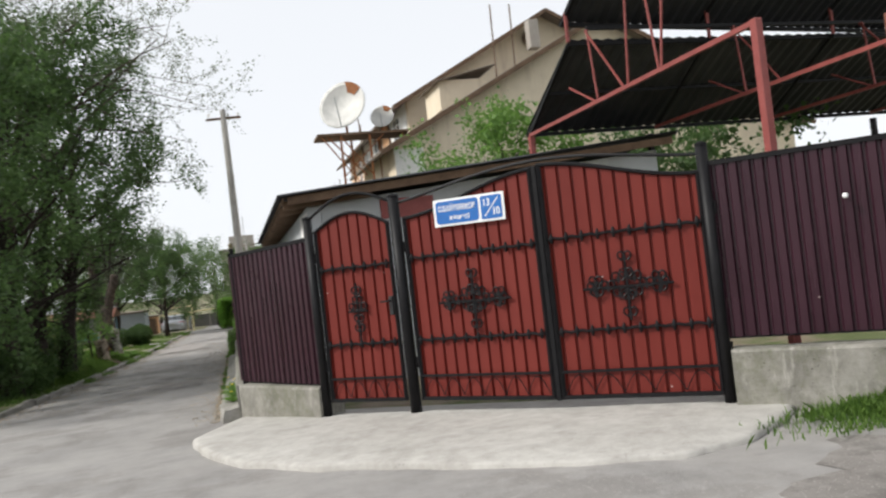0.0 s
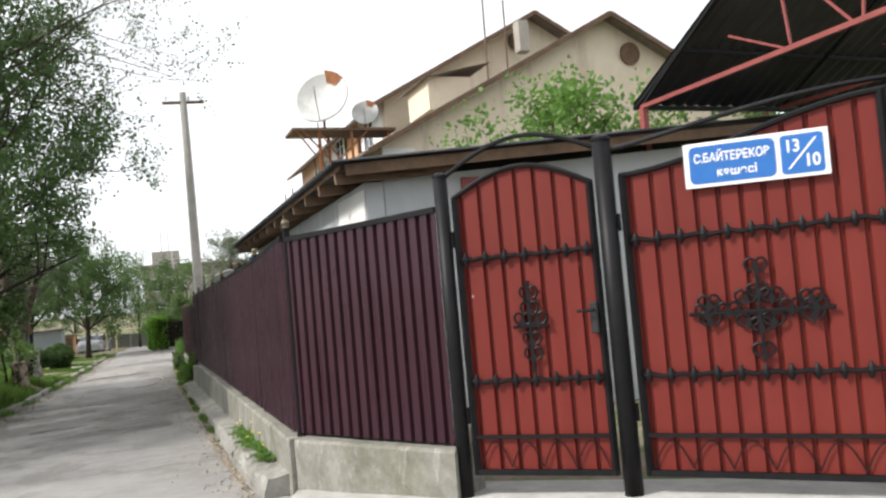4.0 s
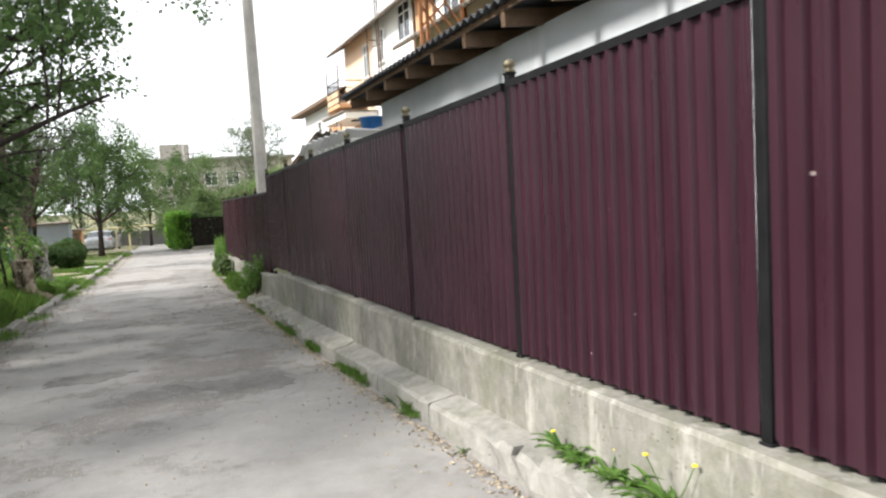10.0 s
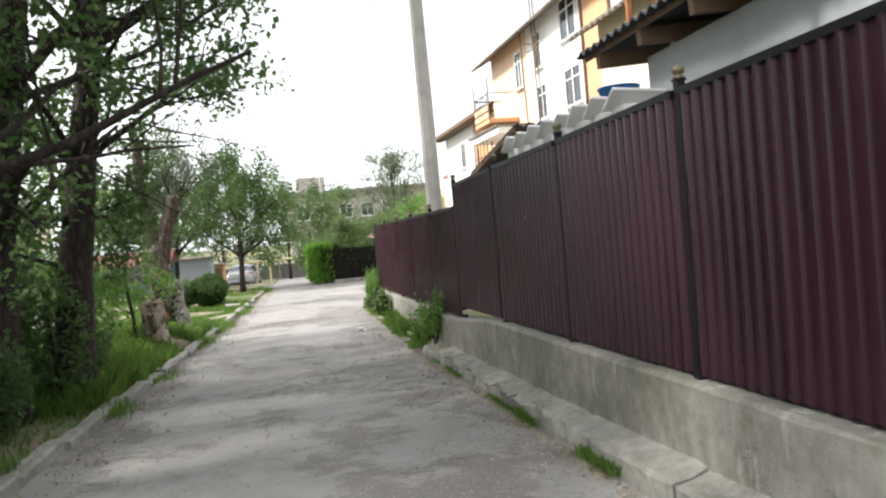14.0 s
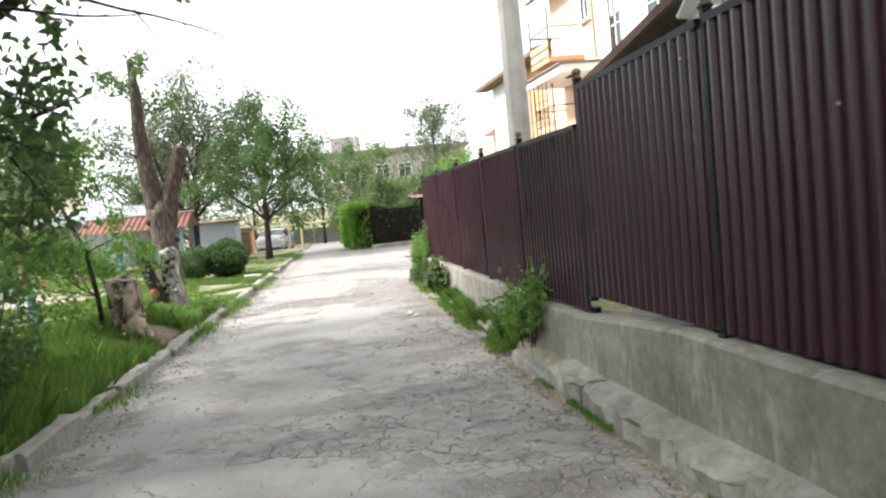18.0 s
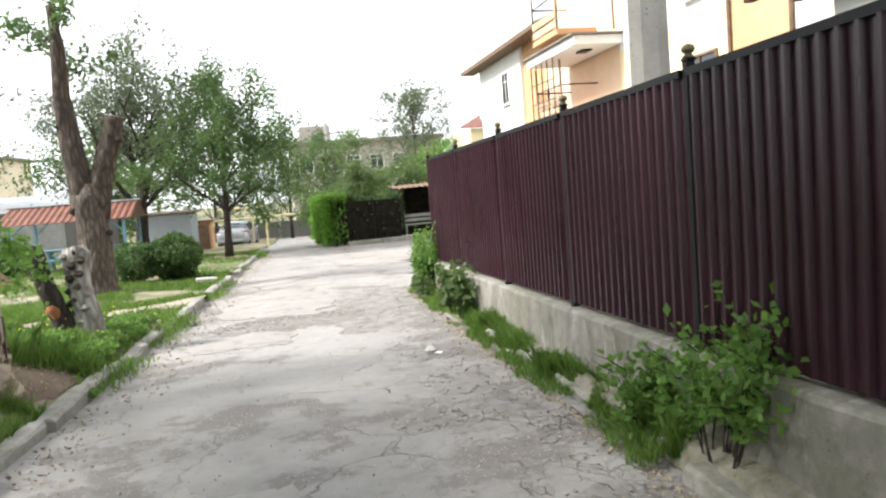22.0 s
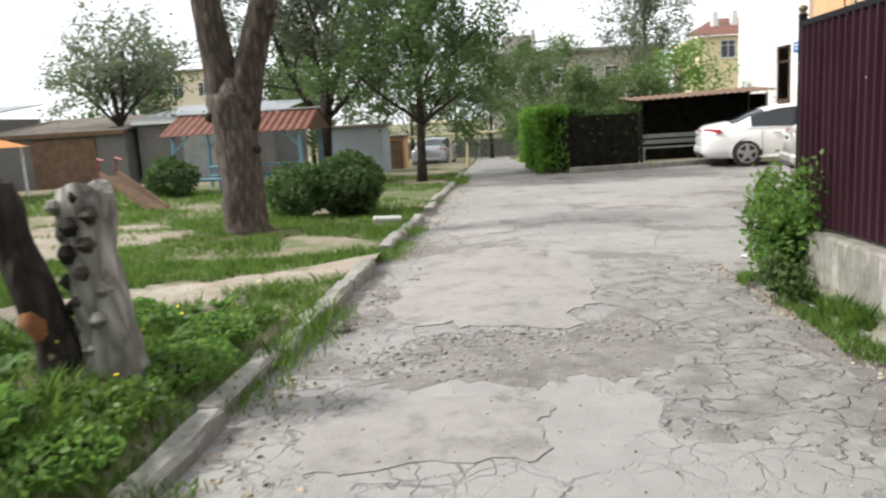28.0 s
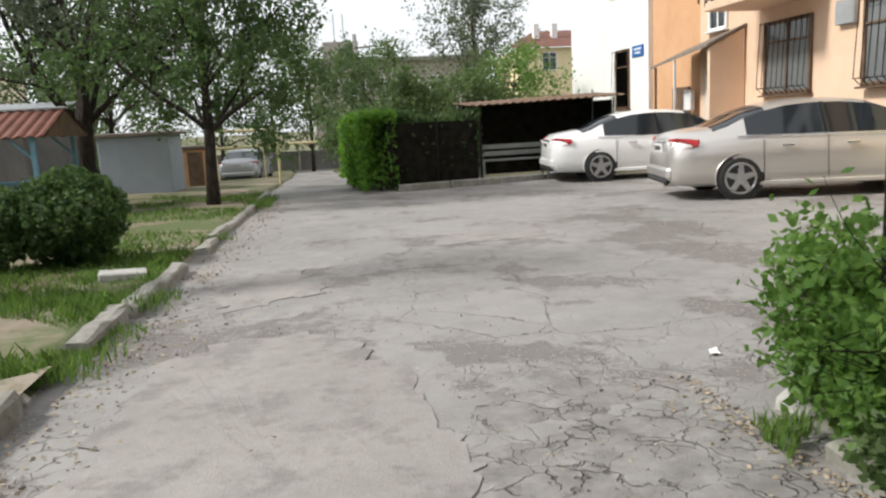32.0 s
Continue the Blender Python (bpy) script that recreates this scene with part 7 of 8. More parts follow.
def blades(name, area, count, h0, h1, w, mat, label, seed, lean=0.35):
    """Grass as single blades; area(rng, n) gives n places (x, y)."""
    rng = np.random.default_rng(seed)
    xy = area(rng, count)
    n = len(xy)
    z = np.array([gz(x, y) for x, y in xy]) - 0.02
    h = rng.uniform(h0, h1, n) * rng.uniform(0.6, 1.0, n)
    h *= np.array([min(1.35, max(0.35, 0.85 + 1.1 * noise.noise((x * 1.3, y * 1.3, 4)) + 0.4 * noise.noise((x * 4, y * 4, 9)))) for x, y in xy])
    a = rng.uniform(0, 6.283, n)
    l = rng.normal(size=(n, 2)) * lean * h[:, None]
    side = np.c_[np.cos(a), np.sin(a)] * (w * rng.uniform(0.6, 1.3, n))[:, None]
    v = np.zeros((n, 5, 3))
    v[:, 0, :2], v[:, 1, :2] = xy - side, xy + side
    v[:, 0, 2] = v[:, 1, 2] = z
    v[:, 2, :2], v[:, 3, :2] = xy + side * 0.75 + l * 0.35, xy - side * 0.75 + l * 0.35
    v[:, 2, 2] = v[:, 3, 2] = z + h * 0.6
    v[:, 4, :2], v[:, 4, 2] = xy + l, z + h
    me = bpy.data.meshes.new(name)
    me.vertices.add(5 * n)
    me.vertices.foreach_set("co", v.ravel())
    idx = (np.arange(n) * 5)[:, None] + np.array([0, 1, 2, 4, 3])[None]
    me.loops.add(5 * n)
    me.loops.foreach_set("vertex_index", idx.astype(np.int32).ravel())
    me.polygons.add(n)
    me.polygons.foreach_set("loop_start", np.arange(0, 5 * n, 5, dtype=np.int32))
    me.materials.append(mat)
    me.update(calc_edges=True)
    me.validate()
    return thing(name, me, None, label, "grass", kind="stuff")


def path_y(x):
    """Middle of the beaten footpath across the garden."""
    return float(np.interp(x, (-22, -12, -8.5, -7.0, -5.5, -3.2), (27.0, 28.2, 29.6, 30.7, 31.9, 33.6)))


def path_w(x):
    return 0.5 + 0.14 * noise.noise((x * 1.3, 2, 0)) + 0.10 * noise.noise((x * 4.1, 5, 0))


def box_area(x0, x1, y0, y1, thin=0.0, seed=0.0, freq=0.6):
    """Places in a rectangle left of the kerb, thinned by a slow noise."""
    def pick(rng, n):
        p = np.c_[rng.uniform(x0, x1, n), rng.uniform(y0, y1, n)]
        keep = [x < left_edge(y) - 0.06 and abs(y - path_y(x)) > path_w(x) and noise.noise((x * freq + seed, y * freq, seed)) > thin for x, y in p]
        return p[np.array(keep)]
    return pick


blades("grass_tall", box_area(-7.0, -3.7, 22.0, 28.2, -0.3, 1), 60000, 0.12, 0.34, 0.0046, GRASS, "tall lush spring grass by the kerb", 401)
blades("grass_mid", box_area(-8.5, -3.3, 28.2, 34.2, -0.25, 2), 60000, 0.05, 0.17, 0.006, GRASS, "green grass and weeds round the trunks", 402)
blades("grass_far", box_area(-9.5, -2.9, 35.0, 47.0, -0.12, 3), 36000, 0.05, 0.15, 0.009, GRASS, "short grass under the trees", 403)
blades("grass_bank", box_area(-7.2, -2.9, 33.4, 38.4, -0.22, 8), 30000, 0.05, 0.15, 0.006, GRASS, "grass and weeds round the pollarded tree", 411)
blades("grass_left", box_area(-8.5, -4.0, 6.0, 22.0, -0.1, 4), 20000, 0.06, 0.22, 0.007, GRASS, "shaded grass and weeds along the lane", 404)
blades("grass_garden", box_area(-16.0, -8.0, 27.0, 46.0, -0.1, 5, 0.3), 34000, 0.05, 0.16, 0.013, GRASS, "thin grass round the playground", 405)


def strip_area(y0, y1, x0, x1, thin, seed):
    def pick(rng, n):
        p = np.c_[rng.uniform(x0, x1, n), rng.uniform(y0, y1, n)]
        p[:, 0] += np.maximum(0, p[:, 1] - 23) * 0.02
        return p[np.array([noise.noise((seed, y * 0.9, x)) > thin and x - x0 - max(0, y - 23) * 0.02 > 0.13 + 0.2 * noise.noise((seed + 3, y * 1.7, 0)) + 0.08 * noise.noise((seed, y * 6, 0)) for x, y in p])]
    return pick


blades("grass_verge", strip_area(24.2, 32.2, -0.32, 0.0, -0.75, 9), 46000, 0.06, 0.27, 0.0045, GRASS, "grass growing between kerb and plinth", 406)
blades("grass_verge", strip_area(23.6, 32.3, -0.50, -0.18, -0.1, 19), 11000, 0.03, 0.12, 0.0042, GRASS, "grass tufts at the foot of the kerb", 410)
blades("grass_gate", lambda rng, n: np.c_[4.75 + rng.normal(size=n) * 0.42 + 0.0, 4.42 + rng.normal(size=n) * 0.0 + rng.uniform(-0.35, 0.35, n)] - np.c_[np.zeros(n), np.zeros(n)], 5200, 0.05, 0.17, 0.006, GRASS, "clump of grass before the gate side plinth", 407)


def kerb_tufts(rng, n):
    y = rng.uniform(21.5, 46, n)
    x = np.array([left_edge(v) for v in y]) + rng.uniform(-0.16, 0.26, n) * np.abs(rng.normal(size=n)).clip(0.3, 1.2)
    return np.c_[x, y][np.array([noise.noise((3.3, v * 0.8, 0)) > 0.02 for v in y])]


def step_tufts(rng, n):
    y = rng.uniform(10.5, 23, n)
    x = -0.275 - np.abs(rng.normal(size=n)) * 0.03
    return np.c_[x, y][np.array([noise.noise((7.3, v * 1.5, 0)) > (0.12 if v < 17.5 else -0.1) for v in y])]


blades("grass_step", step_tufts, 8000, 0.02, 0.09, 0.004, GRASS, "thin grass at the foot of the concrete step", 409)
blades("grass_kerb", kerb_tufts, 14000, 0.05, 0.17, 0.005, GRASS, "grass tufts in the gutter by the kerb", 408)


def flower_heads():
    rng = np.random.default_rng(420)
    p = np.r_[box_area(-7.0, -3.9, 22.5, 28.2, -0.3, 1)(rng, 130), box_area(-6.5, -3.9, 28.2, 32.5, -0.3, 1)(rng, 60)]
    z = np.array([gz(x, y) for x, y in p]) + rng.uniform(0.12, 0.3, len(p))
    thing("dandelion_heads", leaf_mesh("dandelion_heads", np.c_[p, z], 0.026, PETAL, rng, 0.8, 1.0), None, "small yellow dandelion heads in the grass", "flowers", kind="stuff")


flower_heads()


def weed(at, n, length, width, leaf, label, seed, flowers=0, group="weeds along the plinth"):
    """A rosette of long leaves, some with dandelion flowers."""
    rnd = random.Random(seed)
    e = empty("weed", label, "plant", at, group=group)
    s = Shape()
    for k in range(n):
        a, l, up = rnd.uniform(0, 6.28), length * rnd.uniform(0.6, 1.1), rnd.uniform(0.4, 1.1)
        d, w = Vector((math.cos(a), math.sin(a), 0)), Vector((-math.sin(a), math.cos(a), 0)) * width
        rows = []
        for j in range(5):
            f = j / 4
            c = d * l * f + Vector((0, 0, l * up * f * (1.25 - 0.75 * f)))
            ww = w * (0.35 + 1.6 * f * (1 - f)) * (1 if j < 4 else 0.1)
            rows.append([tuple(c - ww), tuple(c + Vector((0, 0, -0.004))), tuple(c + ww)])
        s.sheet(rows)
    part("leaves", s, leaf, e)
    for k in range(flowers):
        a, h = rnd.uniform(0, 6.28), length * rnd.uniform(0.7, 1.15)
        p = Vector((math.cos(a), math.sin(a), 0)) * length * 0.5
        part("stalk", Shape().tube([(0, 0, 0), tuple(p * 0.6 + Vector((0, 0, h * 0.6))), tuple(p + Vector((0, 0, h)))], 0.0025, 4), leaf, e)
        part("flower", Shape().lathe([(0.004, -0.006), (0.013, 0.0), (0.012, 0.004), (0.004, 0.006)], Matrix.Translation(p + Vector((0, 0, h))), 9), PETAL, e, "yellow dandelion flower")
    return e


_r = random.Random(77)
for k in range(16):
    y = 10.5 + 0.16 * k + _r.uniform(-0.05, 0.05)
    weed((-0.09 + _r.uniform(-0.05, 0.03), y, ground_z(y) + 0.175), 24, _r.uniform(0.13, 0.23), 0.014, LEAF_BRIGHT, "dandelion clump with yellow flowers by the plinth" if k % 3 == 0 else "leafy dandelion clump by the plinth", 500 + k, 2 if k % 3 == 0 else 0)
for k in range(7):
    y = 13.6 + 2.9 * _r.random() * k / 3
    weed((-0.29, y, ground_z(y)), 9, 0.08, 0.009, LEAF_MID, "small weed at the kerb foot", 530 + k)
for k in range(190):
    x, y = -3.95 - 2.6 * _r.random(), 26.9 + 6.0 * _r.random()
    if abs(y - path_y(x)) < 0.8 or (x > -4.5 and y < 28.0):
        continue
    weed((x, y, gz(x, y)), 18, _r.uniform(0.09, 0.19), 0.02, LEAF_BRIGHT if k % 3 else LEAF_MID, "broad-leaved weed in the grass", 550 + k, 1 if k % 7 == 0 else 0, "weeds in the garden")
# ---------------------------------------------------------------- utility pole
pole = empty("utility_pole", "tall grey concrete utility pole behind the fence", "utility pole", (0.36, 25.25, -0.75))
s = Shape()
s.tube([(0, 0, 0), (0.0, 0, 3.0), (-0.02, 0, 5.5), (-0.05, 0, 8.0)], [0.135, 0.125, 0.11, 0.09], 8)
part("shaft", s, POLE, pole)
part("crossarm", Shape().bar((-0.6, 0, 7.7), (0.5, 0.0, 7.75), 0.07), WOOD, pole)
for x in (-0.5, 0.1, 0.42):
    part("insulator", Shape().lathe([(0.02, 0), (0.045, 0.04), (0.03, 0.07), (0.04, 0.1), (0.015, 0.13)], Matrix.Translation((x, 0, 7.78)), 9), WHITE_PAINT, pole)
far_pole = empty("utility_pole", "far concrete pole with a crossarm", "utility pole", (2.1, 82, ground_z(82)))
part("shaft", Shape().tube([(0, 0, -0.2), (-0.3, 0, 8.7)], [0.2, 0.13], 8), POLE, far_pole)
part("crossarm", Shape().bar((-1.4, 0, 7.7), (1.0, 0, 7.9), 0.10), WOOD, far_pole)


# ---------------------------------------------------------------- cars
def car(name, at, turn, paint, label, z_scale=1.0):
    """A four-door saloon, nose to +x; its body is one lofted skin cut into panels and panes."""
    e = empty(name, label, "car", at, turn)
    X = [-2.40, -2.36, -2.25, -2.05, -1.75, -1.55, -1.30, -1.00, -0.70, -0.30, 0.10, 0.45, 0.80, 1.05, 1.30, 1.60, 1.90, 2.15, 2.32, 2.40]
    top = [0.72, 0.92, 1.02, 1.06, 1.10, 1.16, 1.28, 1.38, 1.44, 1.465, 1.46, 1.42, 1.30, 1.14, 0.98, 0.94, 0.89, 0.82, 0.72, 0.58]
    belt = [0.66, 0.80, 0.86, 0.90, 0.93, 0.935, 0.94, 0.935, 0.93, 0.92, 0.915, 0.91, 0.905, 0.90, 0.90, 0.86, 0.82, 0.76, 0.66, 0.52]
    half = [0.60, 0.74, 0.83, 0.87, 0.895, 0.90, 0.905, 0.905, 0.905, 0.905, 0.905, 0.905, 0.905, 0.90, 0.895, 0.885, 0.865, 0.82, 0.74, 0.60]
    low = [0.36, 0.28, 0.24, 0.22, 0.21, 0.2, 0.2, 0.19, 0.19, 0.19, 0.19, 0.19, 0.19, 0.19, 0.2, 0.2, 0.2, 0.21, 0.23, 0.30]

    def ring(i):
        h, b, w, l = top[i], belt[i], half[i], low[i]
        cab = h - b > 0.10
        in1 = w * 0.93 if cab else w * 0.97
        edge = max(0.66, w - 0.26) if cab else w * 0.86
        half_ring = [(0.0, l), (w * 0.80, l), (w * 0.965, l + 0.07), (w, l + 0.22), (w * 1.005, (l + b) / 2 + 0.08), (w * 0.985, b - 0.03), (in1, b + (0.02 if cab else (h - b) * 0.4)), (edge + 0.03, h - 0.07 if cab else h - 0.02), (edge - 0.05, h - 0.025 if cab else h - 0.008), (edge * 0.5, h + (0.0 if cab else 0.004)), (0.0, h + 0.01)]
        return [(X[i], y, z * z_scale) for y, z in half_ring]

    cells = {"body": [], "side_window": [], "rear_window": [], "windscreen": []}
    for i in range(len(X) - 1):
        a, b = ring(i), ring(i + 1)
        for j in range(10):
            kind = "body"
            if j == 6 and 6 <= i <= 12:
                kind = "side_window"
            if j in (7, 8, 9) and i in (4, 5, 6):
                kind = "rear_window"
            if j in (7, 8, 9) and i in (11, 12, 13):
                kind = "windscreen"
            for sg in (1, -1):
                q = [a[j], a[j + 1], b[j + 1], b[j]]
                q = [(x, y * sg, z) for x, y, z in q]
                cells[kind].append(q[::-1] if sg > 0 else q)
    for end in (0, len(X) - 1):
        r = ring(end)
        loop = r + [(x, -y, z) for x, y, z in r[-2:0:-1]]
        cells["body"].append(loop[::-1] if end == 0 else loop)
    for kind, quads in cells.items():
        bm = bmesh.new()
        for q in quads:
            bm.faces.new([bm.verts.new(p) for p in q])
        bmesh.ops.remove_doubles(bm, verts=bm.verts, dist=0.002)
        bmesh.ops.recalc_face_normals(bm, faces=bm.faces)
        if kind == "body":
            bmesh.ops.smooth_vert(bm, verts=bm.verts, factor=0.25, use_axis_x=False, use_axis_y=False, use_axis_z=False)
        me = bpy.data.meshes.new(kind)
        bm.to_mesh(me)
        bm.free()
        me.shade_smooth()
        me.materials.append(paint if kind == "body" else GLASS)
        part(kind, me, None, e)
    for sg in (1, -1):
        y = sg * 0.915
        part("pillar", Shape().bar((-0.12, sg * 0.868, 0.94 * z_scale), (-0.18, sg * 0.70, 1.40 * z_scale), 0.05, 0.02), TRIM_BLACK, e)
        for x in (-1.05, -0.12, 0.86):
            part("door_seam", Shape().bar((x, y, 0.30), (x - 0.02, sg * 0.905, 0.90), 0.006, 0.008), TRIM_BLACK, e)
        part("sill_strip", Shape().box(0, sg * 0.885, 0.245, 2.9, 0.05, 0.07, b=0.015), paint, e)
        for x in (-0.72, 0.22):
            part("door_handle", Shape().box(x, sg * 0.925, 0.80 * z_scale, 0.19, 0.03, 0.035, b=0.01), CHROME, e)
        part("window_trim", Shape().tube([(-1.45, sg * 0.892, 0.945), (0.0, sg * 0.893, 0.932), (1.05, sg * 0.884, 0.918)], 0.012, 6), CHROME, e)
        mirror = part("door_mirror", Shape().box(0.88, sg * 0.99, 1.0 * z_scale, 0.12, 0.2, 0.13, b=0.035), paint, e)
        part("tail_lamp", Shape().prism([(-2.33, sg * 0.50, 0.80), (-2.29, sg * 0.76, 0.78), (-2.00, sg * 0.885, 0.84), (-1.99, sg * 0.875, 0.93), (-2.27, sg * 0.74, 0.96), (-2.33, sg * 0.50, 0.94)][::sg], (-0.03, sg * 0.025, 0)), LAMP_RED, e, "red tail lamp")
        part("lamp_lens", Shape().box(-2.375, sg * 0.60, 0.87, 0.02, 0.12, 0.06, b=0.008), WHITE_PAINT, e)
        part("head_lamp", Shape().box(2.22, sg * 0.68, 0.68, 0.22, 0.22, 0.12, pose(0, 0, 0, 0, 0, 0), 0.03), GLASS, e)
        for x in (-1.40, 1.38):
            part("wheel_arch", Shape().tube([(x + 0.365 * math.cos(a), sg * 0.895, 0.335 + 0.365 * math.sin(a)) for a in np.linspace(-0.25, 3.39, 25)], 0.011, 6), paint, e)
            # flat black disc painted as the shade inside the wheel arch
            part("arch_gap", Shape().lathe([(0.355, 0.0), (0.355, 0.012)], pose(x, sg * 0.893, 0.335, -90 * sg, 0, 0), 28), TRIM_BLACK, e)
            wheel = part("wheel", Shape().lathe([(0.20, -0.1), (0.29, -0.11), (0.325, -0.08), (0.332, 0.0), (0.325, 0.055), (0.29, 0.08), (0.238, 0.078), (0.23, 0.072), (0.05, 0.071)], pose(x, sg * 0.84, 0.332, -90 * sg, 0, 0), 32), TYRE, e, "black tyre", smooth=True)
            part("rim", Shape().lathe([(0.20, 0.072), (0.236, 0.074), (0.236, 0.09), (0.222, 0.094), (0.214, 0.078), (0.02, 0.0765)], pose(x, sg * 0.84, 0.332, -90 * sg, 0, 0), 28), ALLOY, wheel, "silver alloy rim")
            # black disc behind the spokes, the rim's inner shade as colour
            part("rim_shade", Shape().lathe([(0.205, 0.0775), (0.205, 0.0785)], pose(x, sg * 0.84, 0.332, -90 * sg, 0, 0), 24), TRIM_BLACK, wheel)
            for k in range(5):
                m = pose(x, sg * 0.84, 0.332, -90 * sg, 0, 0) @ pose(0, 0, 0, 0, 0, 72 * k + 18)
                part("spoke", Shape().prism([(0.03, -0.05, 0.079), (0.21, -0.032, 0.079), (0.21, 0.032, 0.079), (0.03, 0.05, 0.079)], (0, 0, 0.016), m), ALLOY, wheel)
            part("hub", Shape().lathe([(0.06, 0.078), (0.055, 0.1), (0.02, 0.104)], pose(x, sg * 0.84, 0.332, -90 * sg, 0, 0), 14), ALLOY, wheel)
    part("rear_bumper", Shape().box(-2.38, 0, 0.42, 0.12, 1.42, 0.20, b=0.05), paint, e)
    part("bumper_insert", Shape().box(-2.40, 0, 0.30, 0.10, 1.20, 0.08, b=0.03), TRIM_BLACK, e)
    part("boot_seam", Shape().bar((-2.385, -0.62, 0.70), (-2.385, 0.62, 0.70), 0.008, 0.008), TRIM_BLACK, e)
    part("number_plate", Shape().box(-2.40, 0, 0.80, 0.02, 0.50, 0.13, b=0.004), PLATE, e, "white number plate")
    for k in range(6):
        part("plate_mark", Shape().box(-2.413, -0.17 + 0.068 * k, 0.80, 0.003, 0.038, 0.075), TRIM_BLACK, e)
    part("chrome_strip", Shape().box(-2.38, 0, 0.895, 0.03, 0.75, 0.03, b=0.008), CHROME, e)
    part("exhaust", Shape().tube([(-2.42, -0.45, 0.24), (-2.2, -0.45, 0.24)], 0.035, 10), CHROME, e)
    return e


car("saloon_car", (5.98, 40.45, ground_z(40.4)), -13, CAR_SILVER, "silver-beige saloon car parked by the house")
car("saloon_car", (5.68, 45.42, ground_z(45.4)), -8, CAR_WHITE, "white saloon car parked before the shelter")
car("saloon_car", (-4.75, 66.5, ground_z(66.5)), 84, CAR_GREY, "silver car parked under the far trees")

# ---------------------------------------------------------------- shelter, bench and netting fence
sh = empty("bench_shelter", "dark lean-to shelter with a thin corrugated roof", "shelter", (2.0, 47.3, -0.88))
part("roof", corrugated((-0.15, -0.55, 1.74), (3.75, -0.35, 1.84), (-0.15, 1.6, 1.86), 0.2, 0.02), WOOD, sh, "rusty brown corrugated roof")
for x, y, z in ((0.05, 0, 1.75), (3.6, 0.1, 1.8), (0.05, 1.45, 2.0), (3.6, 1.5, 2.05)):
    part("post", Shape().tube([(x - 0.03, y, 0), (x, y, z)], 0.03, 8), WHITE_PAINT if x < 1 and y < 1 else BENCH_GREY, sh)
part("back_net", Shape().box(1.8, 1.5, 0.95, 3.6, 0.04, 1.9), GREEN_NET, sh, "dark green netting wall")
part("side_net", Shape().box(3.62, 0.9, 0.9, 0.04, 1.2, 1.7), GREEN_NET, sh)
bench = empty("bench", "grey park bench with slatted seat and back", "bench", (2.95, 47.15, -0.88), 3)
for k in range(3):
    part("seat_slat", Shape().box(0, -0.13 + 0.13 * k, 0.45, 1.75, 0.10, 0.035, b=0.008), BENCH_GREY, bench)
for k in range(2):
    part("back_slat", Shape().box(0, 0.25, 0.62 + 0.16 * k, 1.75, 0.03, 0.11, pose(0, 0, 0, -6, 0, 0), 0.008), BENCH_GREY, bench)
for x in (-0.8, 0.8):
    for y, z in ((-0.17, 0.43), (0.2, 0.85)):
        part("leg", Shape().bar((x, y, 0), (x, y + (0.05 if y > 0 else 0), z), 0.05), BENCH_GREY, bench)
    part("cross_rail", Shape().bar((x, -0.17, 0.41), (x, 0.2, 0.41), 0.045), BENCH_GREY, bench)
nf = empty("net_fence", "fence of dark green netting beside the hedge", "fence", (-0.1, 45.9, -0.88))
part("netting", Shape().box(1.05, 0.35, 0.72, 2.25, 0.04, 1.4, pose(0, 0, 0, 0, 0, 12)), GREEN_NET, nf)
for k in range(3):
    part("post", Shape().tube([(0.0 + 1.05 * k, 0.10 + 0.24 * k, 0), (0.0 + 1.05 * k, 0.10 + 0.24 * k, 1.5)], 0.03, 7), BLACK, nf)
for k in range(4):
    kb = thing("kerb_piece", Shape().box(0, 0, 0.0, 1.15, 0.14, 0.22, b=0.025), KERB, "short concrete kerb stone before the hedge", "kerb", pose(0.55 + 1.15 * k, 45.75 + 0.22 * k, -0.86, 0, 0, 11), group="kerb before the hedge")

# ---------------------------------------------------------------- garden: gazebo, slide, swings, garages
gb = empty("gazebo", "open wooden gazebo with a rust-red sheet roof", "gazebo", (-7.95, 44.6, -0.86))
part("roof", corrugated((-1.75, -1.3, 1.50), (1.75, -1.3, 1.50), (-1.75, 0.05, 1.98), 0.18, 0.02), RUST_ROOF, gb, "rust-red corrugated sheets")
part("roof", corrugated((-1.75, 1.4, 1.50), (1.75, 1.4, 1.50), (-1.75, 0.05, 1.98), 0.18, 0.02), RUST_ROOF, gb)
part("ridge_cap", Shape().box(0, 0.05, 2.0, 3.6, 0.2, 0.04, b=0.01), TIN, gb, "pale tin ridge cap")
part("gable_board", Shape().prism([(1.7, -1.25, 1.48), (1.7, 1.35, 1.48), (1.7, 0.05, 1.95)], (0.04, 0, 0)), WOOD, gb)
for x in (-1.5, 1.5):
    for y in (-1.1, 1.2):
        part("post", Shape().box(x, y, 0.78, 0.08, 0.08, 1.56, b=0.008), BLUE_PAINT, gb, "faded blue post")
        part("brace", Shape().bar((x, y, 1.1), (x - math.copysign(0.4, x), y, 1.5), 0.04), BLUE_PAINT, gb)
for y in (-0.7, 0.8):
    part("bench_seat", Shape().box(0, y, 0.42, 2.7, 0.3, 0.05, b=0.01), BLUE_PAINT, gb)
part("table_top", Shape().box(0, 0.05, 0.68, 2.2, 0.55, 0.05, b=0.01), BLUE_PAINT, gb)
part("table_leg", Shape().box(-0.8, 0.05, 0.33, 0.08, 0.4, 0.66), BLUE_PAINT, gb)
part("table_leg", Shape().box(0.8, 0.05, 0.33, 0.08, 0.4, 0.66), BLUE_PAINT, gb)
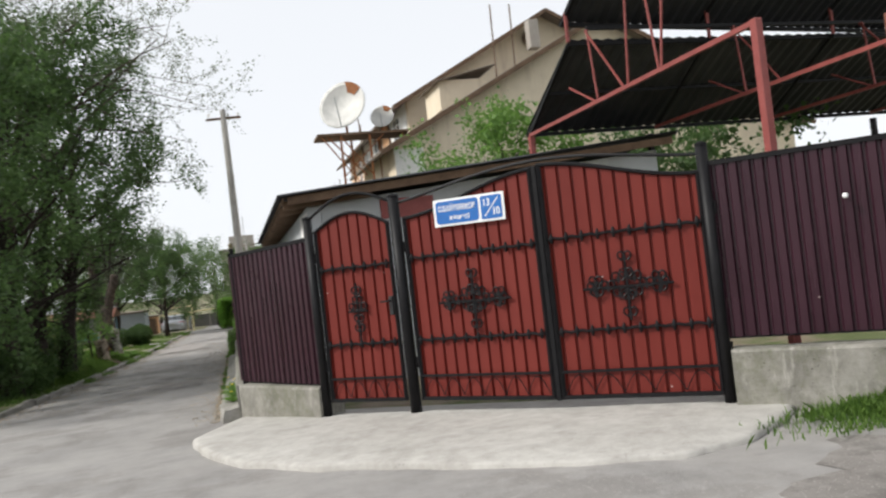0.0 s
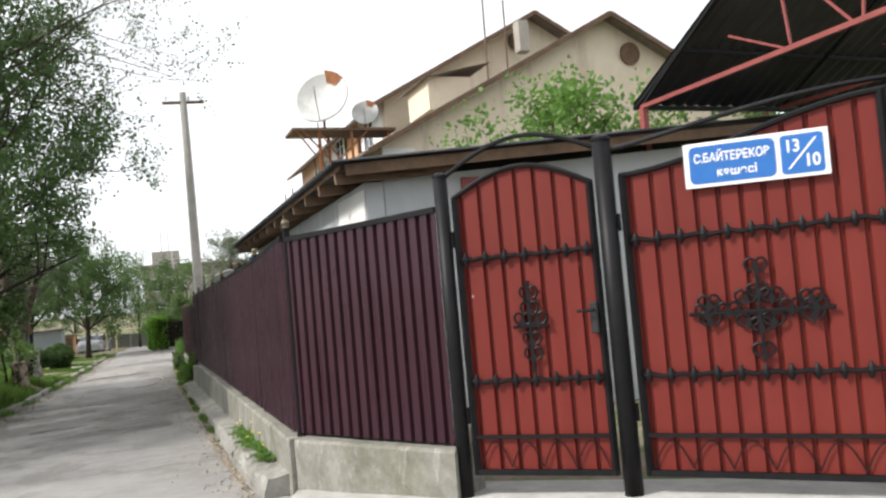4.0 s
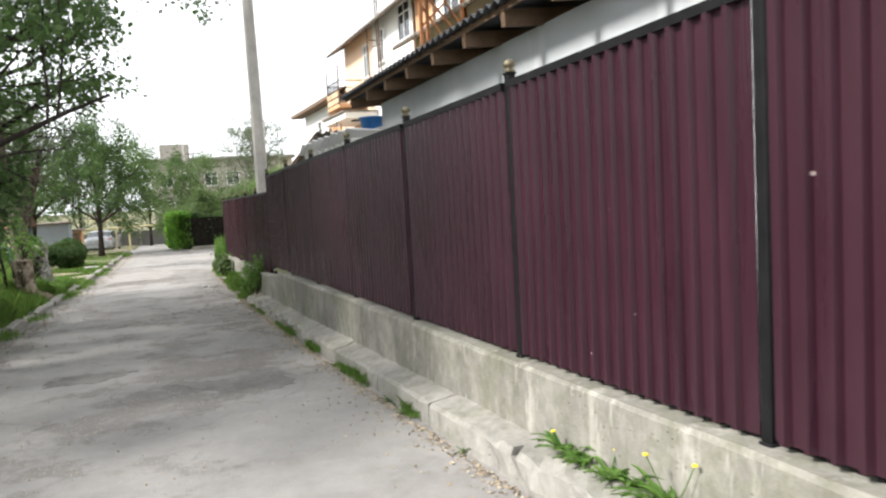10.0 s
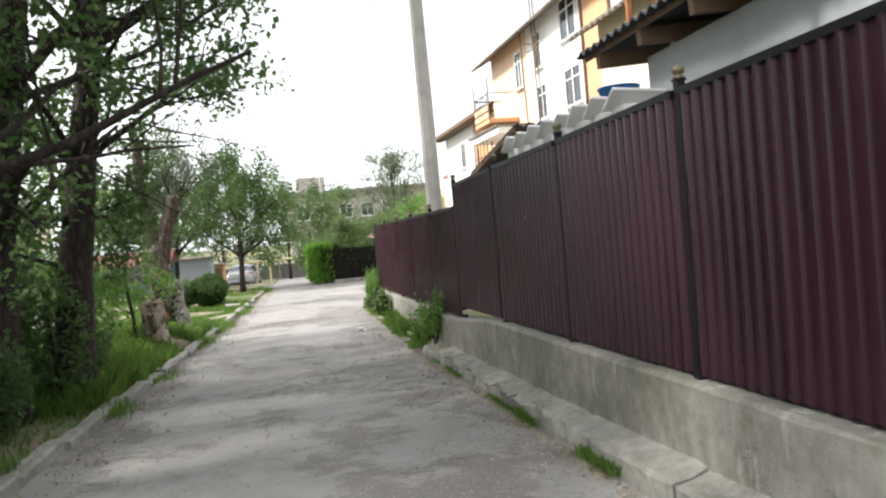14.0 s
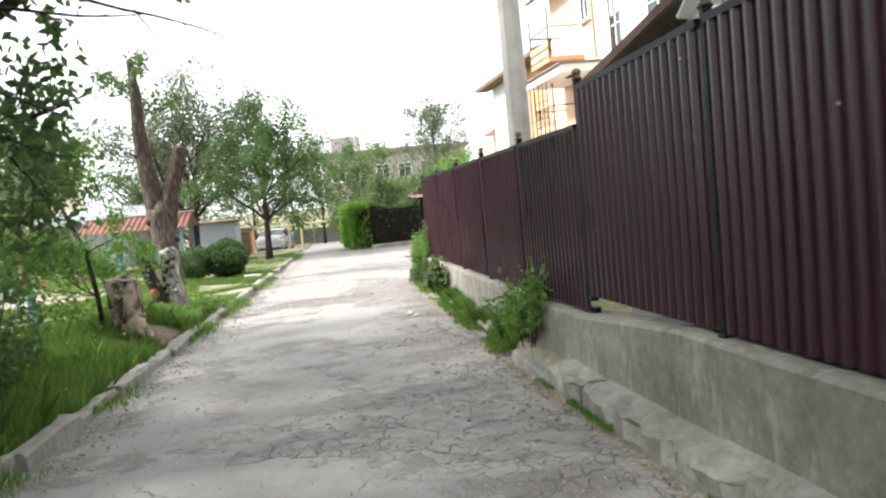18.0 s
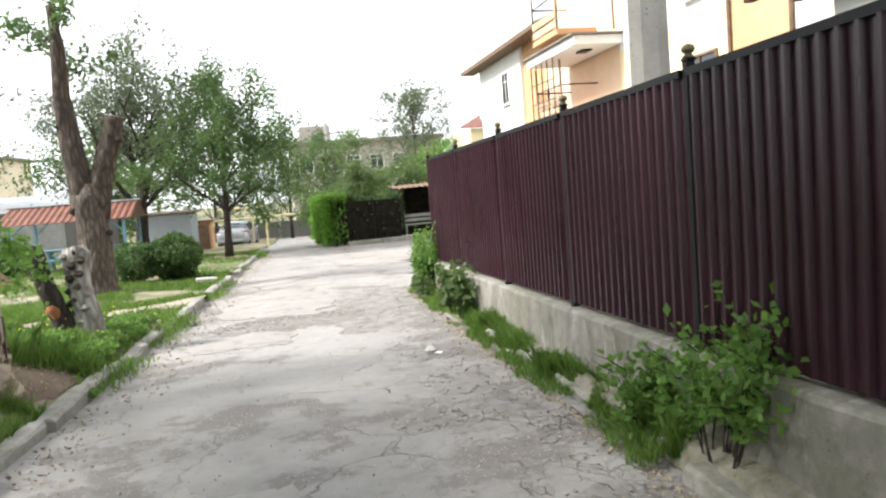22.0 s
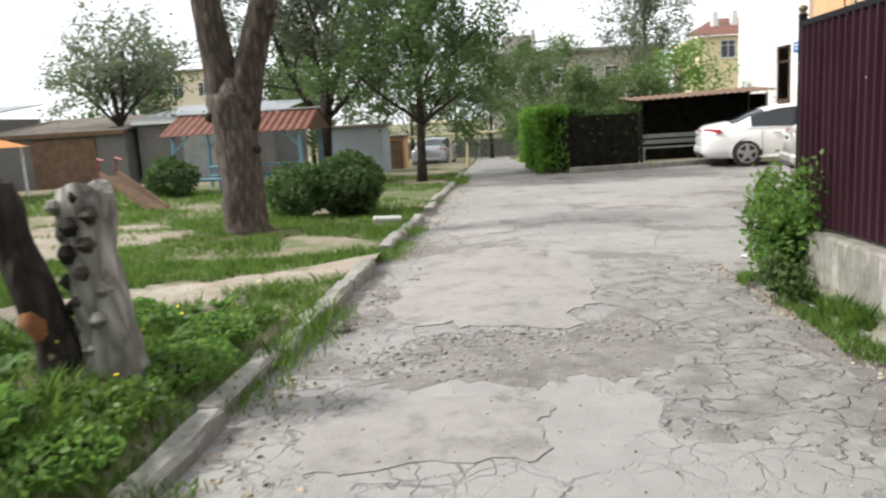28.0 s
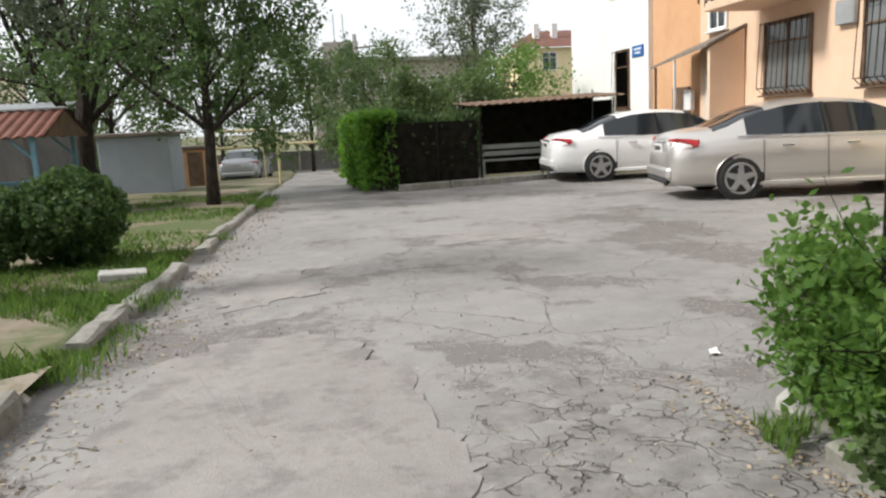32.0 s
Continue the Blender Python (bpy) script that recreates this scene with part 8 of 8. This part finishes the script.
sl = empty("slide", "small wooden playground slide with red ladder rails", "slide", (-9.3, 40.5, -0.85), -28)
part("chute", Shape().bar((-0.4, 0, 0.78), (1.0, 0, 0.08), 0.36, 0.04), WOOD, sl)
for y in (-0.2, 0.2):
    part("chute_side", Shape().bar((-0.4, y, 0.86), (1.0, y, 0.14), 0.03, 0.10), WOOD, sl)
    part("ladder_rail", Shape().tube([(-0.75, y, 0), (-0.45, y, 0.8), (-0.42, y, 1.15), (-0.2, y, 1.1)], 0.022, 6), TRUSS, sl)
for k in range(4):
    part("rung", Shape().tube([(-0.69 + 0.07 * k, -0.2, 0.18 + 0.19 * k), (-0.69 + 0.07 * k, 0.2, 0.18 + 0.19 * k)], 0.016, 6), TRUSS, sl)
sw = empty("swing_frame", "blue-grey steel swing frame over the sand", "swing", (-9.1, 33.75, -0.70), 38)
for x in (-0.75, 0.75):
    for y in (-0.55, 0.55):
        part("leg", Shape().tube([(x * 1.1, y, 0), (x, 0, 1.5)], 0.028, 7), BLUE_PAINT, sw)
    part("tie", Shape().tube([(x * 1.06, -0.35, 0.5), (x * 1.06, 0.35, 0.5)], 0.018, 6), BLUE_PAINT, sw)
part("top_bar", Shape().tube([(-0.8, 0, 1.5), (0.8, 0, 1.5)], 0.03, 8), BLUE_PAINT, sw)
for x in (-0.25, 0.25):
    part("hanger", Shape().tube([(x, 0, 1.48), (x, 0.02, 0.48)], 0.008, 5), BLACK, sw)
part("seat", Shape().box(0, 0.02, 0.46, 0.62, 0.2, 0.04, b=0.01), RUST, sw)
part("low_bar", Shape().tube([(-0.85, 0.3, 0.25), (0.85, 0.3, 0.25)], 0.02, 6), BLUE_PAINT, sw)
um = empty("sunshade", "orange pyramid canopy on thin white posts", "sunshade", (-15.6, 45.0, -0.86))
part("canopy", Shape().add([(-1.1, -1.1, 1.45), (1.1, -1.1, 1.45), (1.1, 1.1, 1.45), (-1.1, 1.1, 1.45), (0, 0, 1.95)], [(0, 1, 4), (1, 2, 4), (2, 3, 4), (3, 0, 4), (3, 2, 1, 0)]), ORANGE_CLOTH, um)
for x in (-0.95, 0.95):
    for y in (-0.95, 0.95):
        part("post", Shape().tube([(x, y, 0), (x, y, 1.46)], 0.035, 7), WHITE_PAINT, um)
cl = empty("climbing_post", "old play post painted blue below and rust above", "post", (-6.12, 29.0, -0.62))
part("upper", Shape().tube([(0, 0, 0.7), (-0.06, 0, 1.5)], 0.045, 9), RUST, cl)
part("lower", Shape().tube([(0.04, 0, -0.03), (0, 0, 0.7)], 0.05, 9), BLUE_PAINT, cl, "faded blue lower half")
part("arm", Shape().tube([(-0.3, 0, 1.48), (0.25, 0, 1.52)], 0.03, 7), RUST, cl)
# sand of the playground and the footpath across the garden
SAND = Nodes("trodden_sandy_earth", 0.97, 0, 0.15).world()
_k = SAND.math("ADD", SAND.math("MULTIPLY", SAND.noise(0.9, 6, 0.7), 0.6), SAND.math("MULTIPLY", SAND.noise(7, 5, 0.7), 0.4))
SAND = SAND.done(SAND.mix(SAND.ramp(SAND.noise(1.7, 7, 0.75), (0.54, 0.0), (0.64, 0.7)), SAND.ramp(_k, (0.34, (0.19, 0.155, 0.115)), (0.5, (0.30, 0.26, 0.21)), (0.66, (0.40, 0.355, 0.30))), (0.085, 0.10, 0.042)), _k, 0.8, 0.02)
s = Shape()
rings = []
for f in (0.02, 0.5, 0.85, 1.0):
    rings.append([(-9.2 + 3.0 * f * math.cos(a) * (1 + 0.12 * math.sin(3 * a)), 35.7 + 2.6 * f * math.sin(a) * (1 + 0.1 * math.sin(2 * a + 1)), 0.0) for a in np.linspace(0, 6.2832, 40)])
s.sheet([[(x, y, soil_z(x, y) + (0.03 if j < 3 else -0.03)) for x, y, z in r] for j, r in enumerate(rings)])
setting("sand_pit", s, SAND, "pale trodden playground sand", "ground", smooth=True)
s = Shape()
s.sheet([[(x, path_y(x) + w * (1 + 0.2 * math.sin(x * 1.9) + 0.5 * noise.noise((x * 2.3, w, 3)) + 0.25 * noise.noise((x * 7, w, 5))), soil_z(x, path_y(x) + w) + (0.035 if abs(w) < 0.6 else -0.04)) for x in np.arange(-22, -3.3, 0.1)] for w in (-0.85, -0.5, -0.2, 0.2, 0.5, 0.85)])
setting("footpath", s, SAND, "pale beaten earth footpath across the garden", "path", smooth=True)
# bare earth round the stumps
def lump(x, y, f):
    """Height of loose soil, sinking into the ground at its rim."""
    return soil_z(x, y) + (0.010 if f < 0.95 else -0.05) + 0.012 * noise.noise((x * 6, y * 6, 2)) * (1 - f)


for x, y, rx, ry in ((-4.15, 27.5, 0.42, 0.7), (-4.35, 29.4, 0.35, 0.25), (-4.9, 37.2, 0.9, 0.5), (-5.5, 35.9, 0.9, 0.6)):
    s = Shape()
    def spot(f, a):
        f2 = f * (1 + 0.45 * noise.noise((1.6 * math.cos(a) + x, 1.6 * math.sin(a), y)) + 0.18 * noise.noise((5 * math.cos(a), 5 * math.sin(a) + x, y)))
        py = y + ry * f2 * math.sin(a)
        px = min(x + rx * f2 * math.cos(a), left_edge(py) - 0.13)
        return (px, py, lump(px, py, f))
    s.sheet([[spot(f, a) for a in np.linspace(0, 6.2832, 48)] for f in (0.02, 0.2, 0.4, 0.6, 0.8, 0.92, 1.0)])
    setting("bare_soil", s, mat_plain("brown_garden_soil", (0.085, 0.058, 0.042), (0.17, 0.125, 0.09), 3, 0.97, 0, 0.8, 40, 0.02, world=True) if y == 27.5 else bpy.data.materials["brown_garden_soil"], "bare brown soil", "ground", smooth=True)
BRICK_WALL = mat_render("old_grey_brick_wall", (0.125, 0.120, 0.112), (0.205, 0.198, 0.188), (0.085, 0.080, 0.075), 0.4)
for k, (x, w, h, wall, roof, label) in enumerate(((-11.3, 4.6, 2.15, BRICK_WALL, TIN, "low grey brick garage with a tin roof"), (-16.2, 4.8, 1.9, BRICK_WALL, SLATE, "low garage of dark weathered brick"), (-21.4, 5.0, 2.5, BRICK_WALL, TIN, "grey garage with a pale roof"), (-27, 5.4, 2.6, BRICK_WALL, SLATE, "old garage at the garden's end"))):
    g = empty("garage", label, "garage", (x, 53.0 - 0.5 * k, -0.95), group="row of garages")
    part("wall", Shape().box(0, 0, h / 2 - 0.2, w, 4.5, h + 0.4, b=0.02), wall, g)
    part("roof", corrugated((-w / 2 - 0.15, -2.45, h - 0.02), (w / 2 + 0.15, -2.45, h - 0.02), (-w / 2 - 0.15, 2.5, h + 0.55), 0.25, 0.02), roof, g)
    part("eaves_board", Shape().box(0, -2.42, h - 0.08, w + 0.2, 0.04, 0.14), WHITE_PAINT if k == 0 else WOOD, g)
    part("door", Shape().box(0.3, -2.27, 0.85, 2.2, 0.06, 1.7, b=0.01), WOOD if k % 2 else BENCH_GREY, g)
PALE_BLUE = mat_render("pale_blue_grey_render", (0.27, 0.31, 0.35), (0.36, 0.40, 0.44), (0.3, 0.3, 0.3), 0.3)
gw = empty("white_garage", "pale garage with a flat sheet roof beside the playground", "garage", (-17.2, 40.5, -0.88), 12)
part("wall", Shape().box(0, 0, 1.0, 5.2, 5.0, 2.0, b=0.02), PALE_BLUE, gw)
part("roof", Shape().box(0, -0.1, 2.1, 5.7, 5.6, 0.14, b=0.02), TIN, gw)
for k in range(2):
    part("door_leaf", Shape().box(-1.2 + 2.4 * k, -2.52, 0.85, 2.1, 0.05, 1.7, b=0.01), BENCH_GREY, gw)
bw = empty("blue_kiosk", "pale blue-grey kiosk behind the willow", "kiosk", (-6.35, 51.6, -1.04))
part("wall", Shape().box(0, 0, 0.8, 1.8, 2.0, 1.6, b=0.02), PALE_BLUE, bw)
part("roof", Shape().box(0, 0, 1.65, 2.1, 2.3, 0.1, b=0.02), SLATE, bw)
ow = empty("orange_gatehouse", "small orange-washed gatehouse by the far car", "kiosk", (-5.9, 56.6, ground_z(56)))
part("wall", Shape().box(0, 0, 0.62, 1.3, 1.2, 1.4, b=0.02), ORANGE_WALL, ow)
part("roof", Shape().box(0, 0, 1.37, 1.6, 1.5, 0.09, b=0.02), SLATE, ow)
part("door", Shape().box(0.30, -0.62, 0.60, 0.5, 0.04, 1.2, b=0.01), WOOD, ow)
gp = empty("gas_pipe", "raised yellow gas pipe on posts across the lane", "pipe", (-2.75, 53.0, ground_z(53)))
part("riser", Shape().tube([(0, 0, 0), (0, 0, 1.62), (-0.04, 0, 1.68), (-1.9, 0.4, 1.7)], 0.045, 8), YELLOW_PAINT, gp)
part("pipe_run", Shape().tube([(-9.0, 10.5, 0.95), (-2.0, 10.5, 1.0), (4.5, 10.8, 1.1)], 0.06, 8), YELLOW_PAINT, gp)
for x in (-6, -1, 3.5):
    part("prop", Shape().tube([(x, 10.5, -0.75), (x, 10.5, 0.98)], 0.045, 7), YELLOW_PAINT, gp)
for k in range(6):
    x = -6.0 + 2.4 * k
    f = empty("back_fence", "low grey fence beyond the turn of the lane", "fence", (x, 76.0, ground_z(76)), group="far fence panels")
    part("panel", Shape().box(0, 0, 0.6, 2.3, 0.06, 1.2, b=0.01), BRICK_WALL, f)
    part("post", Shape().box(1.18, 0, 0.68, 0.1, 0.1, 1.36, b=0.01), PLINTH, f)
# ---------------------------------------------------------------- loose small things
thing("brick", Shape().box(0, 0, 0.05, 0.42, 0.2, 0.13, b=0.012), STONE, "pale concrete brick lying in the grass", "brick", pose(-3.68, 36.95, -0.80, 4, 3, 12))
for k, (x, y, r, c) in enumerate(((0.1, 32.41, 0.11, STONE), (-3.5, 33.7, 0.07, STONE), (-4.0, 29.5, 0.05, STONE), (-0.75, 27.7, 0.05, STONE), (-3.3, 31.2, 0.06, PLINTH))):
    s = rough_log("", [(0, 0, -r * 0.6), (0, 0, 0), (0, 0, r * 0.7)], [r * 0.8, r, r * 0.45], None, "", "", False, 9, k * 3.1, 0.3)
    thing("stone", s, c, "rounded pale stone lying by the kerb", "stone", pose(x, y, ground_z(y) + 0.03), group="loose stones")
paper = Shape().sheet([[(0.10 * i / 4 - 0.05, 0.05 * j / 3 - 0.025, 0.008 + 0.008 * math.sin(i * 1.9 + j)) for i in range(5)] for j in range(4)])
thing("litter_scrap", paper, WHITE_PAINT, "crumpled white paper scrap on the asphalt", "litter", pose(-0.70, 27.6, road_z(-0.7, 27.6) + 0.008, 0, 0, 20))
thing("litter_scrap", paper, WHITE_PAINT, "crumpled white paper scrap on the asphalt", "litter", pose(0.22, 33.3, road_z(0.22, 33.3) + 0.008, 0, 0, 70))


def litter(name, area, count, size, label, seed):
    rng = np.random.default_rng(seed)
    p = area(rng, count)
    z = np.array([road_z(x, y) for x, y in p]) + 0.008
    me = leaf_mesh(name, np.c_[p, z], size, LITTER, rng, 0.93)
    return thing(name, me, None, label, "litter", kind="stuff")


def gutter_left(rng, n):
    y = rng.uniform(8, 46, n)
    return np.c_[np.array([left_edge(v) for v in y]) + 0.10 + np.abs(rng.normal(size=n)) * 0.28, y]


def gutter_right(rng, n):
    y = rng.uniform(10, 33, n)
    return np.c_[-0.30 + np.maximum(0, y - 23) * 0.02 - np.abs(rng.normal(size=n)) * np.where(rng.random(n) < 0.7, 0.05, 0.22), y]


def all_road(rng, n):
    y = rng.uniform(14, 36, n)
    return np.c_[rng.uniform(-3.7, -0.6, n), y]


def bed(rng, n):
    return np.c_[-4.2 + 0.35 * rng.normal(size=n), rng.uniform(26.7, 28.2, n)]


def bed_litter():
    rng = np.random.default_rng(603)
    p = bed(rng, 900)
    p = p[p[:, 0] < -3.95]
    z = np.array([gz(x, y) for x, y in p]) + 0.035
    thing("dry_leaves", leaf_mesh("dry_leaves", np.c_[p, z], 0.016, LITTER, rng, 0.9), None, "dry leaves and twigs on the bare soil", "litter", kind="stuff")


bed_litter()
def rubble(name, spots, count, label, seed):
    """Loose crumbs of asphalt, each a small uneven lump sunk in the road."""
    rnd, s = random.Random(seed), Shape()
    for k in range(count):
        x0, y0, rx, ry = spots[k % len(spots)]
        a, f = rnd.uniform(0, 6.28), math.sqrt(rnd.random())
        x, y = x0 + rx * f * math.cos(a), y0 + ry * f * math.sin(a)
        r = rnd.choice((0.005, 0.006, 0.008, 0.010, 0.013, 0.020)) * rnd.uniform(0.7, 1.2)
        h, z, n, turn = r * rnd.uniform(0.3, 0.65), road_z(x, y), 6, rnd.uniform(0, 6.28)
        ring = [(r * rnd.uniform(0.7, 1.2), turn + 6.2832 * j / n) for j in range(n)]
        i = len(s.v)
        s.v.extend((x + q * math.cos(b), y + q * math.sin(b), z - 0.006) for q, b in ring)
        s.v.extend((x + 0.75 * q * math.cos(b), y + 0.75 * q * math.sin(b), z + h * rnd.uniform(0.7, 1.2)) for q, b in ring)
        s.f.extend((i + j, i + (j + 1) % n, i + n + (j + 1) % n, i + n + j) for j in range(n))
        s.f.append(tuple(i + n + j for j in range(n)))
    thing(name, s, RUBBLE, label, "rubble", kind="stuff")


RUBBLE = mat_varied("asphalt_crumbs", (0.115, 0.106, 0.097), (0.33, 0.312, 0.288), 14, 0.95, island=True)
rubble("asphalt_crumbs", ((-2.55, 30.45, 0.5, 0.42), (-1.95, 30.75, 0.5, 0.35), (-1.35, 30.95, 0.35, 0.3), (-2.35, 30.85, 0.45, 0.2)), 2400, "loose crumbs of broken asphalt", 605)
rubble("asphalt_crumbs", ((-0.85, 22.3, 0.45, 0.9), (-1.5, 22.7, 0.5, 0.5), (-0.7, 23.6, 0.35, 0.5)), 1300, "fine crumbs of worn asphalt beside the kerb", 607)
rubble("asphalt_crumbs", ((-1.15, 25.55, 0.3, 0.2), (-0.62, 27.6, 0.3, 0.2), (-0.75, 26.4, 0.3, 0.5)), 500, "loose crumbs round the potholes", 606)
litter("dry_leaves", gutter_left, 3000, 0.02, "dry brown leaf litter in the gutter", 600)
litter("dry_leaves", gutter_right, 5200, 0.016, "pale dry seeds and litter along the kerb", 601)
litter("grit", all_road, 6500, 0.010, "scattered grit and seeds on the asphalt", 602)
